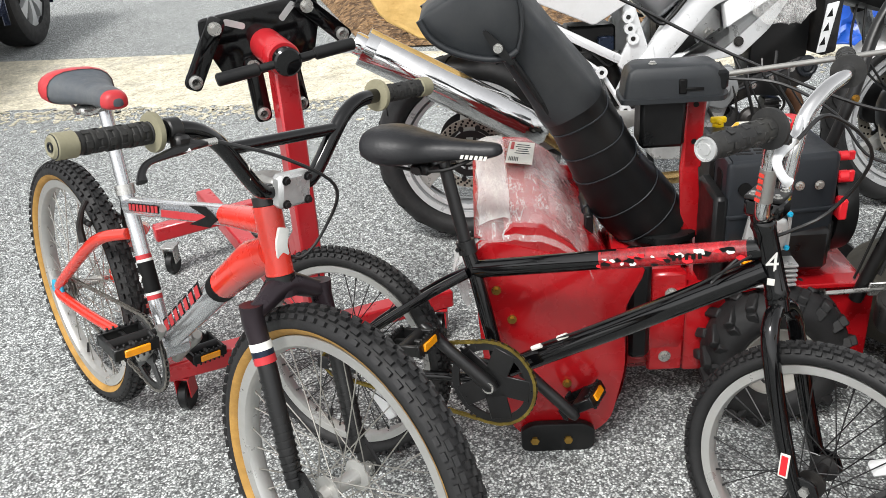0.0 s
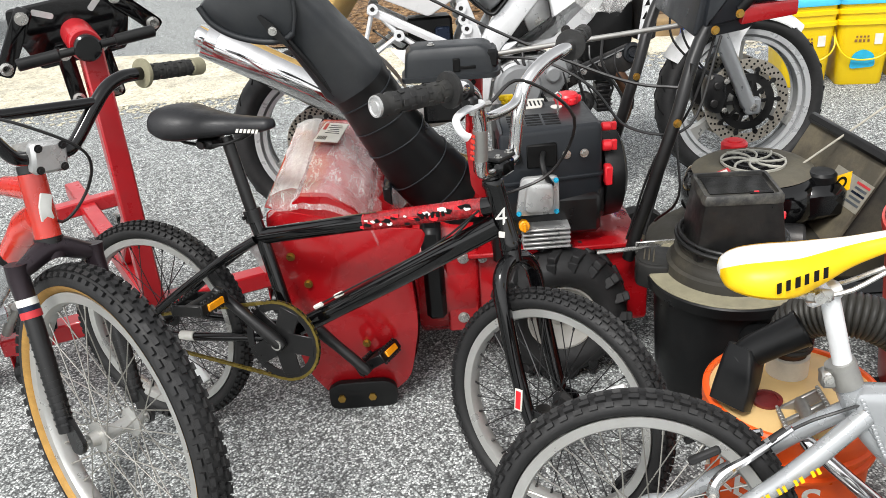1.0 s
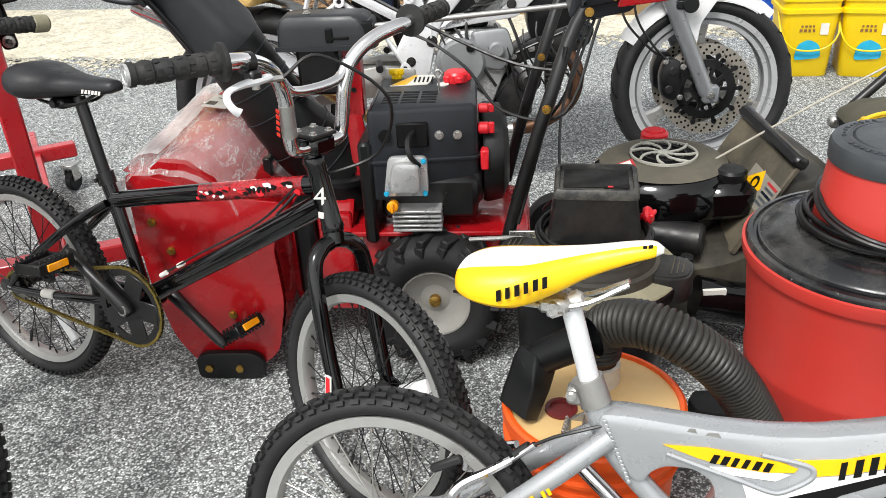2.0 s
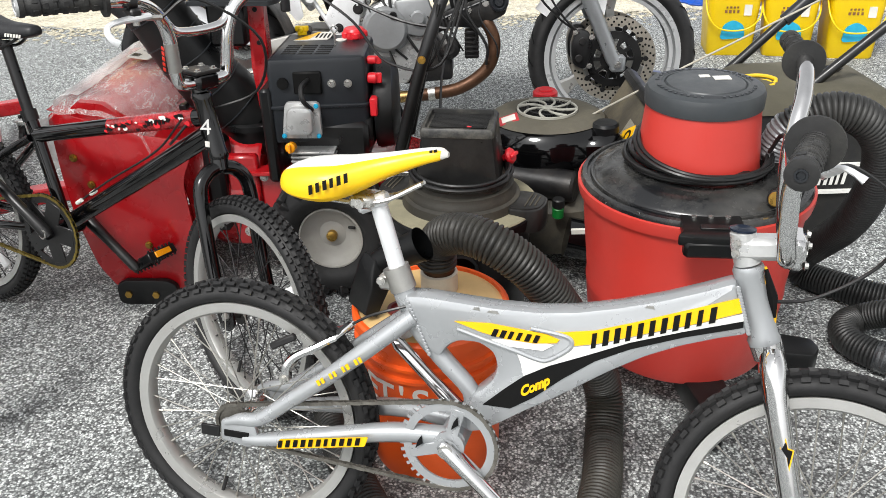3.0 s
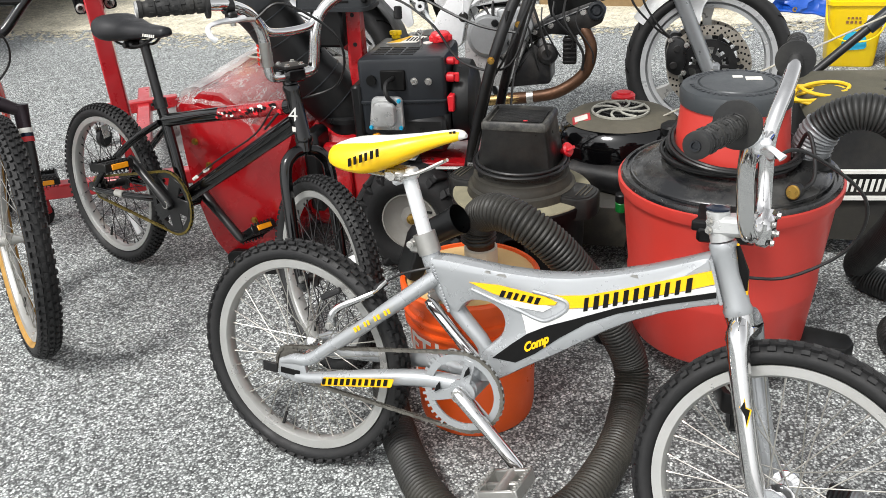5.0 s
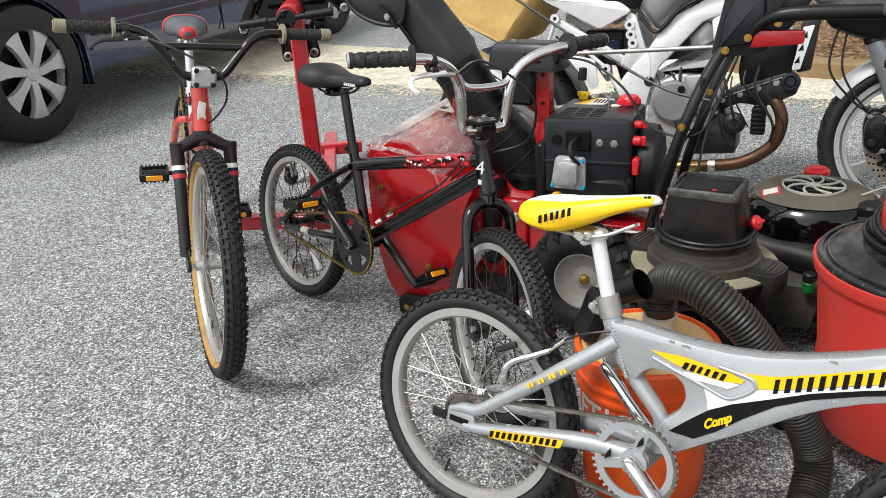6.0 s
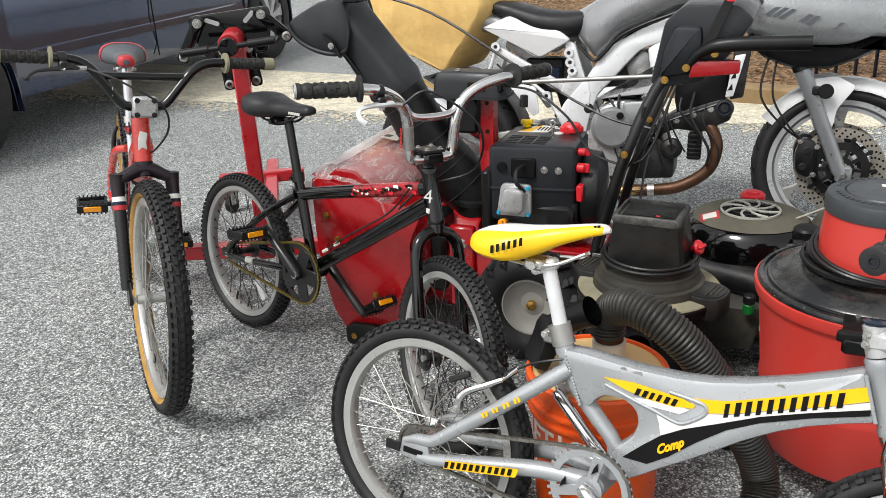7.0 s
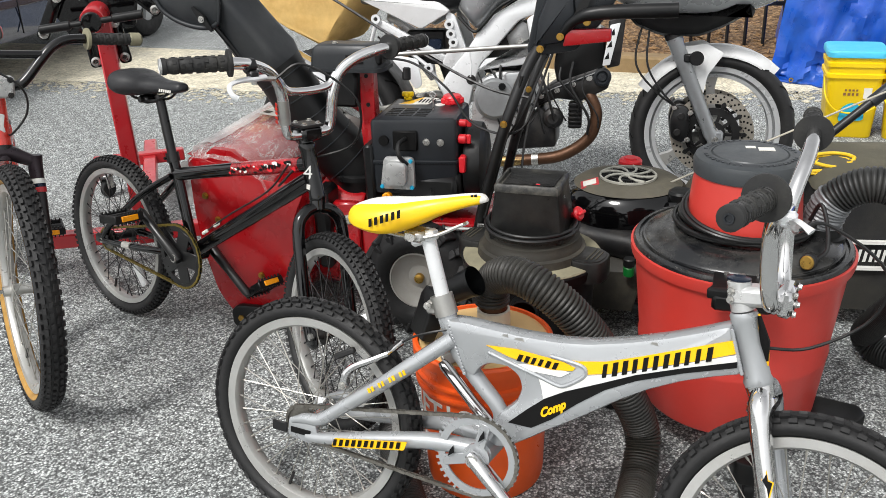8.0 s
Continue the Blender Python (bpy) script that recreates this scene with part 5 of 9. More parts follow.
    for s in (-1, 1):
        p = [P3(0.872, 0.60, s * 0.068), P3(0.875, 0.575, s * 0.068), P3(0.90, 0.515, s * 0.068), P3(0.905, 0.505, s * 0.068), P3(0.962, 0.315, s * 0.068), P3(0.976, 0.285, s * 0.068)]
        part("fork_stanchion", B().tube(p[:3], [0.019, 0.018, 0.0155], 16), dark, fk)
        part("fork_leg", B().tube(p[2:5], [0.0145, 0.0155, 0.0145], 16), BLACK_SATIN, fk)
        part("fork_tip", B().prism(round_poly([(0.952, 0.335), (0.976, 0.345), (1.015, 0.31), (1.005, 0.285), (0.976, 0.28)], 0.008), -s * 0.066 - 0.004, -s * 0.066 + 0.004, XZ, 0.001), BLACK_SATIN, fk)
        for k, (x, z, c) in enumerate(((0.889, 0.543, WHITE_VIN), (0.893, 0.532, BLUE_DK), (0.897, 0.523, RED_VIN))):
            part("fork_sticker", B().tube([P3(x, z, s * 0.068), P3(x + 0.0045, z - 0.0115, s * 0.068)], 0.0178, 16), c, fk)
        for k in range(14):
            t = k / 13
            part("leg_rib", B().tube([P3(0.908 + 0.05 * t, 0.488 - 0.157 * t, s * 0.068), P3(0.9095 + 0.05 * t, 0.4845 - 0.157 * t, s * 0.068)], 0.0163, 14), BLACK_SATIN, fk)
    SB = Matrix.Translation((0.866, 0.012, 0.886)) @ Matrix.Rotation(radians(8.6), 4, "Z") @ Matrix.Rotation(radians(-2.8), 4, "X")
    st = joint("stem", bk)
    part("stem_body", B().tube([P3(0.828, 0.745), P3(0.822, 0.785)], 0.018, 18).box((0, 0, 0), (0.075, 0.044, 0.034), 0.007, Matrix.Translation((0.852, 0.004, 0.772)) @ Matrix.Rotation(radians(-10), 4, "Z") @ Matrix.Rotation(radians(-8), 4, "Y")), SILVER_DULL, st)
    part("stem_cap", B().box((0.024, 0, -0.112), (0.024, 0.062, 0.052), 0.007, SB), CAST, st)
    for sx in (-1, 1):
        for z in (-0.130, -0.094):
            part("stem_bolt", B().bolt(SB @ V((0.036, sx * 0.021, z)), SB.to_3x3() @ V((1, 0, 0)), 0.0048, 0.006), DARK_MET, st)
    hb = joint("handlebar", bk, at=SB)
    half = [(0.012, 0, -0.112), (0.012, 0.035, -0.112), (0.013, 0.058, -0.10), (0.011, 0.10, -0.047), (0.008, 0.128, -0.018), (0.005, 0.16, -0.003), (0.0, 0.207, 0.0), (-0.003, 0.335, 0.001)]
    full = [(x, -y_, z) for x, y_, z in half[::-1]] + half[1:]
    part("bar_tube", B().tube(curve(full, 6), 0.0118, 16), BLACK_GLOSS, hb)
    part("crossbar", B().tube([(0.010, -0.106, -0.038), (0.010, 0.106, -0.038)], 0.0095, 12), BLACK_GLOSS, hb)
    part("lettering", word(B(), 0.024, -0.085, 0.022, -0.06, 0.012, 2, -0.075, seed=9), PAPER, hb)
    for s in (-1, 1):
        grip(hb, (0.0, s * 0.212, 0.0), (-0.003, s * 0.335, 0.001), RUBBER_OLD, 0.0148, 0.026, 14, GRIP_GREY)
    q = brake_lever(bk, (0.004, -0.185, 0.0), (-0.02, -1, 0.0), (0.8, 0, -0.6), BLACK_SATIN, BLACK_SATIN, SB)
    part("brake_hose", B().tube(curve([SB @ q, SB @ V((0.075, -0.06, -0.045)), SB @ V((0.085, 0.03, -0.10)), SB @ V((0.05, 0.05, -0.17)), V((0.88, 0.02, 0.655)), V((0.74, 0.03, 0.66)), V((0.60, 0.02, 0.64))], 6), 0.0027, 6), CABLE, bk)
    return bk


silver_bike()
black_bike()
red_bike()

# ---------------------------------------------------------------- vacuum cleaners, buckets, hoses
def hose(name, pts, r, mat, label, category="hose", pitch=0.0085, steps=10, cuffs=()):
    """A ribbed flexible hose through pts."""
    path = curve(pts, steps)
    out, acc = [path[0]], 0.0
    half = pitch / 4
    for a, b in zip(path, path[1:]):
        L = (b - a).length
        k = half - acc
        while k <= L:
            out.append(a + (b - a) * (k / L))
            k += half
        acc = (acc + L) % half
    rs = [r * (0.885, 0.975, 1.0, 0.975)[i % 4] for i in range(len(out))]
    h = thing(name, Matrix.Translation((pts[0][0], pts[0][1], 0)), label, category)
    m = h.matrix_world.inverted()
    part("ribbed_tube", B().tube([m @ p for p in out], rs, 16), mat, h, angle=80)
    for lo, hi, rr, cm, nm in cuffs:
        seg = out[int(lo * (len(out) - 1)):int(hi * (len(out) - 1)) + 1]
        part(nm, B().tube([m @ p for p in seg], [rr * (1 + 0.035 * math.sin(i * 1.7) + 0.02 * math.sin(i * 0.61)) for i in range(len(seg))], 18), cm, h)
    return h


def coil(c, r, z, turns, thick, wob=0.008, seed=1, squash=1.0):
    """Loops of cable lying round something."""
    rnd = random.Random(seed)
    pts = []
    n = 18
    ph = [rnd.uniform(0, 6.28) for _ in range(turns + 1)]
    for t in range(turns):
        for k in range(n):
            a = 2 * math.pi * k / n
            rr = r + thick * 1.3 * (t % 3) + wob * math.sin(2 * a + ph[t]) * 0.5
            pts.append((c[0] + rr * math.cos(a), c[1] + squash * rr * math.sin(a), z + thick * 1.6 * (t // 2) + wob * 0.6 * math.sin(a + ph[t])))
    return B().tube(curve(pts, 3), thick, 8)


def red_vac():
    c = (1.776, 1.603)
    v = thing("shop_vacuum", pose(c[0], c[1], 0), "large red drum shop vacuum with black lid and motor head", "vacuum cleaner")
    part("drum", B().lathe([(0.17, 0.085), (0.187, 0.09), (0.192, 0.10), (0.205, 0.25), (0.2065, 0.262), (0.204, 0.27), (0.218, 0.44), (0.221, 0.485), (0.230, 0.49), (0.233, 0.505), (0.233, 0.518), (0.22, 0.52)], n=64), RED_PLAST, v, "red plastic drum")
    part("lid", B().lathe([(0.226, 0.508), (0.228, 0.522), (0.224, 0.529), (0.216, 0.530), (0.214, 0.524), (0.209, 0.524), (0.207, 0.531), (0.203, 0.531), (0.20, 0.535), (0.16, 0.549), (0.12, 0.556), (0.001, 0.558)], n=64), plain("black_lid_plastic", "17181a", 0.22, vary=0.25, dirt="77756f", dirt_amt=0.35, scale=14, wear="b9b7b0", bump=0.1), v)
    part("motor_housing", B().lathe([(0.122, 0.55), (0.12, 0.56), (0.108, 0.675), (0.106, 0.685)], n=56), RED_PLAST, v, "red motor housing")
    part("motor_cap", B().lathe([(0.106, 0.668), (0.112, 0.671), (0.113, 0.694), (0.109, 0.703), (0.099, 0.7065), (0.078, 0.708), (0.076, 0.705), (0.073, 0.709), (0.04, 0.711), (0.001, 0.711)], n=56), CAP_GREY, v, "charcoal plastic motor cap")
    part("cap_text_ring", B().lathe([(0.084, 0.7077), (0.097, 0.7062), (0.097, 0.7066), (0.084, 0.7081), (0.084, 0.7077)], n=40), GREY_PLAST, v)
    rt = B()
    for k in range(44):
        if k % 11 not in (0, 1):
            rt.box((0.0905, 0, 0.7074), (0.008 - 0.002 * (k % 3), 0.005, 0.0022), 0, Matrix.Rotation(2 * math.pi * k / 44, 4, "Z"))
    tagged(part("cap_text_bars", rt, CAP_GREY, v), kind="stuff")
    part("cap_label", B().box((0.034, 0.012, 0.7115), (0.032, 0.02, 0.002), 0, Matrix.Rotation(0.2, 4, "Z")), PAPER, v)
    part("cap_label", B().box((0.004, 0.026, 0.7115), (0.02, 0.012, 0.002), 0, Matrix.Rotation(0.2, 4, "Z")), PAPER, v)
    part("power_cord", coil((0, 0), 0.13, 0.562, 6, 0.0042, seed=3), CABLE, v, "coiled black power cord")
    part("cord_loop", coil((-0.008, -0.006), 0.125, 0.588, 2, 0.0042, 0.035, 6), CABLE, v)
    part("cord_tail", B().tube(curve([(0.13, -0.03, 0.59), (0.145, -0.05, 0.63), (0.16, -0.075, 0.60), (0.165, -0.10, 0.56), (0.15, -0.12, 0.547), (0.135, -0.14, 0.545)], 5), 0.0042, 8), CABLE, v)
    part("plug", B().cyl((0.135, -0.14, 0.549), (0.128, -0.165, 0.554), 0.016, n=16, bev=0.003), CABLE, v)
    part("plug_face", B().cyl((0.1295, -0.162, 0.554), (0.1265, -0.169, 0.5555), 0.0135, n=16, bev=0.002), BRASS, v)
    for ang in (-86, 80):
        m = Matrix.Rotation(radians(ang), 4, "Z")
        lt = joint("lid_latch", v, at=m @ Matrix.Translation((0.016, 0, -0.014)))
        part("latch_body", B().prism(round_poly([(0.165, -0.055), (0.24, -0.055), (0.262, -0.068), (0.268, -0.04), (0.268, 0.04), (0.262, 0.068), (0.24, 0.055), (0.165, 0.055)], 0.008), 0.525, 0.545, None, 0.004).box((0.256, 0, 0.519), (0.028, 0.11, 0.036), 0.008), BLACK_PLAST, lt)
        part("latch_slot", B().box((0.232, 0, 0.5465), (0.016, 0.05, 0.004), 0.002), DARK_MET, lt)
        for y in (-0.03, 0, 0.03):
            part("rivet", B().cyl((0.19, y, 0.543), (0.19, y, 0.548), 0.005, n=10), STEEL, lt)
    for ang in (-75, -5, 90, 180):
        m = Matrix.Rotation(radians(ang), 4, "Z")
        ft = joint("caster_foot", v, at=m)
        part("foot", B().prism(round_poly([(0.13, -0.045), (0.285, -0.034), (0.30, 0.0), (0.285, 0.034), (0.13, 0.045)], 0.01), 0.05, 0.10, None, 0.006), BLACK_PLAST, ft)
        part("caster_wheel", B().cyl((0.262, -0.012, 0.024), (0.262, 0.012, 0.024), 0.024, n=16, bev=0.003), BLACK_PLAST, ft)
    part("hose_port", B().lathe([(0.052, 0.52), (0.052, 0.542), (0.044, 0.545), (0.043, 0.562), (0.036, 0.562)], Matrix.Translation((0.155, 0.03, 0)), 28), BLACK_PLAST, v)
    level(v, ((0.0, 0.0), (0.085, 0.10), (0.518, 0.480), (0.711, 0.685)))
    hose("vacuum_hose", [(1.931, 1.633, 0.505), (1.933, 1.631, 0.54), (1.955, 1.626, 0.592), (2.012, 1.618, 0.627), (2.078, 1.62, 0.612), (2.13, 1.65, 0.545), (2.148, 1.71, 0.43), (2.142, 1.80, 0.30), (2.115, 1.93, 0.17), (2.105, 2.035, 0.075), (2.13, 2.03, 0.039), (2.20, 1.98, 0.039), (2.30, 1.93, 0.039), (2.45, 1.90, 0.039), (2.75, 1.78, 0.039), (3.1, 1.5, 0.039)], 0.038, HOSE_BK, "black ribbed vacuum hose from the red drum vacuum", cuffs=((0.01, 0.042, 0.0402, TAPE, "duct_tape"),))


def ground_hose():
    hose("loose_hose", [(2.345, 1.675, 0.042), (2.29, 1.655, 0.042), (2.23, 1.665, 0.042), (2.178, 1.72, 0.04), (2.178, 1.785, 0.04), (2.225, 1.825, 0.042), (2.29, 1.785, 0.08), (2.36, 1.70, 0.06), (2.45, 1.575, 0.036), (2.52, 1.42, 0.036), (2.48, 1.26, 0.036), (2.38, 1.185, 0.036), (2.24, 1.15, 0.036), (2.12, 1.12, 0.036), (2.02, 1.14, 0.036)], 0.0345, HOSE_BK, "loose black ribbed hose coiled on the asphalt", cuffs=((0.012, 0.085, 0.0365, TAPE_BK, "tape_cuff"), (0.955, 0.975, 0.0358, TAPE, "tape_cuff"), (0.975, 1.0, 0.0365, BLACK_PLAST, "hose_end")))


def black_vac():
    c = (1.275, 1.727)
    v = thing("shop_vacuum", pose(c[0], c[1], 0, 0, 0, 2) @ Matrix.Scale(1.02, 4), "dusty black shop vacuum with square motor box", "vacuum cleaner")
    part("drum", B().lathe([(0.13, 0.03), (0.14, 0.035), (0.148, 0.10), (0.157, 0.30), (0.157, 0.325), (0.15, 0.325)], n=48), BLACK_PLAST, v, "black plastic drum")
    part("lid_rim", B().lathe([(0.160, 0.306), (0.173, 0.310), (0.176, 0.332), (0.1735, 0.3355), (0.15, 0.334)], n=56), BLACK_PLAST, v)
    part("lid", B().lathe([(0.172, 0.332), (0.1725, 0.3365), (0.170, 0.3395), (0.145, 0.343), (0.001, 0.345)], n=56), LID_DUST, v, "dust-coated grey lid")
    part("lid_skirt", B().lathe([(0.136, 0.340), (0.135, 0.348), (0.132, 0.361), (0.124, 0.365), (0.122, 0.375), (0.119, 0.379), (0.118, 0.389), (0.112, 0.392), (0.001, 0.394)], n=56), DUSTY, v)
    part("lid_step", B().lathe([(0.11, 0.383), (0.108, 0.40), (0.10, 0.408), (0.001, 0.409)], n=44), DUSTY, v)
    sq = round_poly([(-1, -1), (1, -1), (1, 1), (-1, 1)], 0.16, 2)
    bx = [[V((x * w, y * d, z)) for x, y in sq] for z, w, d in ((0.395, 0.091, 0.077), (0.405, 0.092, 0.078), (0.512, 0.078, 0.067), (0.517, 0.0785, 0.0675))]
    part("motor_box", B().rings(bx), BOX_BK, v, "square black motor box")
    rim = [[V((x * w, y * d, z)) for x, y in sq] for z, w, d in ((0.514, 0.0797, 0.0687), (0.527, 0.0797, 0.0687), (0.533, 0.076, 0.065), (0.533, 0.070, 0.059), (0.525, 0.069, 0.058))]
    part("box_rim", B().rings(rim), plain("scuffed_black_plastic", "1c1c1b", 0.45, vary=0.25, dirt="8a877c", dirt_amt=0.55, scale=26, bump=0.1), v, "scuffed raised rim")
    g = B()
    for i in range(17):
        g.box((0, -0.036 + 0.0052 * i, 0.5265), (0.124, 0.0026, 0.003), 0)
    tagged(part("vent_slats", g, BOX_BK, v), kind="stuff")
    part("switch_plate", B().box((0.036, -0.0505, 0.5325), (0.046, 0.010, 0.003), 0.001), INK, v)
    part("switch", B().box((0.026, -0.0505, 0.5345), (0.010, 0.004, 0.002), 0.0005), RED_KNOB, v)
    part("power_cord", coil((0, 0), 0.105, 0.408, 5, 0.0045, 0.006, 5), CABLE, v, "black cord wound round the motor")
    for ang in (-12, 168):
        m = Matrix.Rotation(radians(ang), 4, "Z")
        part("lid_handle", B().prism(round_poly([(0.122, -0.05), (0.168, -0.05), (0.194, -0.034), (0.199, 0.0), (0.194, 0.034), (0.168, 0.05), (0.122, 0.05)], 0.010), 0.30, 0.357, None, 0.006), BOX_BK, v, at=m)
        part("handle_top", B().prism(round_poly([(0.122, -0.045), (0.166, -0.045), (0.189, -0.03), (0.193, 0.0), (0.189, 0.03), (0.166, 0.045), (0.122, 0.045)], 0.010), 0.356, 0.3595, None, 0.0015), BOX_BK, v, at=m)
        for k in range(3):
            part("handle_ridge", B().box((0.158 + 0.010 * k, 0, 0.3605), (0.0035, 0.068 - 0.010 * k, 0.003), 0.0015), DUSTY, v, at=m)
    km = Matrix.Translation((0.101, 0.045, 0.43)) @ rot((0.85, -0.3, 0.4))
    kn = B().lathe([(0.006, -0.03), (0.007, 0.0), (0.017, 0.002), (0.0185, 0.008), (0.015, 0.013), (0.001, 0.014)], km, 20).box((0, 0, 0.015), (0.030, 0.008, 0.012), 0.003, km)
    part("knob", kn, RED_KNOB, v, "red turn knob")
    part("inlet", B().lathe([(0.036, 0), (0.036, 0.03), (0.03, 0.032), (0.028, 0.0)], Matrix.Translation((0.02, -0.155, 0.26)) @ rot((0.1, -1, 0)), 24), BLACK_PLAST, v)


def orange_bucket():
    c = (1.289, 1.287)
    v = thing("bucket", pose(c[0], c[1], 0), "orange plastic bucket with cream lid and hose port", "bucket")
    part("pail", B().lathe([(0.12, 0.0), (0.126, 0.004), (0.129, 0.02), (0.136, 0.2), (0.137, 0.25), (0.146, 0.252), (0.146, 0.258), (0.139, 0.261), (0.14, 0.277), (0.148, 0.279), (0.148, 0.285), (0.141, 0.288), (0.142, 0.315), (0.149, 0.317), (0.149, 0.337), (0.144, 0.341), (0.138, 0.341), (0.136, 0.325)], n=56), ORANGE_PL, v, "orange pail")
    part("lid", B().lathe([(0.14, 0.327), (0.139, 0.334), (0.125, 0.336), (0.001, 0.338)], n=48), BEIGE, v, "cream plastic lid")
    part("hose_collar", B().lathe([(0.034, 0.335), (0.036, 0.337), (0.036, 0.375), (0.031, 0.377), (0.029, 0.36)], Matrix.Translation((0.006, 0.058, 0)), 28), OFFWHITE, v, "off-white pipe collar")
    part("elbow", B().lathe([(0.029, 0.36), (0.03, 0.40), (0.027, 0.405)], Matrix.Translation((0.006, 0.058, 0)), 24), RUST, v)
    part("lid_port", B().lathe([(0.026, 0.337), (0.026, 0.342), (0.019, 0.343), (0.018, 0.3385), (0.001, 0.3385)], Matrix.Translation((-0.05, -0.03, 0)), 24), plain("maroon_plastic", "6a2020", 0.4, scale=20), v)
    for k, (h, row) in enumerate(((0.185, "LET'S"), (0.10, "DO"), (0.03, "THIS."))):
        for i, ch in enumerate(row):
            a = radians(-150 + 15.5 * i + 4 * k)
            rr = 0.1365 - 0.0055 * k
            me = letters(ch, 0.075, 0.0, 0.001)
            me.materials.append(WHITE_VIN)
            part("lettering", me, WHITE_VIN, v, at=Matrix.Translation((rr * math.cos(a), rr * math.sin(a), h)) @ Matrix.Rotation(a + math.pi / 2, 4, "Z"))
    w = thing("vacuum_nozzle", pose(1.20, 1.225, 0.395), "black plastic vacuum floor nozzle lying on the bucket", "vacuum nozzle")
    run = [(0.083, 0.035, 0.083), (0.045, 0.038, 0.060), (0.01, 0.040, 0.038), (-0.012, 0.036, 0.020)]
    part("tube", B().tube(curve(run, 5), [0.031, 0.028, 0.027, 0.026], 22, caps=False).tube(curve(run[:3], 5), [0.0285, 0.025, 0.023], 22, caps=False), BLACK_PLAST, w)
    part("tube_lip", B().tube([(0.0845, 0.035, 0.084), (0.079, 0.0353, 0.0805)], 0.0322, 22, caps=False), BLACK_PLAST, w)
    e, nn = V((0.707, -0.707, 0)), V((0.6, 0.6, -0.45)).normalized()
    hd = []
    for c0, a0, t0 in (((-0.002, 0.044, 0.044), 0.022, 0.020), ((-0.004, 0.036, 0.028), 0.027, 0.026), ((-0.012, 0.026, 0.0), 0.031, 0.022), ((-0.022, 0.014, -0.026), 0.033, 0.018), ((-0.028, 0.008, -0.046), 0.033, 0.016)):
        hd.append([V(c0) + e * (a0 * x) + nn * (t0 * y) for x, y in round_poly([(-1, -1), (1, -1), (1, 1), (-1, 1)], 0.3, 3)])
    part("head", B().rings(hd), BLACK_PLAST, w, "flared black nozzle head")
    hose("vacuum_hose", [(1.293, 1.34, 0.392), (1.295, 1.338, 0.43), (1.312, 1.325, 0.462), (1.36, 1.293, 0.486), (1.42, 1.275, 0.473), (1.48, 1.285, 0.42), (1.535, 1.315, 0.33), (1.585, 1.345, 0.22), (1.622, 1.365, 0.11), (1.628, 1.29, 0.042), (1.625, 1.15, 0.041), (1.59, 1.00, 0.041), (1.52, 0.90, 0.041), (1.43, 0.87, 0.041), (1.33, 0.915, 0.041), (1.24, 1.01, 0.041), (1.16, 1.12, 0.041), (1.08, 1.26, 0.041), (1.03, 1.38, 0.041)], 0.039, HOSE_BR, "dusty brown-black ribbed hose from bucket round the bicycle", pitch=0.009, cuffs=((0.0, 0.022, 0.031, RUST, "brown_cuff"), (0.985, 1.0, 0.041, BLACK_PLAST, "end_cuff")))


red_vac()
ground_hose()
black_vac()
orange_bucket()


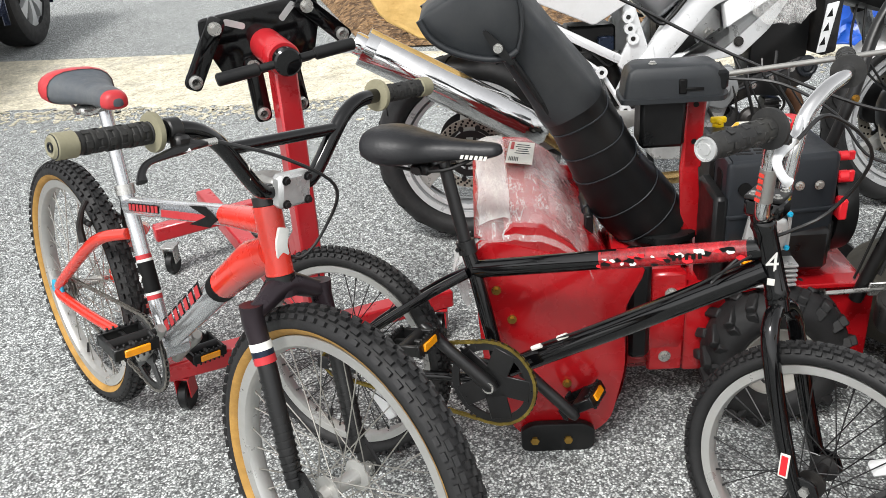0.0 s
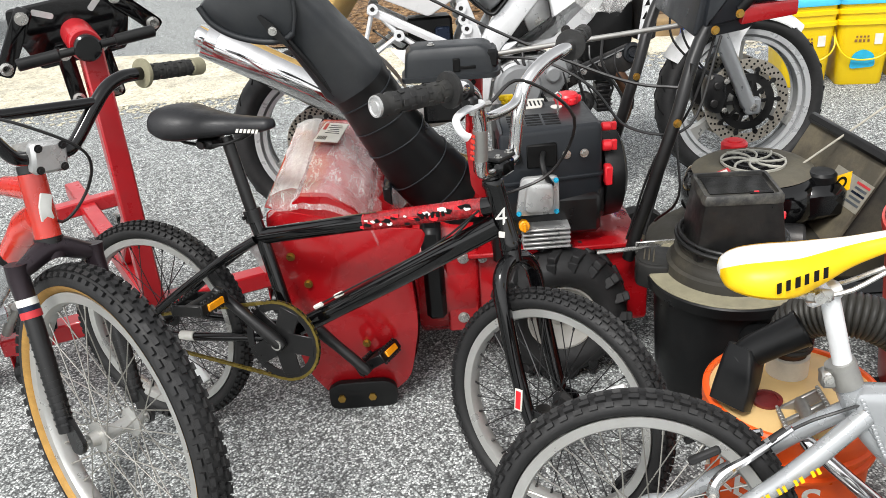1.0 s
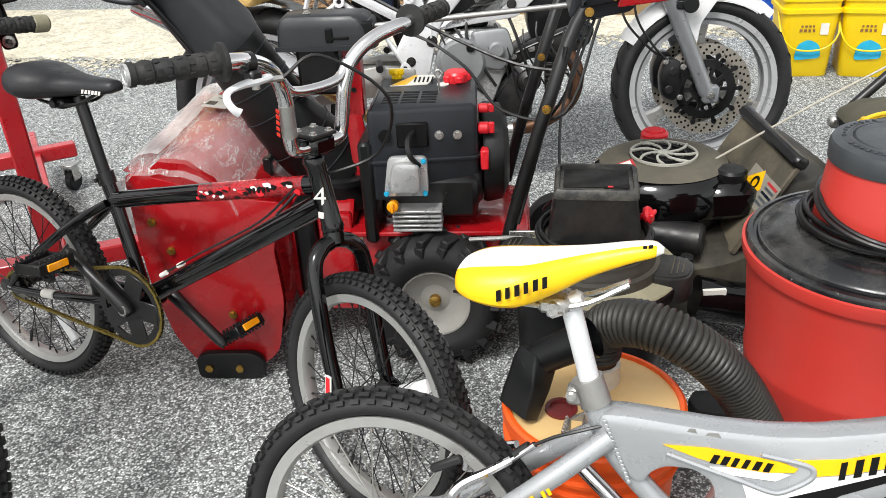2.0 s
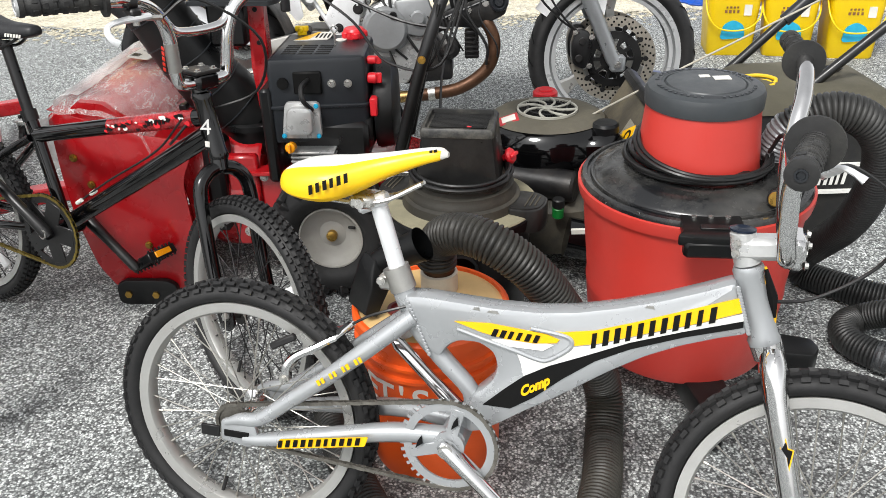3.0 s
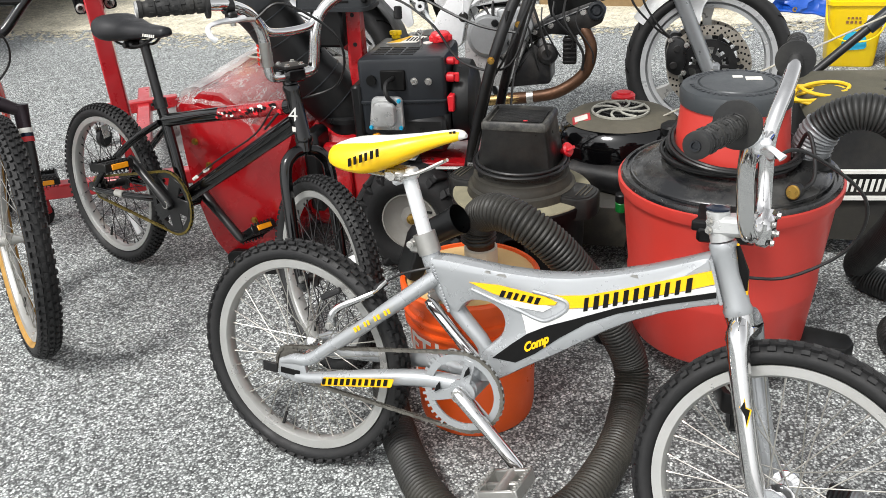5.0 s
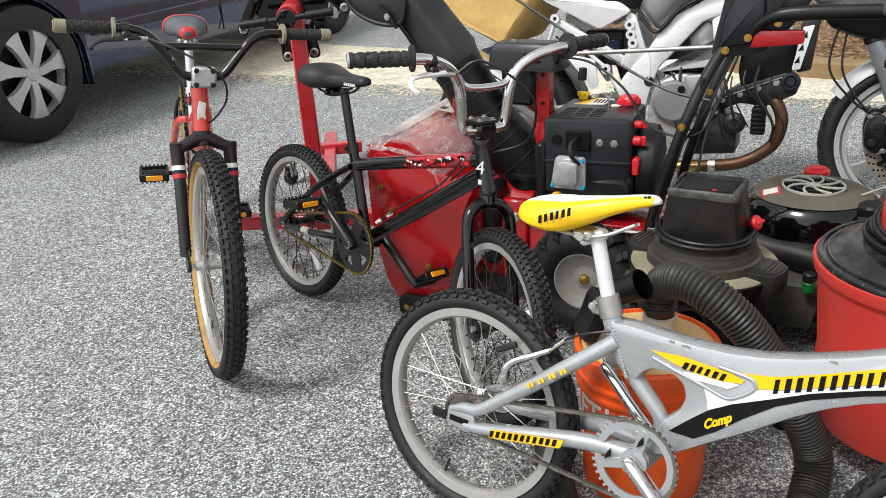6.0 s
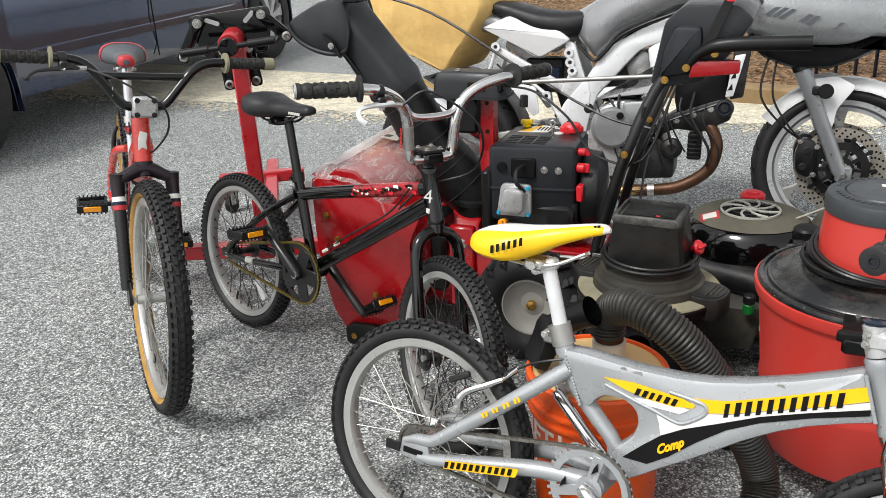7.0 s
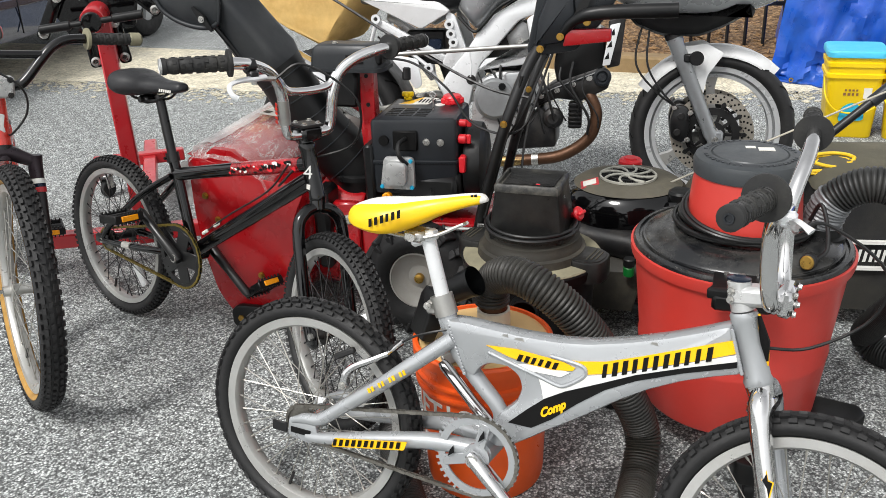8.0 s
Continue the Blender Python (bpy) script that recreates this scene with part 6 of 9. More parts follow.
# ---------------------------------------------------------------- engine stand
def engine_stand():
    s = thing("engine_stand", pose(-0.16, 2.03, 0), "red steel engine stand with black mounting plate", "engine stand")
    inv = s.matrix_world.inverted()

    def bar(a, b, w=0.05, h=0.05, name="beam", mat=RED_SAT, up=(0, 0, 1)):
        a, b = inv @ V(a), inv @ V(b)
        m = Matrix.Translation((a + b) / 2) @ rot(b - a, up)
        return part(name, B().box((0, 0, 0), (w, h, (b - a).length), 0.005, m), mat, s)
    bar((-0.185, 1.985, 0.10), (-0.163, 1.945, 0.87), 0.052, 0.052, "post", up=(0.8, 0.6, 0))
    bar((-0.535, 1.81, 0.125), (0.13, 2.19, 0.125), 0.055, 0.05, "front_beam")
    bar((-0.185, 2.0, 0.125), (-0.85, 2.86, 0.145), 0.055, 0.055, "long_beam")
    bar((-0.89, 2.53, 0.155), (-0.59, 2.76, 0.155), 0.05, 0.05, "cross_beam")
    bar((-0.20, 2.0, 0.40), (-0.38, 2.24, 0.15), 0.03, 0.05, "brace")
    for p in ((-0.505, 1.83), (0.10, 2.17), (-0.86, 2.555), (-0.62, 2.74)):
        q = inv @ V((p[0], p[1], 0))
        cs = joint("caster", s, at=Matrix.Translation(q))
        part("fork_bracket", B().box((0, 0, 0.098), (0.05, 0.05, 0.006), 0.001).box((-0.018, 0, 0.07), (0.004, 0.04, 0.06), 0.001).box((0.018, 0, 0.07), (0.004, 0.04, 0.06), 0.001), RED_SAT if p[1] < 2.2 else STEEL, cs)
        part("caster_wheel", B().cyl((-0.013, 0, 0.038), (0.013, 0, 0.038), 0.038, n=20, bev=0.004), BLACK_PLAST, cs)
    # head: plate with its arms, sleeve and turning handle
    u = V((0.83, 0.553, 0.087)).normalized()
    f = V((0.553, -0.83, -0.05))
    f = (f - u * f.dot(u)).normalized()
    pm = Matrix((u, f.cross(u), f)).transposed().to_4x4()
    pm = inv @ Matrix.Translation((-0.2085, 1.976, 0.944)) @ pm
    part("mount_plate", B().prism(round_poly([(-0.13, 0.022), (-0.137, -0.02), (-0.10, -0.125), (0.10, -0.125), (0.137, -0.02), (0.13, 0.022)], 0.012), -0.006, 0.004, pm, 0.001), BLACK_GLOSS, s, "black steel mounting plate")
    for x, tilt in ((-0.058, -26), (0.062, 40)):
        sm = pm @ Matrix.Translation((x, -0.004, 0)) @ Matrix.Rotation(radians(tilt), 4, "Z")
        part("plate_slot", B().prism(round_poly([(-0.024, -0.007), (0.024, -0.007), (0.024, 0.007), (-0.024, 0.007)], 0.0068), 0.004, 0.0055, sm), CAST, s)
    for (x0, y0), (x1, y1) in (((-0.104, 0.0), (-0.172, -0.10)), ((0.104, 0.0), (0.173, -0.08)), ((-0.042, -0.10), (-0.045, -0.21)), ((0.042, -0.10), (0.045, -0.21))):
        L = math.hypot(x1 - x0, y1 - y0)
        am = pm @ Matrix.Translation((x0, y0, 0.011)) @ Matrix.Rotation(math.atan2(y1 - y0, x1 - x0), 4, "Z")
        ar = joint("mount_arm", s, at=am)
        part("arm", B().prism(round_poly([(-0.024, -0.019), (L + 0.02, -0.019), (L + 0.02, 0.019), (-0.024, 0.019)], 0.014), -0.006, 0.006, None, 0.001), BLACK_GLOSS, ar)
        part("arm_bolt", B().bolt((0, 0, 0.005), (0, 0, 1), 0.0105, 0.022), STEEL, ar)
        part("sleeve", B().lathe([(0.006, -0.03), (0.014, -0.03), (0.015, 0.012), (0.009, 0.014), (0.006, 0.006)], Matrix.Translation((L, 0, 0)), 18), STEEL, ar)
    m = pm @ Matrix.Translation((0, -0.064, 0))
    part("head_tube", B().lathe([(0.024, 0.004), (0.036, 0.004), (0.036, 0.135), (0.034, 0.139), (0.026, 0.139)], m, 28), RED_SAT, s, "red steel sleeve")
    part("shaft_end", B().lathe([(0.027, 0.10), (0.027, 0.15), (0.030, 0.152), (0.030, 0.166), (0.026, 0.17), (0.001, 0.172)], m, 24), BLACK_GLOSS, s)
    c = m @ V((0, 0, 0.158))
    e = m.to_3x3() @ V((1, 0, 0))
    part("turn_handle", B().cyl(c - e * 0.14, c + e * 0.14, 0.009, n=12).cyl(c - e * 0.15, c - e * 0.06, 0.0135, n=14, bev=0.003).cyl(c + e * 0.06, c + e * 0.15, 0.0135, n=14, bev=0.003), BLACK_PLAST, s)


engine_stand()

# ---------------------------------------------------------------- snow blower
def snow_blower():
    s = thing("snow_blower", pose(0.287, 1.709, 0, 0, 0, 6.2) @ Matrix.Diagonal((1, 1, 1.03, 1)), "red snow blower with black chute, engine and knobbly tyres", "snow blower")
    W = 0.55
    side = round_poly([(-0.02, 0.52), (-0.022, 0.35), (-0.015, 0.24), (0.015, 0.10), (0.065, 0.025), (0.19, 0.008), (0.262, 0.06), (0.292, 0.20), (0.285, 0.34), (0.335, 0.44), (0.20, 0.455), (0.09, 0.49)], 0.03, 3)
    for y in (0.0, W):
        part("side_plate", B().prism(side, -y - 0.003, -y + 0.003, XZ, 0.001), RED_PAINT, s)
    # curved back sheet of the auger housing
    shell = curve([(-0.02, 0, 0.52), (0.09, 0, 0.49), (0.20, 0, 0.455), (0.28, 0, 0.37), (0.295, 0, 0.20), (0.255, 0, 0.07), (0.17, 0, 0.012), (0.07, 0, 0.02)], 4)
    part("auger_shell", B().sheet([[p + V((0, y, 0)) for y in (0, W / 2, W)] for p in shell] ).sheet([[p * 0.985 + V((0, y, 0.006)) for y in (0.001, W / 2, W - 0.001)] for p in shell]), RED_PAINT, s)
    # folded front hood above the opening, under its wrap
    hood = [[V((x, y, z)) for y in (0.0, 0.14, 0.28, 0.42, W)] for x, z in ((0.042, 0.525), (0.06, 0.538), (0.12, 0.532), (0.175, 0.495), (0.205, 0.455))]
    part("hood", B().sheet(hood), RED_PAINT, s)
    for y, k in ((0.0, 0), (W, -1)):
        part("hood_flange", B().sheet([[r[k] for r in hood], [V((x, y, z)) for x, z in ((0.03, 0.46), (0.06, 0.45), (0.12, 0.44), (0.175, 0.43), (0.215, 0.43))]]), RED_PAINT, s)
    part("auger_shaft", B().cyl((0.12, 0.0, 0.19), (0.12, W, 0.19), 0.016, n=14), DARK_MET, s)
    fl = B()
    for k in range(2):
        rows = []
        for i in range(25):
            a = i / 24 * math.pi * 3 * (1 if k else -1)
            y = 0.03 + (W - 0.06) * (0.5 * k + 0.5 * i / 24)
            d = V((math.cos(a), 0, math.sin(a)))
            rows.append([V((0.12, y, 0.19)) + d * 0.10, V((0.12, y, 0.19)) + d * 0.135])
        fl.sheet(rows)
    part("auger_flight", fl, RED_PAINT, s)
    rnd = random.Random(9)
    rows = []
    for i in range(13):
        t = i / 12
        x, z = -0.012 + 0.232 * t, 0.544 - 0.085 * t ** 4 + (0.0 if 0 < i < 12 else -0.015)
        rows.append([V((x + rnd.uniform(-0.006, 0.006), -0.012 + (W + 0.024) * j / 14, z + rnd.uniform(-0.003, 0.003) - (0.03 if j in (0, 14) else 0))) for j in range(15)])
    part("plastic_wrap", B().sheet(rows), WRAP, s, "crumpled clear plastic wrap over the hood")
    tail = []
    for i in range(7):
        t = i / 6
        tail.append([V((-0.03 + rnd.uniform(-0.006, 0.006) - 0.035 * math.sin(t * 3), -0.012 + 0.085 * j / 8, 0.50 - 0.13 * t + rnd.uniform(-0.006, 0.006))) for j in range(9)])
    part("plastic_wrap", B().sheet(tail), WRAP_THICK, s, "milky loose corner of the wrap")
    fold = [[V((x + rnd.uniform(-0.003, 0.003), 0.02 + (W - 0.04) * j / 10, z + rnd.uniform(-0.003, 0.003))) for j in range(11)] for x, z in ((-0.016, 0.50), (-0.010, 0.535), (0.014, 0.5475), (0.045, 0.5495), (0.056, 0.546))]
    part("wrap_fold", B().sheet(fold), WRAP_THICK, s, "milky folded edge of the wrap")
    lb = Matrix.Translation((0.097, 0.385, 0.5525)) @ Matrix.Rotation(0.1, 4, "Y") @ Matrix.Rotation(-0.12, 4, "Z")
    part("warning_label", B().box((0, 0, 0), (0.062, 0.145, 0.003), 0, lb), PAPER, s, "white paper label")
    b = B()
    for i in range(6):
        b.box((-0.024 + 0.004 * i, -0.05, 0.002), (0.002, 0.025, 0.001), 0, lb)
    for i in range(5):
        b.box((0.004, -0.01 + 0.015 * i, 0.002), (0.036 - 0.006 * (i % 3), 0.003, 0.001), 0, lb)
    tagged(part("label_bars", b, GREY_PLAST, s), kind="stuff")
    part("label_flash", B().box((-0.022, 0.04, 0.002), (0.008, 0.05, 0.001), 0, lb), RED_VIN, s)
    for x, z in ((0.165, 0.165), (0.02, 0.40), (0.05, 0.33)):
        part("plate_bolt", B().bolt((x, -0.004, z), (0, -1, 0), 0.007, 0.008), BRASS, s)
    sk = joint("skid_shoe", s)
    part("shoe", B().prism(round_poly([(0.06, 0.004), (0.085, -0.004), (0.20, -0.004), (0.225, 0.01), (0.225, 0.055), (0.20, 0.07), (0.085, 0.07), (0.06, 0.055)], 0.012), 0.004, 0.024, XZ, 0.004), BLACK_PLAST, sk, "black plastic skid shoe")
    for x in (0.09, 0.165):
        part("shoe_bolt", B().bolt((x, -0.02, 0.03), (0, -1, 0), 0.010, 0.009), BRASS, sk)
    # impeller housing and chute
    part("impeller_housing", B().lathe([(0.001, 0), (0.165, 0), (0.17, 0.01), (0.17, 0.14), (0.165, 0.15), (0.001, 0.15)], Matrix.Translation((0.29, 0.27, 0.22)) @ rot((1, 0, 0)), 40), RED_PAINT, s)
    part("chute_collar", B().lathe([(0.075, 0.33), (0.08, 0.36), (0.078, 0.395), (0.092, 0.398), (0.092, 0.412), (0.084, 0.416)], Matrix.Translation((0.405, 0.26, 0)), 36), BLACK_PLAST, s)
    path = curve([(0.402, 0.26, 0.405), (0.335, 0.24, 0.485), (0.283, 0.22, 0.565), (0.198, 0.19, 0.727), (0.108, 0.175, 0.86), (0.035, 0.165, 0.97)], 6)
    ds = [(path[min(i + 1, len(path) - 1)] - path[max(i - 1, 0)]).normalized() for i in range(len(path))]
    rings = []
    n = len(path)
    for i, (p, d) in enumerate(zip(path, ds)):
        t = i / (n - 1)
        e = V((0.17, 0.98, 0)).normalized()
        e = (e - d * e.dot(d)).normalized()
        f = d.cross(e)
        wx, wy = 0.078 - 0.012 * t, 0.045 + 0.05 * min(1, 1.15 * (1 - t)) * (0.75 + 0.25 * min(1, t / 0.2))
        sq = (0.95 - 0.35 * t) if t < 0.61 else 0.42
        rib = 0.965 if t < 0.6 else (1.03 if t < 0.64 else 1.0)
        ring = []
        for k in range(24):
            a = 2 * math.pi * k / 24
            c, q = math.cos(a), math.sin(a)
            ring.append(p + rib * (e * wx * math.copysign(abs(c) ** sq, c) + f * wy * math.copysign(abs(q) ** sq, q)))
        rings.append(ring)
    ch = joint("chute", s)
    cutat = min(range(n), key=lambda k: abs(path[k].z - 0.722))
    part("chute_base", B().rings(rings[:cutat + 1]), BLACK_PLAST, ch, "black ribbed lower chute")
    part("chute_body", B().rings(rings[cutat:]), CHUTE, ch, "charcoal plastic discharge chute")
    for i in [min(range(n), key=lambda k: abs(path[k].z - zr)) for zr in (0.705, 0.645, 0.577, 0.51, 0.445)]:
        d = ds[i]
        part("chute_rib", B().tube([(sum(rings[i], V()) / 24) + (q - sum(rings[i], V()) / 24) * 1.015 for q in rings[i]], 0.0017, 6, closed=True), GREY_PLAST, ch)
    # deflector cap
    arc = [(-0.102, 0.928), (-0.085, 0.897), (-0.055, 0.873), (-0.015, 0.856), (0.03, 0.847), (0.065, 0.849), (0.085, 0.861)]
    seam = [(0.085, 0.861), (0.094, 0.90), (0.092, 0.945), (0.080, 0.985)]
    part("deflector", B().prism(arc + seam[1:] + [(0.05, 0.996), (0.0, 0.985), (-0.05, 0.962), (-0.088, 0.942)], -0.255, -0.09, XZ, 0.012), CHUTE, ch, "charcoal deflector cap")
    for y in (0.091, 0.254):
        part("deflector_rim", B().tube(curve([(x, y, z) for x, z in arc], 3), 0.0065, 10), CHUTE, ch)
        part("deflector_seam", B().tube(curve([(x, y, z) for x, z in seam], 3), 0.004, 8), CHUTE, ch)
    part("finger_tab", B().box((0.108, 0.12, 0.992), (0.05, 0.06, 0.016), 0.005), BLACK_PLAST, ch)
    for k in range(4):
        part("tab_ridge", B().box((0.093 + 0.01 * k, 0.12, 1.0), (0.004, 0.052, 0.004), 0.001), BLACK_PLAST, ch)
    part("hinge_strut", B().tube([(0.065, 0.10, 0.852), (0.105, 0.115, 0.79), (0.15, 0.13, 0.715)], 0.007, 8), BLACK_PLAST, ch)
    part("wing_bolt", B().cyl((0.046, 0.092, 0.872), (0.046, 0.07, 0.872), 0.009, n=12).prism(round_poly([(-0.008, -0.006), (0.024, -0.034), (0.030, -0.030), (0.008, 0.008), (-0.022, 0.034), (-0.028, 0.030)], 0.003), 0.0, 0.007, Matrix.Translation((0.046, 0.08, 0.872)) @ XZ), BLACK_PLAST, ch)
    part("bolt_nut", B().bolt((0.046, 0.071, 0.872), (0, -1, 0), 0.0065, 0.006), STEEL, ch)
    part("chute_crank", B().tube([(0.238, 0.20, 0.455), (0.25, 0.56, 0.46)], 0.010, 12).cyl((0.2395, 0.25, 0.4555), (0.242, 0.33, 0.4565), 0.014, n=14, bev=0.003).cyl((0.2445, 0.41, 0.458), (0.2475, 0.49, 0.459), 0.014, n=14, bev=0.003), GREY_PLAST, s, "grey chute crank rod")
    part("crank_bracket", B().box((0.237, 0.205, 0.435), (0.02, 0.02, 0.06), 0.003), BLACK_PLAST, s)
    part("crank_bracket", B().box((0.25, 0.55, 0.43), (0.02, 0.02, 0.07), 0.003), BLACK_PLAST, s)
    # remote box over the chute gears
    rb = joint("gear_box", s)
    gm = Matrix.Translation((0.41, 0.225, 0.716)) @ Matrix.Rotation(-0.05, 4, "Z")
    gp = round_poly([(-0.105, -0.055), (0.10, -0.05), (0.115, -0.02), (0.11, 0.05), (-0.09, 0.055), (-0.11, 0.02)], 0.012)
    gr = [[gm @ V((x * kx - sx, y * ky, z)) for x, y in gp] for z, kx, ky, sx in ((0.0, 1.02, 1.06, 0), (0.010, 1.02, 1.06, 0), (0.011, 0.97, 0.97, 0), (0.045, 0.93, 0.93, 0.0), (0.062, 0.87, 0.88, 0.002), (0.069, 0.78, 0.76, 0.003))]
    part("gear_cover", B().rings(gr), CHUTE, rb, "charcoal gear cover")
    part("cover_slot", B().box((0.425, 0.1765, 0.748), (0.016, 0.012, 0.030), 0.002).box((0.448, 0.1765, 0.742), (0.04, 0.012, 0.006), 0.001), INK, rb)
    for z in (0.70, 0.62):
        part("bracket_hole", B().cyl((0.462, 0.2055, z), (0.462, 0.2035, z), 0.006, n=12), INK, s)
    part("cover_step", B().box((0.48, 0.215, 0.755), (0.08, 0.075, 0.04), 0.006), BLACK_PLAST, rb)
    part("cover_screw", B().bolt((0.37, 0.22, 0.786), (0, 0, 1), 0.006, 0.005), STEEL, rb)
    part("red_bracket", B().prism([(0.445, 0.40), (0.49, 0.40), (0.475, 0.56), (0.485, 0.72), (0.445, 0.72), (0.435, 0.56)], -0.215, -0.205, XZ, 0.001).box((0.462, 0.225, 0.64), (0.04, 0.04, 0.16), 0.003), RED_PAINT, s)
    part("gear_post", B().box((0.39, 0.225, 0.67), (0.095, 0.08, 0.11), 0.008), BLACK_PLAST, s)
    # engine
    en = joint("engine", s)
    part("shroud", B().prism(round_poly([(0.505, 0.085), (0.745, 0.115), (0.735, 0.315), (0.505, 0.335)], 0.014), 0.40, 0.61, None, 0.012), GREY_PLAST, en, "black plastic engine cover")
    part("shroud_lip", B().prism(round_poly([(0.502, 0.081), (0.749, 0.111), (0.739, 0.319), (0.502, 0.34)], 0.016), 0.488, 0.497, None, 0.002), GREY_PLAST, en)
    for r in range(3):
        for i in range(5):
            part("cooling_slot", B().box((0.551 + 0.042 * r, 0.138 + 0.018 * i, 0.6095), (0.036, 0.0095, 0.003), 0.001), INK, en)
    for a in range(5):
        part("cap_lobe", B().cyl((0.69 + 0.024 * math.cos(a * 1.257), 0.29 + 0.024 * math.sin(a * 1.257), 0.611), (0.69 + 0.024 * math.cos(a * 1.257), 0.29 + 0.024 * math.sin(a * 1.257), 0.627), 0.011, n=12, bev=0.003), RED_KNOB, en)
    part("decal_plate", B().prism(round_poly([(0.535, 0.255), (0.625, 0.265), (0.64, 0.335), (0.59, 0.34)], 0.006), 0.610, 0.6118), PAPER, en)
    part("decal_flash", B().prism(round_poly([(0.54, 0.257), (0.575, 0.262), (0.595, 0.335), (0.588, 0.336)], 0.003), 0.6118, 0.6124), YELLOW_INK, en)
    part("decal_spot", B().cyl((0.66, 0.262, 0.610), (0.66, 0.262, 0.6118), 0.014, n=18), PAPER, en)
    b = B()
    for i in range(5):
        b.box((0.592 + 0.01 * i, 0.298, 0.6125), (0.004, 0.04, 0.0008), 0)
    part("decal_bars", b, INK, en)
    part("fuel_cap", B().lathe([(0.026, 0.605), (0.028, 0.61), (0.028, 0.628), (0.024, 0.633), (0.001, 0.634)], Matrix.Translation((0.69, 0.29, 0)), 24), RED_KNOB, en, "red fuel cap")
    part("choke_knob", B().cyl((0.545, 0.325, 0.60), (0.545, 0.325, 0.618), 0.013, n=12, bev=0.003).box((0.545, 0.325, 0.624), (0.036, 0.011, 0.014), 0.004).box((0.545, 0.325, 0.622), (0.011, 0.03, 0.012), 0.004), YELLOW_PL, en, "yellow choke knob")
    part("side_hole", B().cyl((0.543, 0.09, 0.553), (0.543, 0.083, 0.553), 0.014, n=18), INK, en)
    part("mid_recess", B().box((0.602, 0.097, 0.552), (0.07, 0.014, 0.055), 0.006, Matrix.Rotation(0.0, 4, "Z")), INK, en)
    for x in (0.66, 0.70):
        part("shroud_bolt", B().bolt((x, 0.104, 0.548), (0.1, -1, 0), 0.007, 0.008), STEEL, en)
    for yy, zz, hh in ((0.14, 0.545, 0.07), (0.20, 0.55, 0.06), (0.15, 0.445, 0.05)):
        part("side_vent", B().prism(round_poly([(-0.018, -hh / 2), (0.018, -hh / 2), (0.018, hh / 2), (-0.018, hh / 2)], 0.008), -0.002, 0.002, Matrix.Translation((0.505, yy, zz)) @ Matrix.Rotation(radians(90), 4, "Z") @ XZ), INK, en)
    part("lifting_eye", B().tube(curve([(0.655, 0.205, 0.609), (0.655, 0.205, 0.640), (0.648, 0.205, 0.652), (0.655, 0.205, 0.660), (0.664, 0.205, 0.652), (0.657, 0.205, 0.642)], 4), 0.0025, 6), STEEL, en)
    vc = joint("valve_cover", s, at=Matrix.Translation((-0.03, 0, 0.027)))
    part("cover_flange", B().prism(round_poly([(0.565, 0.40), (0.665, 0.40), (0.665, 0.49), (0.58, 0.49)], 0.014), -0.07, -0.055, XZ, 0.003), CAST, vc, "cast aluminium valve cover")
    part("cover_dome", B().prism(round_poly([(0.58, 0.415), (0.65, 0.415), (0.65, 0.485), (0.59, 0.485)], 0.02), -0.055, -0.03, XZ, 0.009), CAST, vc)
    for x, z in ((0.572, 0.408), (0.658, 0.408), (0.658, 0.482)):
        part("cover_bolt", B().bolt((x, 0.053, z), (0, -1, 0), 0.0042, 0.006), BLUE_INK, vc)
    part("spark_lead", B().tube(curve([(0.605, 0.09, 0.56), (0.597, 0.05, 0.555), (0.602, 0.032, 0.53), (0.618, 0.05, 0.50)], 5), 0.006, 8), CABLE, s)
    part("engine_block", B().box((0.63, 0.22, 0.40), (0.22, 0.24, 0.10), 0.012), BLACK_SATIN, s)
    for i in range(5):
        part("cooling_fin", B().box((0.605, 0.085, 0.345 + 0.011 * i), (0.11, 0.06, 0.005), 0.001), CAST, s)
    part("oil_cap", B().cyl((0.553, 0.07, 0.402), (0.553, 0.045, 0.406), 0.013, n=10, bev=0.003).box((0.553, 0.041, 0.406), (0.007, 0.010, 0.022), 0.002), AMBER, s, "amber oil cap")
    part("muffler_cover", B().box((0.705, 0.139, 0.42), (0.09, 0.05, 0.09), 0.02), BLACK_SATIN, s)
    part("recoil_housing", B().lathe([(0.001, 0), (0.11, 0), (0.115, 0.01), (0.11, 0.045), (0.08, 0.06), (0.001, 0.062)], Matrix.Translation((0.745, 0.23, 0.46)) @ rot((1, 0.1, 0)), 32), BLACK_PLAST, s)
    for y, z, r in ((0.14, 0.594, 0.010), (0.13, 0.553, 0.013), (0.12, 0.487, 0.0)):
        if r:
            part("red_knob", B().cyl((0.745, y, z), (0.768, y, z), r, n=10, bev=0.003).box((0.773, y, z), (0.014, 0.008, r * 1.9), 0.002), RED_KNOB, s, "red plastic control knob")
        else:
            part("red_switch", B().box((0.758, y, z), (0.018, 0.03, 0.045), 0.003), RED_KNOB, s)
    part("black_side_panel", B().box((0.495, 0.15, 0.42), (0.03, 0.14, 0.24), 0.02), BLACK_PLAST, s)
    # tractor body
    part("tractor_frame", B().prism(round_poly([(0.44, 0.10), (0.86, 0.10), (0.86, 0.29), (0.80, 0.31), (0.44, 0.31)], 0.015), -0.40, -0.12, XZ, 0.006), RED_PAINT, s, "red steel tractor frame")
    part("belt_cover", B().box((0.335, 0.13, 0.28), (0.05, 0.10, 0.24), 0.012), BLACK_PLAST, s)
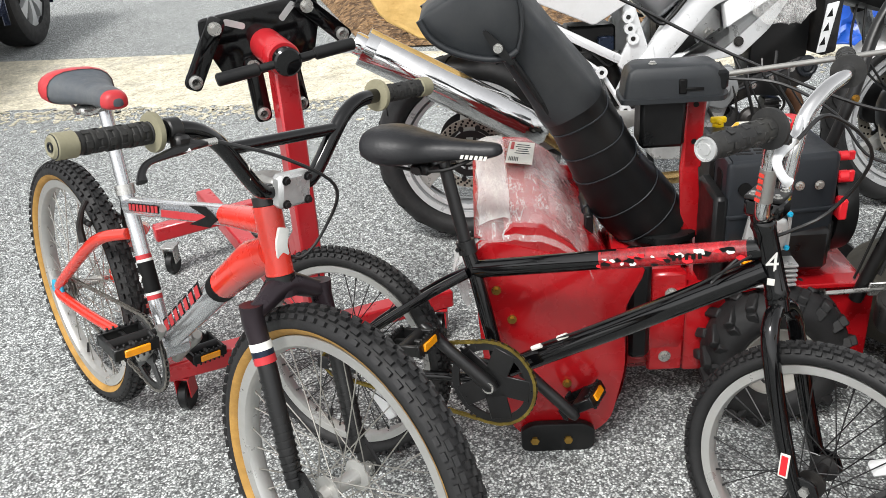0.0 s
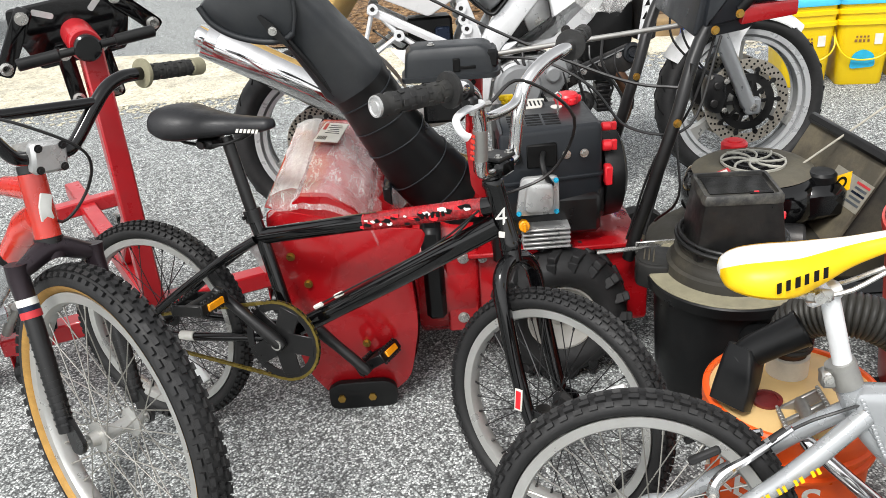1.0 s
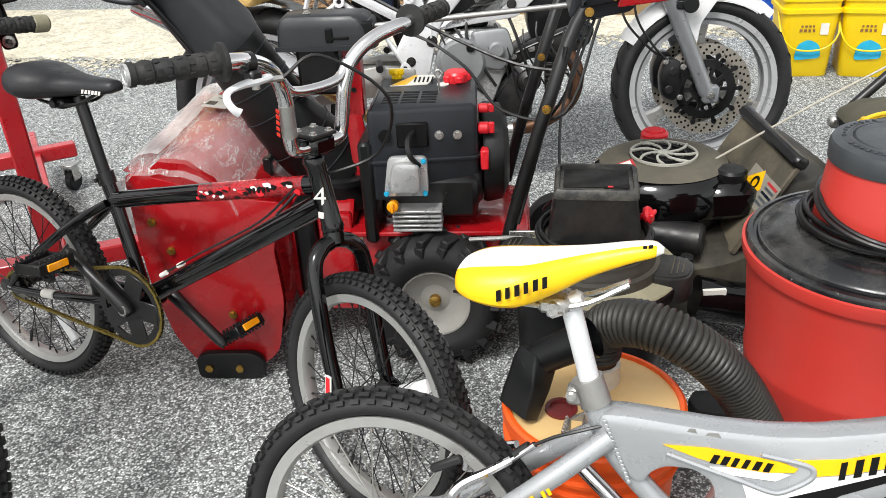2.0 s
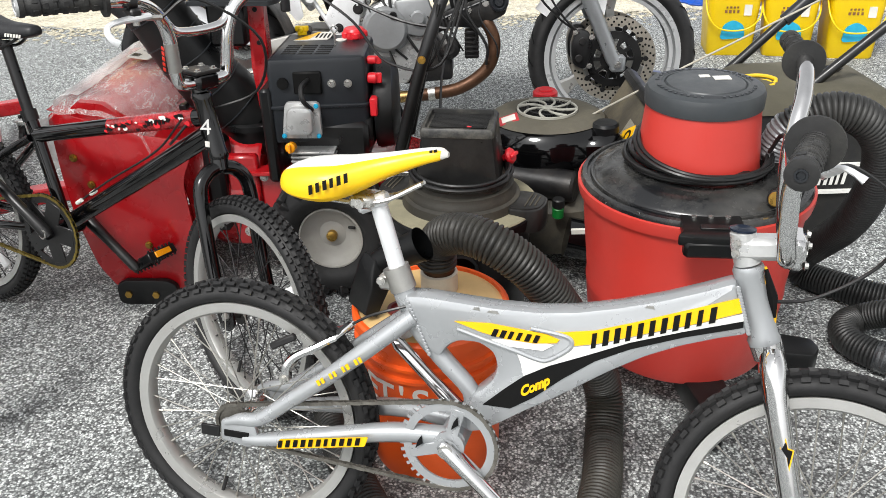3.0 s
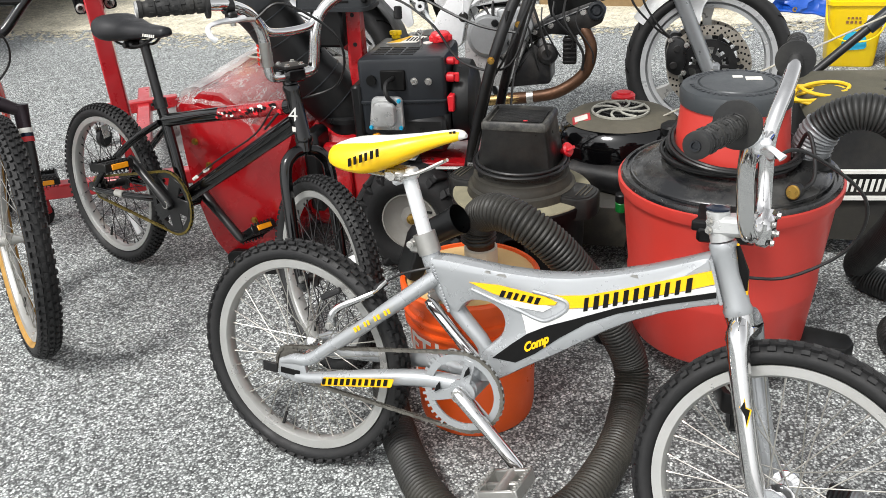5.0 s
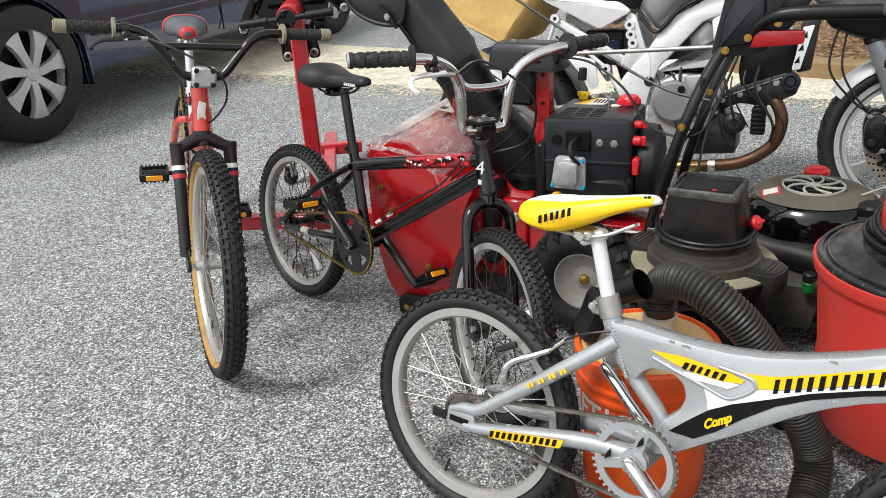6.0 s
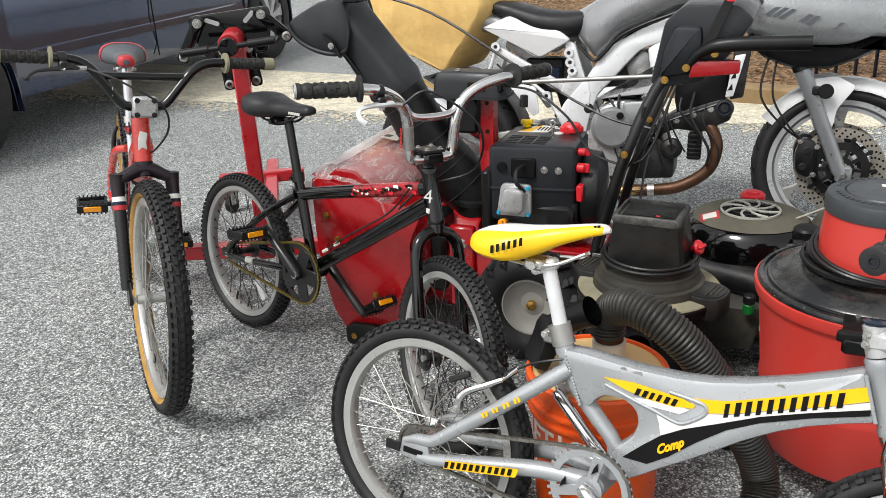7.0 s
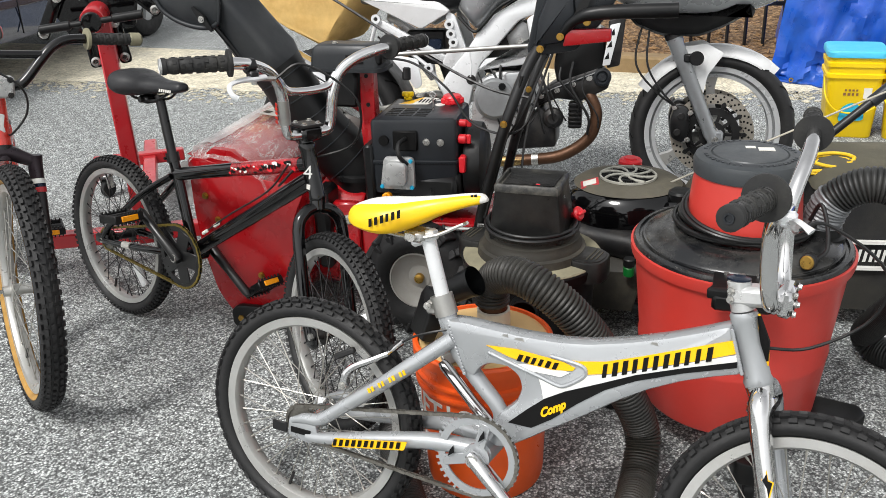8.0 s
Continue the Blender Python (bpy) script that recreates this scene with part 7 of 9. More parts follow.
    part("frame_plate", B().box((0.402, 0.122, 0.235), (0.082, 0.03, 0.25), 0.006), RED_PAINT, s)
    for x, z in ((0.40, 0.15), (0.408, 0.31)):
        part("frame_bolt", B().bolt((x, 0.107, z), (0, -1, 0), 0.010, 0.008), STEEL, s)
    part("deck_flange", B().box((0.62, 0.115, 0.318), (0.40, 0.05, 0.012), 0.003), RED_PAINT, s)
    for x in (0.455, 0.495, 0.74):
        part("frame_bolt", B().bolt((x, 0.118, 0.30), (0, -1, 0), 0.008, 0.008), STEEL, s)
    part("lever_plate", B().box((0.86, 0.05, 0.33), (0.10, 0.006, 0.03), 0.002).cyl((0.72, 0.05, 0.325), (0.84, 0.05, 0.33), 0.005, n=8), STEEL, s)
    # wheels
    for y, sg in ((0.075, -1), (0.46, 1)):
        wh = joint("wheel", s, at=Matrix.Translation((0.635, y, 0.168)))
        R, tw = 0.168, 0.062
        prof = [(0.118 + 0.044 * math.sin(a), tw * math.cos(a)) for a in (2 * math.pi * k / 16 for k in range(16))]
        part("tyre", B().rings(ring_section(R, prof, 48), closed=True), RUBBER, wh)
        t = B()
        for i in range(18):
            for q in (-1, 1):
                m = Matrix.Rotation(-2 * math.pi * (i + 0.25 * q) / 18, 4, "Y") @ Matrix.Translation((0.158, q * 0.028, 0)) @ Matrix.Rotation(q * 0.5, 4, "X")
                t.box((0, 0, 0), (0.018, 0.05, 0.022), 0.003, m)
                t.box((-0.018, q * 0.027, 0), (0.024, 0.012, 0.022), 0.002, m)
        tagged(part("tread", t, RUBBER, wh), kind="stuff")
        part("rim", B().lathe([(0.001, 0.015), (0.02, 0.018), (0.035, 0.012), (0.055, 0.018), (0.074, 0.03), (0.080, 0.042), (0.084, 0.042), (0.084, -0.04), (0.001, -0.04)], rot((0, sg, 0)), 36), plain("pale_wheel_paint", "9c9a94", 0.5, vary=0.08, dirt="7f7a6c", dirt_amt=0.4, scale=20), wh, "pale grey steel rim")
        part("hub_cap", B().lathe([(0.014, 0.012), (0.014, 0.03), (0.008, 0.034), (0.001, 0.034)], rot((0, sg, 0)), 14), BRASS, wh)
        part("valve", B().cyl((0.045, sg * 0.015, 0.02), (0.062, sg * 0.03, 0.026), 0.004, n=8), RUBBER, wh)
    # handles and dashboard
    for y in (0.05, 0.44):
        part("handle_tube", B().tube(curve([(0.80, y + 0.03, 0.29), (0.84, y + 0.01, 0.45), (0.895, y + 0.01, 0.63), (0.95, y + 0.06, 0.77), (1.03, y + 0.09, 0.88), (1.06, y + 0.09, 0.90)], 4), 0.0145, 14), BLACK_SATIN, s)
        part("handle_knob", B().bolt((0.89, y - 0.014, 0.622), (0, -1, 0), 0.0065, 0.010), BRASS, s)
    part("handle_strut", B().tube([(0.83, 0.06, 0.36), (0.93, 0.08, 0.735)], 0.010, 10, flat=0.5), BLACK_SATIN, s)
    dash = [(0.935, 0.785), (0.955, 0.775), (1.06, 0.79), (1.125, 0.86), (1.175, 0.94), (1.135, 0.972), (1.01, 0.972), (0.965, 0.935)]
    part("dashboard", B().prism(round_poly(dash, 0.012, 2), -0.45, -0.115, XZ, 0.006), GREY_PLAST, s, "charcoal dashboard shroud")
    part("dash_facet", B().prism(round_poly([(0.955, 0.80), (1.03, 0.812), (1.06, 0.87), (1.055, 0.925), (0.99, 0.925), (0.965, 0.87)], 0.01, 2), -0.13, -0.10, XZ, 0.012), GREY_PLAST, s)
    part("dash_bracket", B().prism(round_poly([(1.03, 0.805), (1.15, 0.818), (1.15, 0.848), (1.04, 0.845)], 0.006), -0.11, -0.09, XZ, 0.003), RED_PAINT, s, "red steel bracket")
    for x, z in ((0.975, 0.80), (1.025, 0.83), (1.09, 0.865)):
        part("dash_bolt", B().bolt((x, 0.085, z), (0, -1, 0), 0.0065, 0.007), BRASS, s)
    part("control_lever", B().prism(round_poly([(1.05, 0.86), (1.125, 1.03), (1.142, 1.03), (1.072, 0.86)], 0.006), -0.11, -0.10, XZ, 0.002), BLACK_SATIN, s)
    part("lever_tip", B().prism(round_poly([(1.108, 0.985), (1.138, 1.06), (1.158, 1.06), (1.127, 0.985)], 0.006), -0.115, -0.095, XZ, 0.003), RED_KNOB, s)
    part("hand_grip", B().tube(curve([(1.03, 0.10, 0.835), (1.06, 0.088, 0.868), (1.12, 0.085, 0.886), (1.305, 0.10, 0.89)], 4), [0.011, 0.012, 0.017, 0.018], 16), BLACK_PLAST, s, "black foam handle grip")
    part("chute_rod", B().cyl((0.50, 0.215, 0.755), (0.95, 0.25, 0.78), 0.006, n=10), SILVER_DULL, s, "long steel chute rod")
    rnd = random.Random(2)
    for k in (0, 3):
        x0, y0 = 0.80 + 0.03 * k, 0.10 + 0.03 * k
        part("control_cable", B().tube(curve([(1.0, 0.14 + 0.03 * k, 0.80), (0.93, 0.08 + 0.03 * k, 0.64 - 0.02 * k), (0.86 + 0.02 * k, 0.10, 0.52 - 0.03 * k), (x0, y0, 0.33)], 6), 0.0032, 6), CABLE, s)
    part("control_cable", B().tube(curve([(0.52, 0.21, 0.75), (0.62, 0.16, 0.745), (0.72, 0.12, 0.69), (0.80, 0.10, 0.60), (0.93, 0.08, 0.60), (1.0, 0.12, 0.78)], 6), 0.0032, 6), CABLE, s)
    part("control_cable", B().tube(curve([(-0.02, 0.35, 1.0), (0.25, 0.33, 0.93), (0.55, 0.28, 0.78), (0.80, 0.20, 0.68), (0.94, 0.16, 0.66)], 6), 0.0038, 6), CABLE, s)


snow_blower()

# ---------------------------------------------------------------- lawn mower
def lawn_mower():
    s = thing("lawn_mower", pose(1.433, 2.215, 0, 0, 0, 12) @ Matrix.Scale(1.06, 4), "dusty black lawn mower with rear grass bag", "lawn mower")
    part("deck", B().lathe([(0.27, 0.07), (0.275, 0.10), (0.26, 0.18), (0.22, 0.205), (0.15, 0.215), (0.001, 0.22)], None, 48, 0.82), DUSTY, s, "dirty mower deck")
    part("rear_chute", B().prism(round_poly([(0.14, 0.08), (0.50, 0.10), (0.47, 0.26), (0.34, 0.36), (0.24, 0.36), (0.15, 0.22)], 0.02), -0.18, 0.16, XZ, 0.012), DUSTY, s)
    part("engine_body", B().lathe([(0.10, 0.20), (0.14, 0.22), (0.155, 0.27), (0.155, 0.32), (0.001, 0.32)], None, 40, 0.92), BLACK_SATIN, s)
    part("engine_cover", B().lathe([(0.168, 0.265), (0.175, 0.28), (0.172, 0.325), (0.158, 0.352), (0.13, 0.368), (0.098, 0.374), (0.093, 0.370), (0.001, 0.370)], None, 48, 0.92), BLACK_GLOSS, s, "gloss black engine cover")
    part("cover_top", B().lathe([(0.149, 0.3605), (0.132, 0.3715), (0.104, 0.378), (0.080, 0.376), (0.078, 0.372)], None, 48, 0.92, caps=False), DUSTY_LT, s)
    fan = joint("fan_screen", s, at=Matrix.Translation((0, 0, 0.001)) @ Matrix.Diagonal((0.84, 0.84, 1, 1)))
    part("screen", B().lathe([(0.095, 0.366), (0.095, 0.3745), (0.001, 0.3745)], None, 40), INK, fan)
    for r0 in (0.030, 0.058, 0.088):
        part("screen_ring", B().lathe([(r0, 0.375), (r0 + 0.006, 0.376), (r0 + 0.006, 0.3815), (r0, 0.3815), (r0, 0.375)], None, 40, caps=False), FAN_GREY if r0 > 0.08 else DARK_MET, fan)
    part("screen_hub", B().lathe([(0.017, 0.374), (0.017, 0.382), (0.012, 0.385), (0.001, 0.385)], None, 24), FAN_GREY, fan)
    for i in range(8):
        m = Matrix.Rotation(2 * math.pi * i / 8, 4, "Z")
        part("fan_blade", B().tube(curve([(0.014, 0, 0.381), (0.040, 0.004, 0.382), (0.064, 0.022, 0.382), (0.078, 0.048, 0.381)], 4), [0.003, 0.0036, 0.004, 0.0042], 8), FAN_GREY, fan, at=m)
    for i in range(56):
        m = Matrix.Rotation(2 * math.pi * i / 56, 4, "Z")
        part("screen_bar", B().box((0.056, 0, 0.377), (0.066, 0.0018, 0.003), 0), DARK_MET, fan, at=m)
    part("oil_cap", B().cyl((0.012, 0.135, 0.345), (0.012, 0.135, 0.386), 0.034, n=18, bev=0.006).cyl((0.012, 0.135, 0.384), (0.012, 0.135, 0.390), 0.02, n=16, bev=0.002), RED_KNOB, s, "red filler cap")
    part("fuel_cap", B().lathe([(0.03, 0.34), (0.036, 0.345), (0.036, 0.362), (0.03, 0.368), (0.001, 0.368)], Matrix.Translation((0.135, -0.085, 0)), 18), BLACK_PLAST, s, "black fuel cap")
    part("fuel_tank", B().box((0.12, -0.09, 0.30), (0.13, 0.10, 0.09), 0.02), BLACK_GLOSS, s)
    lm = Matrix.Translation((-0.105, -0.055, 0.3735)) @ Matrix.Rotation(-0.3, 4, "Y") @ Matrix.Rotation(0.3, 4, "X")
    part("cover_label", B().box((0, 0, 0), (0.05, 0.034, 0.004), 0.001, lm), RED_VIN, s)
    part("label_panel", B().box((0, 0, 0.0024), (0.036, 0.022, 0.002), 0, lm), PAPER, s)
    part("dipstick_cap", B().cyl((0.0, -0.24, 0.185), (0.0, -0.242, 0.212), 0.0145, n=14, bev=0.002), GREEN_PL, s, "green dipstick cap")
    part("dipstick_top", B().cyl((0.0, -0.242, 0.212), (0.0, -0.243, 0.236), 0.0155, n=14, bev=0.003), BLACK_PLAST, s)
    part("muffler", B().cyl((-0.13, -0.10, 0.24), (0.05, -0.19, 0.24), 0.04, n=18, bev=0.006), DARK_MET, s)
    for x, y, r in ((-0.21, -0.24, 0.09), (-0.21, 0.24, 0.09), (0.36, -0.25, 0.10), (0.36, 0.25, 0.10)):
        w = joint("wheel", s, at=Matrix.Translation((x, y, r)))
        part("tyre", B().lathe([(r * 0.6, -0.022), (r * 0.95, -0.022), (r, -0.012), (r, 0.012), (r * 0.95, 0.022), (r * 0.6, 0.022)], rot((0, 1, 0)), 30), RUBBER, w)
        part("rim", B().lathe([(0.001, -0.024), (0.02, -0.024), (r * 0.6, -0.018), (r * 0.62, 0.018), (0.001, 0.022)], rot((0, 1, 0)), 24), DUSTY_LT, w)
    # lower side duct with its pale label
    part("side_duct", B().tube(curve([(0.02, -0.26, 0.14), (0.12, -0.27, 0.12), (0.24, -0.26, 0.11)], 4), 0.05, 16), BLACK_GLOSS, s)
    part("duct_label", B().box((0.05, -0.296, 0.165), (0.05, 0.01, 0.025), 0, ), PAPER, s)
    # sloping rear door with its warning label
    dm = Matrix(((0, 0.515, -0.858, 0.19), (-1, 0, 0, 0), (0, 0.858, 0.515, 0.30), (0, 0, 0, 1)))
    dr = joint("rear_door", s, at=dm)
    part("door_plate", B().box((0.0, 0.0, 0.0), (0.35, 0.25, 0.014), 0.005), plain("tan_dust_plastic", "4a453a", 0.8, vary=0.2, dirt="867b63", dirt_amt=0.65, scale=12, bump=0.15), dr, "dust-covered rear door")
    part("door_ridge", B().box((0.0, 0.125, 0.004), (0.36, 0.028, 0.035), 0.008), BLACK_SATIN, dr)
    part("warning_sticker", B().box((0.105, 0.02, 0.0078), (0.155, 0.075, 0.002), 0), plain("dusty_label", "8b877b", 0.7, vary=0.15, dirt="5f5a4c", dirt_amt=0.5, scale=40, bump=0), dr, "worn warning sticker")
    part("warning_triangle", B().prism([(0.035, 0.022), (0.075, -0.012), (0.115, 0.022), (0.085, 0.062)], 0.0088, 0.0096), YELLOW_INK, dr)
    part("warning_sign", B().lathe([(0.010, 0.0098), (0.017, 0.0098), (0.017, 0.0104), (0.010, 0.0104), (0.010, 0.0098)], Matrix.Translation((0.078, 0.025, 0)), 20, caps=False), INK, dr)
    for k in range(5):
        part("sticker_bar", B().box((0.150, 0.047 - 0.012 * k, 0.0092), (0.052 - 0.006 * (k % 2), 0.006, 0.0008), 0), (RED_VIN, GREY_VIN, BLUE_DK, GREY_VIN, GREY_VIN)[k], dr)
    bag = joint("grass_bag", s)
    body = [[V((x, y, z)) for x, y in round_poly([(x0, -0.14), (x1, -0.15), (x1 - 0.01, 0.18), (x0 + 0.02, 0.18)], 0.035, 3)] for z, x0, x1 in ((0.06, 0.50, 0.78), (0.075, 0.48, 0.80), (0.25, 0.47, 0.835), (0.395, 0.46, 0.862))]
    part("bag_body", B().rings(body), FABRIC, bag, "black fabric grass bag")
    top = [[V((x, y, z)) for x, y in round_poly([(x0, y0), (x1, y0 - 0.01), (x1 - 0.01, y1), (x0 + 0.02, y1)], 0.035, 3)] for z, x0, x1, y0, y1 in ((0.392, 0.455, 0.867, -0.145, 0.185), (0.408, 0.46, 0.862, -0.14, 0.18), (0.432, 0.49, 0.83, -0.11, 0.16), (0.44, 0.53, 0.79, -0.07, 0.12))]
    part("bag_top", B().rings(top), FABRIC_TOP, bag, "dusty bag top")
    for z in (0.185, 0.258):
        part("print_line", B().box((0.625, -0.152, z), (0.31, 0.012, 0.008), 0), WHITE_VIN, bag)
    part("print_word", word(B(), 0.49, 0.204, 0.745, 0.206, 0.034, 17, -0.156, 0.12, 0.45, seed=11), WHITE_VIN, bag, "white printed bars on the bag")
    part("bag_knob", B().cyl((0.83, -0.06, 0.21), (0.865, -0.06, 0.21), 0.014, n=12, bev=0.003), BLACK_PLAST, bag)
    # folding handle
    inv = s.matrix_world.inverted()
    for a, b, c in (((1.90, 2.50, 0.40), (2.11, 2.57, 0.60), (2.62, 2.74, 1.08)), ((2.11, 2.31, 0.44), (2.35, 2.385, 0.65), (2.72, 2.50, 0.97))):
        h = joint("handle", s)
        part("lower_bar", B().tube([inv @ V(a), inv @ V(b)], 0.0125, 14), BLACK_SATIN, h)
        part("upper_bar", B().tube([inv @ (V(b) + V((-0.03, -0.01, -0.03))), inv @ V(c)], 0.0135, 14), BLACK_SATIN, h)
        part("joint_sleeve", B().tube([inv @ (V(b) - V((0.03, 0.01, 0.03))), inv @ (V(b) + V((0.04, 0.013, 0.037)))], 0.018, 14), GREY_PLAST, h)
    part("handle_end", B().box(inv @ V((1.89, 2.49, 0.395)), (0.03, 0.03, 0.03), 0.006), STEEL, s)
    part("starter_rope", B().tube([inv @ V((1.52, 2.18, 0.38)), inv @ V((1.80, 2.35, 0.49)), inv @ V((2.15, 2.50, 0.64)), inv @ V((2.55, 2.66, 0.86))], 0.0028, 8), ROPE, s, "white braided starter rope")
    part("yellow_cord", coil((0.50, -0.03), 0.055, 0.425, 4, 0.005, 0.02, 8, 0.7), CORD_Y, s, "yellow cord in loose loops")
    part("black_cord", coil((0.72, 0.04), 0.035, 0.437, 3, 0.003, 0.015, 4, 0.6), CABLE, s)


lawn_mower()


# ---------------------------------------------------------------- yellow pails and blue tarp
def pail_stack():
    s = thing("pail_stack", Matrix(), "nested yellow square pails with light blue lid", "pails", "pail stacks along the lot")
    def body(z0, z1, k0, k1):
        return [[V((x * k, y * k, z)) for x, y in round_poly([(-1, -1), (1, -1), (1, 1), (-1, 1)], 0.3, 4)] for z, k in ((z0, k0 * 0.96), (z0 + 0.006, k0), (z1, k1))]
    part("pail", B().rings(body(0.0, 0.30, 0.105, 0.122)), YELLOW_PL, s)
    z = 0.30
    for i in range(2):
        rim = [[V((x * k, y * k, zz)) for x, y in round_poly([(-1, -1), (1, -1), (1, 1), (-1, 1)], 0.3, 4)] for zz, k in ((z - 0.012, 0.124), (z - 0.01, 0.131), (z + 0.008, 0.131), (z + 0.012, 0.123), (z + 0.05, 0.125))]
        part("pail_rim", B().rings(rim), YELLOW_PL, s)
        z += 0.052
    lid = [[V((x * k, y * k, zz)) for x, y in round_poly([(-1, -1), (1, -1), (1, 1), (-1, 1)], 0.3, 4)] for zz, k in ((z - 0.02, 0.128), (z - 0.018, 0.134), (z + 0.004, 0.134), (z + 0.012, 0.128), (z + 0.013, 0.10))]
    part("lid", B().rings(lid), BLUE_PL, s, "light blue plastic lid")
    part("blue_label", B().prism(round_poly([(-0.055, 0.08), (0.06, 0.09), (0.05, 0.15), (0.0, 0.175), (-0.045, 0.15)], 0.02), 0.112, 0.1185, XZ), BLUE_INK, s)
    part("white_label", B().box((0.06, -0.1195, 0.22), (0.035, 0.003, 0.05), 0), PAPER, s)
    part("lettering", word(B(), -0.04, 0.228, 0.025, 0.228, 0.009, 4, -0.1195, 0, 0.4, seed=1), CARDBOARD, s)
    part("lettering", word(B(), -0.045, 0.207, 0.03, 0.207, 0.013, 4, -0.1188, 0, 0.4, seed=2), CARDBOARD, s)
    part("bail_handle", B().tube(curve([(-0.128, -0.02, 0.30), (-0.12, -0.125, 0.20), (-0.06, -0.135, 0.135), (0.06, -0.135, 0.135), (0.12, -0.125, 0.20), (0.128, -0.02, 0.30)], 6), 0.004, 8), YELLOW_PL, s)
    s.matrix_world = pose(2.15, 4.31, 0, 0, 0, 4)
    for x, y, a in ((2.42, 4.31, -4), (2.695, 4.30, 3)):
        copy_thing(s, pose(x, y, 0, 0, 0, a))


def tarp():
    rnd = random.Random(5)
    rows = []
    prof = curve([(5.02, 0, 0.0), (5.06, 0, 0.10), (5.10, 0, 0.30), (5.13, 0, 0.52), (5.2, 0, 0.68), (5.35, 0, 0.76), (5.7, 0, 0.80), (6.1, 0, 0.78), (6.3, 0, 0.6), (6.36, 0, 0.0)], 5)
    n = len(prof)
    for j, q in enumerate(prof):
        row = []
        for i in range(76):
            x = 1.76 + 0.032 * i + 0.12 * q.z
            fold = 0.034 * math.sin(i * 0.43 + 0.17 * j) + 0.022 * math.sin(i * 1.1 - 0.33 * j) + 0.016 * math.sin(0.8 * j + 0.5 * i)
            inner = 0 < j < n - 1
            row.append((x, q.x + fold + rnd.uniform(-0.014, 0.014), max(0.004, q.z + (0.014 * math.sin(i * 0.7 + j * 0.6) + rnd.uniform(-0.012, 0.012) if inner else 0))))
        rows.append(row)
    cap0 = [[rows[j][0], (rows[j][0][0] + 0.02, 5.7, rows[j][0][2] * 0.9)] for j in range(len(rows))]
    tp = thing("tarpaulin", pose(0, 0.25, 0), "crumpled blue tarpaulin over a heap by the kerb", "tarpaulin")
    part("sheet", B().sheet([[V(p) for p in r] for r in rows]).sheet([[V(p) for p in r] for r in cap0]), TARP, tp)
    part("hem", B().tube([V(p) + V((0, -0.004, 0.01)) for p in rows[0]], 0.009, 8), TARP, tp, "rolled hem of the tarpaulin")
    for k in (4, 20, 36):
        p = V(rows[3][k]) + V((0, -0.012, 0))
        part("grommet", B().lathe([(0.007, -0.002), (0.014, -0.002), (0.014, 0.002), (0.007, 0.002), (0.007, -0.002)], Matrix.Translation(p) @ rot((0, -1, 0)), 16, caps=False), BRASS, tp)


pail_stack()
tarp()


# ---------------------------------------------------------------- foam block
def foam_block():
    f = thing("foam_block", pose(0, 2.78, 0.60, 0, 0, 0), "worn tan foam cushion lying on the motorcycle's tail", "cushion")
    prof = round_poly([(-0.125, 0.165), (0.015, 0.083), (0.145, 0.032), (0.225, 0.14), (0.325, 0.285), (0.30, 0.40), (-0.05, 0.46), (-0.21, 0.33)], 0.022, 3)
    rnd = random.Random(4)
    cx, cz = 0.06, 0.24
    rows = []
    for y, k, dx in ((0.0, 0.93, 0.0), (0.006, 0.965, 0.001), (0.02, 0.99, 0.004), (0.09, 1.0, 0.018), (0.16, 1.01, 0.032), (0.22, 1.0, 0.045), (0.25, 0.985, 0.052), (0.268, 0.95, 0.055)):
        rows.append([V((cx + (x - cx) * k + dx + rnd.uniform(-0.003, 0.003), y + rnd.uniform(-0.002, 0.002), cz + (z - cz) * k + rnd.uniform(-0.003, 0.003))) for x, z in prof])
    part("cushion", B().rings(rows), FOAM, f)


foam_block()


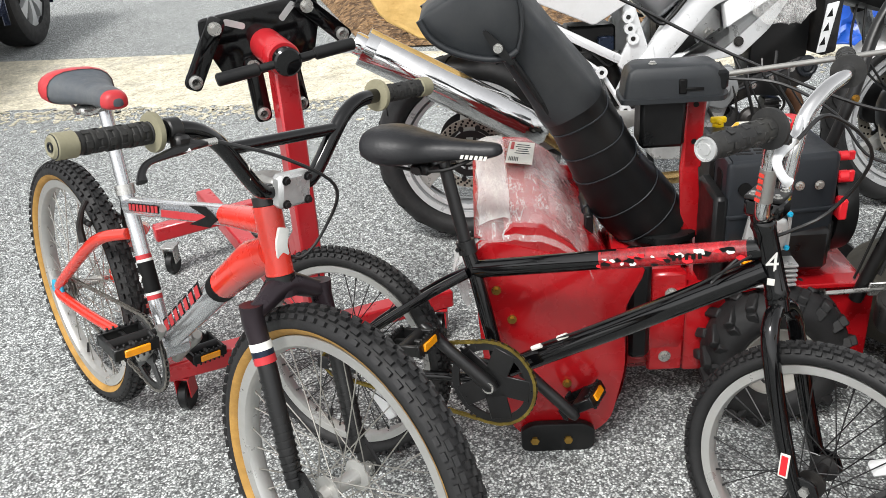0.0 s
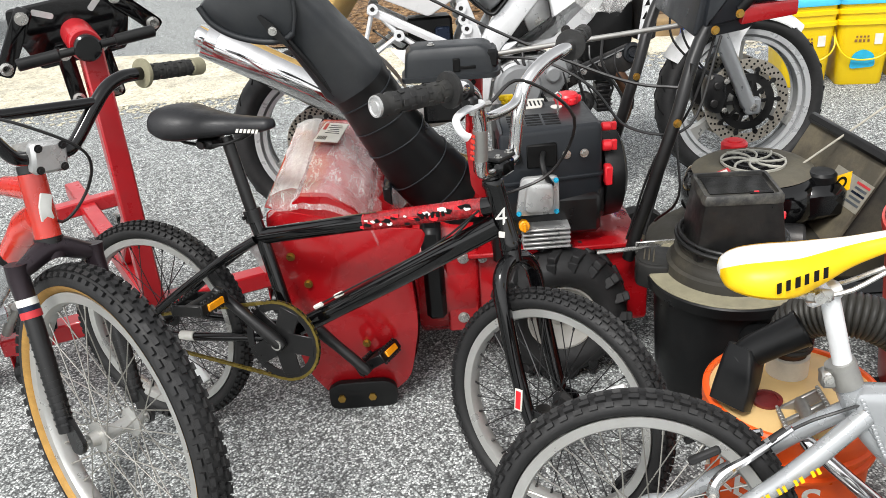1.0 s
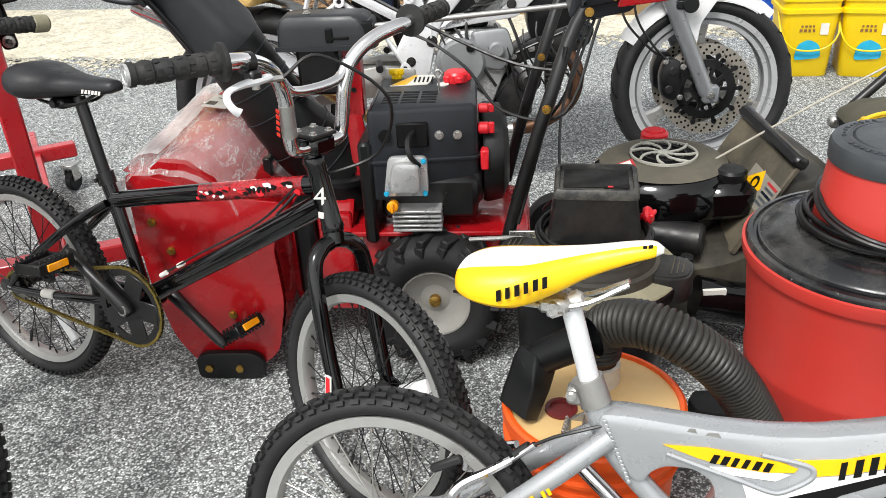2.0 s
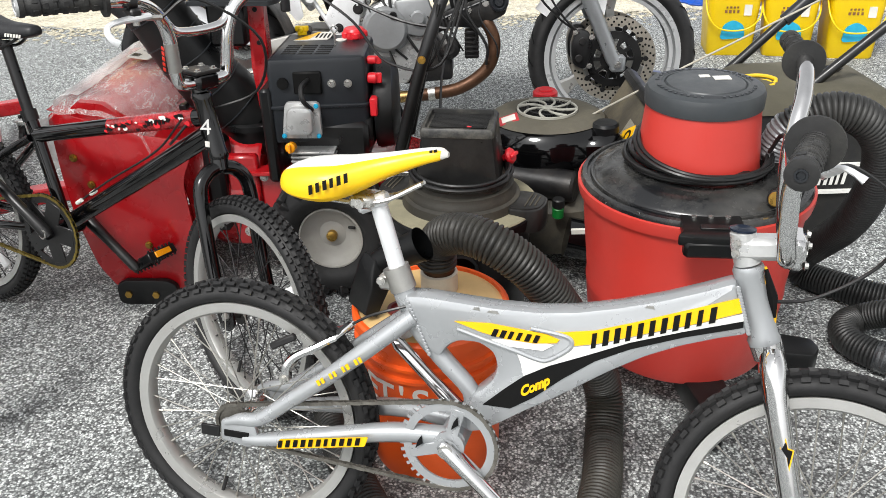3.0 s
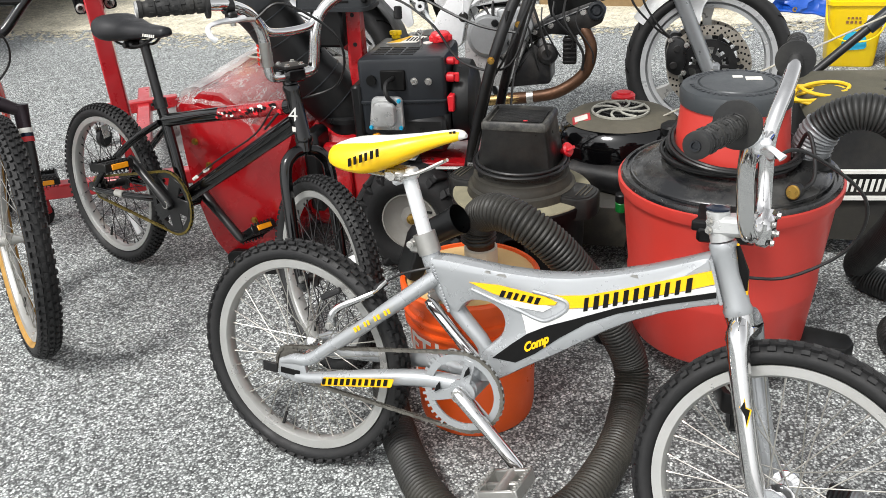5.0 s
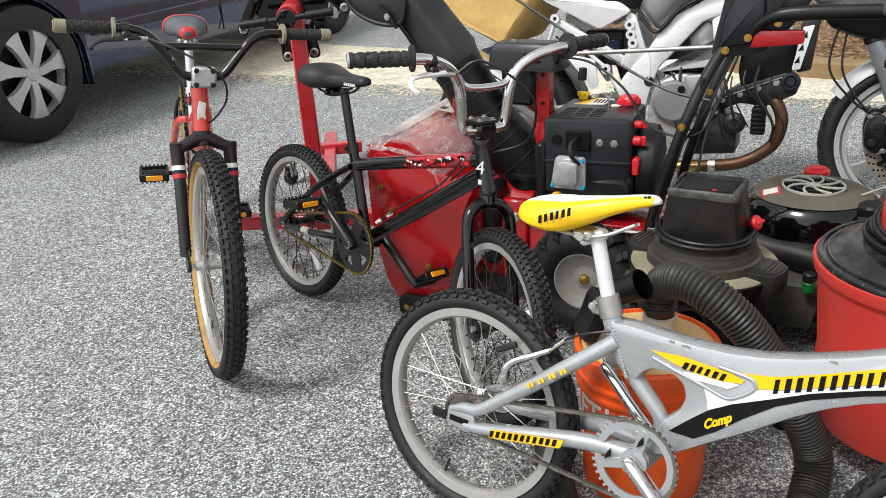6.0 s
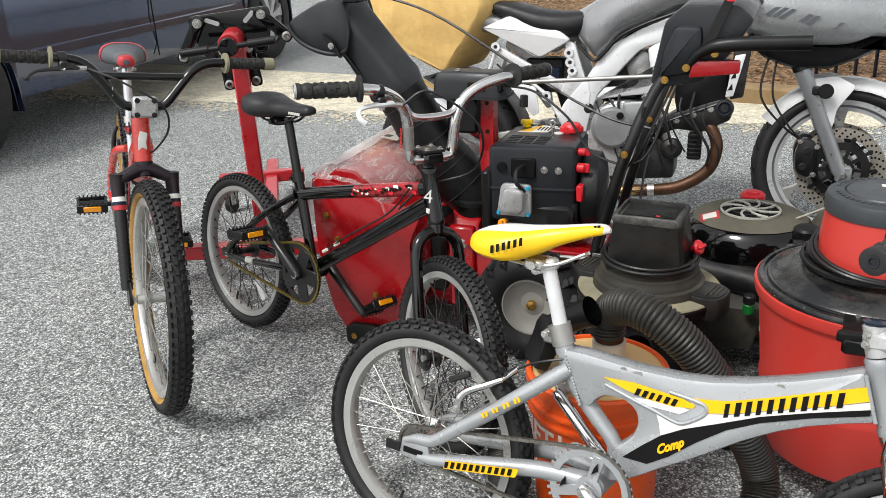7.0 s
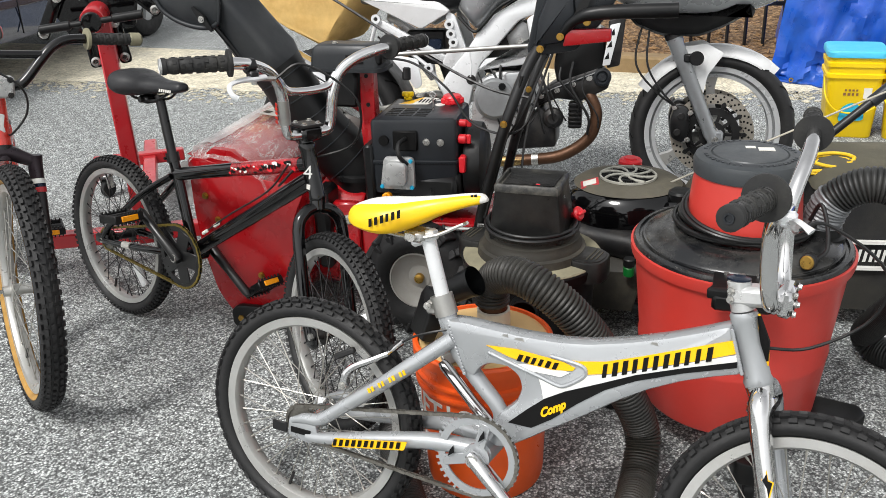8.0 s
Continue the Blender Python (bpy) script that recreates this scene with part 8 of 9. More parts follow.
# ---------------------------------------------------------------- parked car
def parked_car():
    c = thing("car", pose(-4.115, 4.09, 0, 0, 0, 101.8) @ Matrix.Scale(1.15, 4), "dark blue-black parked car with silver alloy wheels", "car")
    # local x: along the car; y: outwards is minus
    rr, axles = 0.335, (-1.5, 1.72)

    def station(x, sill, belt, w):
        return [V((x, y * w, z)) for y, z in ((-0.80, sill), (-0.97, sill + 0.03), (-1.0, sill + 0.14), (-0.985, sill + 0.30), (-1.0, belt - 0.16), (-0.96, belt - 0.03), (-0.90, belt), (0.90, belt), (0.96, belt - 0.03), (1.0, belt - 0.16), (0.985, sill + 0.30), (1.0, sill + 0.14), (0.97, sill + 0.03), (0.80, sill))]
    xs = [(-2.42, 0.45, 0.72, 0.60), (-2.32, 0.30, 0.80, 0.74), (-2.07, 0.22, 0.88, 0.84), (-1.89, 0.20, 0.91, 0.87)]
    xs += [(-1.11, 0.235, 0.94, 0.88), (-0.5, 0.23, 0.95, 0.89), (0.2, 0.23, 0.95, 0.89), (1.33, 0.235, 0.94, 0.88)]
    xs += [(2.11, 0.24, 0.86, 0.86), (2.22, 0.33, 0.82, 0.81), (2.32, 0.40, 0.74, 0.72), (2.38, 0.46, 0.66, 0.58)]
    part("body_rear", B().rings([station(*q) for q in xs[:4]]), CAR_PAINT, c)
    part("body_middle", B().rings([station(*q) for q in xs[4:8]]), CAR_PAINT, c)
    part("body_front", B().rings([station(*q) for q in xs[8:]]), CAR_PAINT, c)
    # wings over the wheels
    for x0 in axles:
        arch = [(x0 + 0.39 * math.cos(a), 0.325 + 0.38 * math.sin(a)) for a in (math.pi * k / 12 for k in range(13))]
        arch = [(x0 + 0.39, 0.20)] + arch + [(x0 - 0.39, 0.20)]
        poly = arch + [(x0 - 0.40, 0.92), (x0 + 0.40, 0.90)]
        for sg in (-1, 1):
            part("wing", B().prism(poly, -0.02, 0.02, Matrix.Translation((0, sg * 0.86, 0)) @ XZ, 0.006), CAR_PAINT, c)
            part("arch_liner", B().sheet([[V((x, sg * 0.84, z)), V((x, sg * 0.58, z))] for x, z in arch]), BLACK_PLAST, c)
        part("bonnet_deck", B().box((x0, 0, 0.90), (0.82, 1.6, 0.03), 0.01), CAR_PAINT, c)
    part("door_seam", B().box((0.12, -0.892, 0.58), (0.006, 0.006, 0.58), 0), INK, c)
    part("side_rub_strip", B().box((0.1, -0.884, 0.47), (2.3, 0.018, 0.05), 0.008), CAR_PAINT, c)
    part("cabin", B().rings([[V((x0, y * w, z)) for x0, y in ((a, -1), (b, -1), (b, 1), (a, 1))] for z, a, b, w in ((0.93, -1.5, 1.5, 0.84), (1.15, -1.2, 1.1, 0.74), (1.38, -0.95, 0.6, 0.64), (1.42, -0.8, 0.5, 0.58))]), plain("dark_car_glass", "0a0d10", 0.05, vary=0.1, scale=2, bump=0, coat=1.0, rough_vary=0.02), c)
    part("roof", B().rings([[V((x0, y * w, z)) for x0, y in round_poly([(a, -1), (b, -1), (b, 1), (a, 1)], 0.08, 3)] for z, a, b, w in ((1.40, -0.92, 0.62, 0.63), (1.43, -0.86, 0.54, 0.60), (1.45, -0.7, 0.4, 0.5))]), CAR_PAINT, c)
    for x0 in axles:
        for sg in (-1, 1):
            w = joint("wheel", c, at=Matrix.Translation((x0, sg * 0.79, rr)))
            part("tyre", B().lathe([(0.215, -0.10), (0.30, -0.105), (0.325, -0.09), (0.335, -0.06), (0.335, 0.06), (0.325, 0.09), (0.30, 0.105), (0.215, 0.10), (0.215, -0.10)], rot((0, 1, 0)), 56), RUBBER, w)
            part("rim", B().lathe([(0.232, sg * 0.10), (0.222, sg * 0.098), (0.210, sg * 0.06), (0.205, -sg * 0.05)], rot((0, 1, 0)), 48, caps=False), ALLOY, w)
            part("rim_back", B().lathe([(0.001, sg * 0.03), (0.207, sg * 0.03)], rot((0, 1, 0)), 32), DARK_MET, w)
            part("hub_cap", B().lathe([(0.001, sg * 0.095), (0.03, sg * 0.094), (0.038, sg * 0.085), (0.045, sg * 0.06)], rot((0, 1, 0)), 24), ALLOY, w)
            for i in range(7):
                a = 2 * math.pi * i / 7
                m = Matrix.Rotation(a, 4, "Y")
                sp = [[V((r, sg * y, t)) for r, t in ((r0, -q + 0.22 * (r0 - 0.03)), (r0, q + 0.22 * (r0 - 0.03)))] for r0, y, q in ((0.03, 0.088, 0.018), (0.07, 0.094, 0.022), (0.12, 0.096, 0.024), (0.17, 0.094, 0.036), (0.222, 0.085, 0.06))]
                back = [[p + V((0, -sg * 0.03, 0)) for p in r] for r in sp]
                part("wheel_spoke", B().rings([[r[0], r[1], k[1], k[0]] for r, k in zip(sp, back)]), ALLOY, w, at=m)


parked_car()

# ---------------------------------------------------------------- motorcycle
def motorcycle():
    s = thing("motorcycle", bike_pose(0.24, 2.86, 9, 6), "white and silver sports motorcycle with black engine parts", "motorcycle")
    YX = XZ

    def cast_wheel(name, at, R, w, rim_r, n, twin):
        q = joint(name, s, at=at)
        h = (R - rim_r) / 2
        prof = [(R - h + h * math.sin(a), w * math.cos(a)) for a in (2 * math.pi * k / 20 for k in range(20))]
        part("tyre", B().rings(ring_section(R, prof, 72), closed=True), RUBBER, q)
        g = B()
        for i in range(22):
            for sg in (-1, 1):
                m = Matrix.Rotation(-2 * math.pi * (i + 0.25 * sg) / 22, 4, "Y")
                g.tube([m @ V((R * 0.999, sg * w * 0.1, 0.0)), m @ V((R - h * 0.14, sg * w * 0.5, 0.03)), m @ V((R - h * 0.47, sg * w * 0.85, 0.045))], 0.0022, 5)
        tagged(part("tread_grooves", g, INK, q), kind="stuff")
        pr = [(rim_r + 0.002, w * 0.60), (rim_r + 0.002, -w * 0.60), (rim_r - 0.024, -w * 0.42), (rim_r - 0.024, w * 0.42)]
        part("rim", B().rings(ring_section(R, pr, 72), closed=True), CLUTCH, q)
        for sg in (-1, 1):
            for r0, r1, y0 in ((rim_r + 0.010, rim_r - 0.008, 0.74), (rim_r - 0.017, rim_r - 0.030, 0.58)):
                pr = [(r0, sg * w * y0), (r0, sg * w * (y0 - 0.12)), (r1, sg * w * (y0 - 0.16)), (r1, sg * w * (y0 - 0.04))]
                part("rim_lip", B().rings(ring_section(R, pr, 72), closed=True), ALLOY, q)
        part("hub", B().lathe([(0.012, -0.085), (0.028, -0.08), (0.035, -0.03), (0.055, -0.02), (0.055, 0.02), (0.035, 0.03), (0.028, 0.08), (0.012, 0.085)], rot((0, 1, 0)), 28), RIM_AL, q)
        for i in range(n):
            m = Matrix.Rotation(2 * math.pi * i / n + 0.45, 4, "Y")
            sp = [[V((r, y, t)) for y, t in ((-b, -a), (b, -a), (b, a), (-b, a))] for r, a, b in ((0.04, 0.03, 0.02), (0.10, 0.016, 0.018), (rim_r - 0.07, 0.015, 0.018), (rim_r - 0.015, 0.03, 0.024))]
            part("wheel_spoke", B().rings(sp), RIM_AL, q, at=m)
        return q

    def disc(q, R, y, holes=True, mat=DISC):
        d = joint("brake_disc", s, at=q.matrix_basis)
        m = Matrix.Translation((0, y, 0)) @ rot((0, -1, 0))
        part("disc_ring", B().lathe([(R * 0.76, -0.002), (R, -0.002), (R, 0.002), (R * 0.76, 0.002), (R * 0.76, -0.002)], m, 64), mat, d)
        h = B()
        for i in range(30):
            for k in range(3):
                a = 2 * math.pi * (i + 0.33 * k) / 30
                r = R * (0.805 + 0.07 * k)
                p = m @ V((r * math.cos(a), r * math.sin(a), 0.0022))
                h.cyl(p, p + V((0, -0.0006, 0)), 0.0042, n=8)
        tagged(part("hole_pattern", h, INK, d), kind="stuff")
        part("carrier_hub", B().lathe([(R * 0.14, -0.004), (R * 0.32, -0.004), (R * 0.32, 0.006), (R * 0.14, 0.006), (R * 0.14, -0.004)], m, 30), BLACK_SATIN, d)
        for i in range(10):
            a = 2 * math.pi * i / 10
            mm = m @ Matrix.Rotation(a, 4, "Z")
            part("carrier_arm", B().box((R * 0.52, 0.0, 0.001), (R * 0.54, R * 0.085, 0.005), 0.001, mm).cyl(mm @ V((R * 0.76, 0, -0.002)), mm @ V((R * 0.76, 0, 0.006)), 0.009, n=12), BLACK_SATIN, d)
        part("carrier_ring", B().lathe([(R * 0.48, -0.003), (R * 0.66, -0.003), (R * 0.66, 0.004), (R * 0.48, 0.004), (R * 0.48, -0.003)], m, 36), BLACK_SATIN, d)

    fw = cast_wheel("front_wheel", Matrix.Translation((1.378, 0, 0.302)) @ Matrix.Rotation(radians(0), 4, "Z"), 0.302, 0.06, 0.236, 3, False)
    rw = cast_wheel("rear_wheel", Matrix.Translation((-0.115, 0, 0.312)), 0.312, 0.085, 0.222, 3, False)
    disc(fw, 0.15, -0.072)
    disc(fw, 0.15, 0.072)
    disc(rw, 0.115, -0.10)
    # fork
    for y in (-0.10, 0.10):
        fk = joint("fork_leg", s)
        part("stanchion", B().cyl((1.215, y, 0.66), (1.13, y, 0.86), 0.021, n=18), CHROME, fk)
        part("slider", B().tube([(1.215, y, 0.665), (1.225, y, 0.64), (1.228, y, 0.632), (1.372, y, 0.305), (1.392, y, 0.27)], [0.029, 0.030, 0.0265, 0.026, 0.018], 20), FORK_AL, fk)
        part("dust_seal", B().tube([(1.207, y, 0.685), (1.219, y, 0.655)], 0.0325, 18), DARK_MET, fk)
        part("axle_clamp", B().box((1.388, y, 0.292), (0.055, 0.036, 0.06), 0.012), FORK_AL, fk)
        part("clamp_bolt", B().bolt((1.385, y - 0.02, 0.29), (0, -1, 0), 0.009, 0.01), STEEL, fk)
        cl = joint("brake_caliper", s)
        part("caliper_body", B().prism(round_poly([(1.228, 0.29), (1.275, 0.268), (1.298, 0.33), (1.288, 0.405), (1.242, 0.415), (1.222, 0.36)], 0.02), -y * 0.72 - 0.03, -y * 0.72 + 0.03, YX, 0.006), BLACK_SATIN, cl, "black brake caliper")
        for xx, zz in ((1.288, 0.285), (1.294, 0.385), (1.236, 0.405)):
            part("caliper_bolt", B().bolt((xx, -0.104 if y < 0 else 0.104, zz), (0, -1 if y < 0 else 1, 0), 0.007, 0.008), STEEL, cl)
        for k in range(2):
            part("piston_cap", B().cyl((1.25 + 0.012 * k, -0.103 if y < 0 else 0.103, 0.312 + 0.06 * k), (1.25 + 0.012 * k, -0.111 if y < 0 else 0.111, 0.312 + 0.06 * k), 0.014, n=14, bev=0.003), DARK_MET, cl)
    # front fender
    rows = []
    for i in range(15):
        a = radians(46 + 102 * i / 14)
        w = 0.075 * (1 - 0.25 * abs(i - 7) / 7) * (0.45 if i == 0 else 0.8 if i == 1 else 1)
        c = V((1.378, 0, 0.302))
        d = V((math.cos(a), 0, math.sin(a)))
        rows.append([c + d * (0.328 - 0.04 * q * q) + V((0, w * q, 0)) for q in (-1, -0.85, -0.5, 0, 0.5, 0.85, 1)])
    fd = joint("front_fender", s)
    part("fender_shell", B().sheet(rows).sheet([[p * 1 - (p - V((1.378, p.y, 0.302))).normalized() * 0.004 for p in r] for r in rows]), WHITE, fd, "white front fender")
    for y in (-0.088, 0.088):
        part("fender_side", B().prism(round_poly([(1.30, 0.47), (1.318, 0.45), (1.336, 0.455), (1.345, 0.52), (1.40, 0.60), (1.335, 0.635), (1.25, 0.622), (1.225, 0.585), (1.285, 0.555)], 0.012), -y - 0.004, -y + 0.004, YX, 0.001), WHITE, fd)
    part("side_reflector", B().cyl((1.30, -0.125, 0.585), (1.30, -0.14, 0.585), 0.026, n=18, bev=0.004).box((1.28, -0.115, 0.585), (0.05, 0.03, 0.03), 0.005), BLACK_PLAST, s)
    # frame spar: cast beams round an open window
    for y in (-0.105, 0.105):
        out = -1 if y < 0 else 1
        sp = joint("frame_spar", s)
        part("upper_beam", B().prism(round_poly([(0.352, 0.469), (0.412, 0.373), (0.465, 0.398), (0.482, 0.475), (0.51, 0.56), (0.549, 0.60), (0.606, 0.665), (0.654, 0.718), (0.69, 0.735), (0.80, 0.765), (1.0, 0.81), (1.0, 0.88), (0.86, 0.87), (0.744, 0.833), (0.657, 0.796), (0.559, 0.74), (0.505, 0.683), (0.459, 0.612), (0.382, 0.524)], 0.012), -y - 0.022, -y + 0.022, YX, 0.008), FRAME_AL, sp, "satin silver cast frame beam")
        part("lower_beam", B().prism(round_poly([(0.495, 0.535), (0.60, 0.55), (0.75, 0.568), (0.83, 0.64), (0.93, 0.79), (0.74, 0.765), (0.685, 0.725), (0.705, 0.607), (0.69, 0.594), (0.53, 0.582)], 0.010), -y - 0.019, -y + 0.019, YX, 0.006), FRAME_AL, sp)
        part("weld_bead", B().tube([(0.468, y + out * 0.022, 0.615), (0.478, y + out * 0.0225, 0.56), (0.473, y + out * 0.022, 0.505)], 0.0035, 6), FRAME_AL, sp)
        for x, z, r in ((0.476, 0.503, 0.013), (0.405, 0.44, 0.011), (0.735, 0.61, 0.011), (0.86, 0.76, 0.012)):
            part("spar_bolt", B().bolt((x, y + out * 0.021, z), (0, out, 0), r, 0.008), DARK_MET, sp)
        part("inner_bracket", B().prism(round_poly([(0.60, 0.66), (0.625, 0.60), (0.70, 0.60), (0.695, 0.70), (0.66, 0.72)], 0.012), -y * 0.55 - 0.01, -y * 0.55 + 0.01, YX, 0.004), CAST, sp)
        part("bracket_bolt", B().bolt((0.66, y * 0.55 + out * 0.01, 0.634), (0, out, 0), 0.014, 0.008), STEEL, sp)
        # subframe: rail, upright and lugged bracket
        sf = joint("subframe", s)
        part("subframe_rail", B().prism(round_poly([(0.085, 0.716), (0.39, 0.552), (0.402, 0.578), (0.092, 0.744)], 0.005), -y - 0.012, -y + 0.012, YX, 0.004), FRAME_AL, sf)
        part("subframe_upright", B().prism(round_poly([(0.36, 0.56), (0.40, 0.535), (0.458, 0.61), (0.415, 0.74), (0.385, 0.755), (0.376, 0.735), (0.40, 0.645)], 0.012), -y - 0.008, -y + 0.014, YX, 0.004), FRAME_AL, sf)
        for a, b in (((0.106, 0.729), (0.184, 0.639)), ((0.184, 0.639), (0.05, 0.553)), ((0.106, 0.729), (0.05, 0.553)), ((0.184, 0.639), (0.31, 0.545)), ((0.31, 0.545), (0.385, 0.42))):
            part("bracket_bar", B().tube([(a[0], y, a[1]), (b[0], y, b[1])], 0.010, 10, flat=0.8), FRAME_AL, sf)
        for x, z in ((0.106, 0.729), (0.184, 0.639), (0.05, 0.553), (0.31, 0.545), (0.399, 0.673), (0.408, 0.642), (0.393, 0.708), (0.385, 0.42)):
            part("lug", B().lathe([(0.007, 0.0), (0.018, 0.0), (0.018, 0.018), (0.008, 0.018), (0.006, 0.008)], Matrix.Translation((x, y + out * 0.006, z)) @ rot((0, out, 0)), 20), FRAME_AL, sf)
            part("lug_bolt", B().bolt((x, y + out * 0.016, z), (0, out, 0), 0.007, 0.006), DARK_MET, sf)
        part("heel_plate", B().prism(round_poly([(0.148, 0.60), (0.21, 0.53), (0.26, 0.465), (0.285, 0.48), (0.27, 0.58)], 0.012), -y * 1.25 - 0.004, -y * 1.25 + 0.004, YX, 0.001), FRAME_AL, s)
        part("foot_peg", B().cyl((0.30, y * 1.3, 0.44), (0.31, y * 1.3 + out * 0.08, 0.435), 0.012, n=12), DARK_MET, s)
        part("swingarm", B().prism(round_poly([(-0.16, 0.29), (-0.13, 0.28), (0.30, 0.33), (0.42, 0.37), (0.42, 0.42), (0.28, 0.43), (-0.13, 0.345), (-0.16, 0.33)], 0.015), -y * 1.1 - 0.015, -y * 1.1 + 0.015, YX, 0.006), SILVER_DULL, s)
        part("tail_panel", B().prism(round_poly([(0.05, 0.80), (0.286, 0.691), (0.401, 0.757), (0.356, 0.79), (0.16, 0.845)], 0.014), -y * 1.2 - 0.012, -y * 1.2 + 0.012, YX, 0.006), WHITE, s, "white tail side panel")
    # seat, tail, tank
    def shell(name, secs, mat, label="", n=24, p=0.7):
        rows = []
        tops, lows = curve([(a, b, c) for a, b, c, _ in secs], 5), curve([(a, b, d) for a, b, _, d in secs], 5)
        for q, r in zip(tops, lows):
            zc, h = (q.z + r.z) / 2, (q.z - r.z) / 2
            rows.append([V((q.x, q.y * math.copysign(abs(math.cos(t)) ** p, math.cos(t)), zc + h * math.copysign(abs(math.sin(t)) ** p, math.sin(t)))) for t in (2 * math.pi * k / n for k in range(n))])
        return part(name, B().rings(rows), mat, s, label)
    shell("seat", [(0.02, 0.09, 0.91, 0.86), (0.14, 0.13, 0.90, 0.828), (0.27, 0.145, 0.87, 0.775), (0.39, 0.13, 0.862, 0.757), (0.46, 0.10, 0.868, 0.795), (0.49, 0.05, 0.862, 0.825)], LEATHER, "dark grey rider's seat")
    shell("tail_fairing", [(-0.42, 0.05, 0.96, 0.90), (-0.25, 0.09, 0.945, 0.85), (-0.05, 0.11, 0.90, 0.79), (0.12, 0.11, 0.85, 0.77), (0.25, 0.09, 0.80, 0.74)], SILVER_PAINT, "silver tail fairing")
    shell("fuel_tank", [(0.405, 0.08, 0.86, 0.77), (0.45, 0.12, 0.885, 0.72), (0.49, 0.14, 0.91, 0.685), (0.53, 0.155, 0.935, 0.708), (0.58, 0.165, 0.96, 0.765), (0.66, 0.175, 0.995, 0.805), (0.80, 0.18, 1.02, 0.868), (0.95, 0.15, 1.0, 0.88), (1.04, 0.10, 0.95, 0.885)], TANK, "grey-silver fuel tank")
    for y in (-1, 1):
        part("tank_trim", B().tube(curve([(0.43, y * 0.12, 0.735), (0.488, y * 0.134, 0.683), (0.525, y * 0.138, 0.705), (0.58, y * 0.14, 0.765), (0.66, y * 0.145, 0.808), (0.76, y * 0.15, 0.845), (0.86, y * 0.15, 0.88)], 4), 0.0065, 8), BLACK_PLAST, s)
    shell("front_fairing", [(0.98, 0.19, 0.93, 0.80), (1.06, 0.22, 0.98, 0.76), (1.20, 0.22, 1.02, 0.725), (1.36, 0.19, 0.98, 0.72), (1.50, 0.12, 0.90, 0.75), (1.60, 0.05, 0.84, 0.79)], SILVER_PAINT, "silver half fairing")
    part("fairing_lower", B().prism(round_poly([(1.02, 0.775), (1.08, 0.70), (1.17, 0.665), (1.30, 0.66), (1.38, 0.69), (1.50, 0.755), (1.30, 0.765)], 0.02), -0.15, 0.15, YX, 0.03), BLACK_PLAST, s, "black lower fairing")
    b = B()
    for i in range(3):
        word(b, 1.075 + 0.085 * i, 0.845 - 0.018 * i, 1.145 + 0.085 * i, 0.83 - 0.018 * i, 0.036 - 0.006 * i, 3, -0.222 + 0.006 * i * i, 0.9, 0.35, seed=20 + i)
    part("lettering", b, GREY_VIN, s)
    part("clip_on_bar", B().tube([(1.09, -0.10, 0.88), (1.05, -0.24, 0.89), (0.99, -0.36, 0.88)], 0.013, 12), BLACK_SATIN, s)
    # engine
    part("crankcase", B().prism(round_poly([(0.47, 0.25), (0.64, 0.235), (0.68, 0.32), (0.735, 0.45), (0.70, 0.53), (0.574, 0.535), (0.50, 0.50), (0.475, 0.40)], 0.02), -0.11, 0.12, YX, 0.012), CAST, s, "cast alloy crankcase")
    part("gear_case", B().prism(round_poly([(0.60, 0.53), (0.62, 0.42), (0.70, 0.40), (0.745, 0.46), (0.72, 0.54)], 0.02), 0.11, 0.14, YX, 0.01), CLUTCH, s)
    cc = joint("clutch_cover", s)
    part("cover_plate", B().lathe([(0.001, 0.045), (0.066, 0.043), (0.074, 0.034), (0.078, 0.02), (0.086, 0.016), (0.089, 0)], Matrix.Translation((0.572, -0.11, 0.434)) @ rot((0, -1, 0)), 48), CLUTCH, cc, "round dull cast clutch cover")
    part("filler_plug", B().cyl((0.60, -0.15, 0.482), (0.60, -0.163, 0.482), 0.014, n=10, bev=0.003), BLACK_PLAST, cc)
    for a in (20, 95, 160, 235, 300):
        part("cover_bolt", B().bolt((0.572 + 0.095 * math.cos(radians(a)), -0.112, 0.434 + 0.095 * math.sin(radians(a))), (0, -1, 0), 0.006, 0.008), STEEL, cc)
    part("water_pump", B().cyl((0.685, -0.13, 0.47), (0.685, -0.155, 0.47), 0.026, n=18, bev=0.006), CLUTCH, s)
    part("sump", B().prism(round_poly([(0.62, 0.23), (0.80, 0.245), (0.80, 0.34), (0.74, 0.40), (0.68, 0.34)], 0.012), -0.10, 0.10, YX, 0.01), DARK_MET, s)
    part("front_head", B().prism(round_poly([(0.70, 0.385), (0.80, 0.43), (0.89, 0.42), (0.99, 0.468), (1.0, 0.505), (0.956, 0.548), (0.785, 0.488), (0.695, 0.425)], 0.012), -0.09, 0.09, YX, 0.01), DARK_MET, s, "black front cylinder head")
    for x, z in ((0.74, 0.44), (0.80, 0.462), (0.86, 0.485), (0.92, 0.508)):
        part("head_bolt", B().bolt((x, -0.09, z), (0, -1, 0), 0.008, 0.008), STEEL, s)
    part("head_cover_line", B().tube([(0.705, -0.092, 0.43), (0.79, -0.092, 0.468), (0.95, -0.092, 0.53)], 0.004, 6), GREY_PLAST, s)
    part("camshaft_cover", B().lathe([(0.001, 0.012), (0.014, 0.012), (0.018, 0.006), (0.024, 0.012), (0.032, 0.010), (0.034, 0)], Matrix.Translation((0.968, -0.09, 0.512)) @ rot((0, -1, 0)), 28), GREY_PLAST, s)
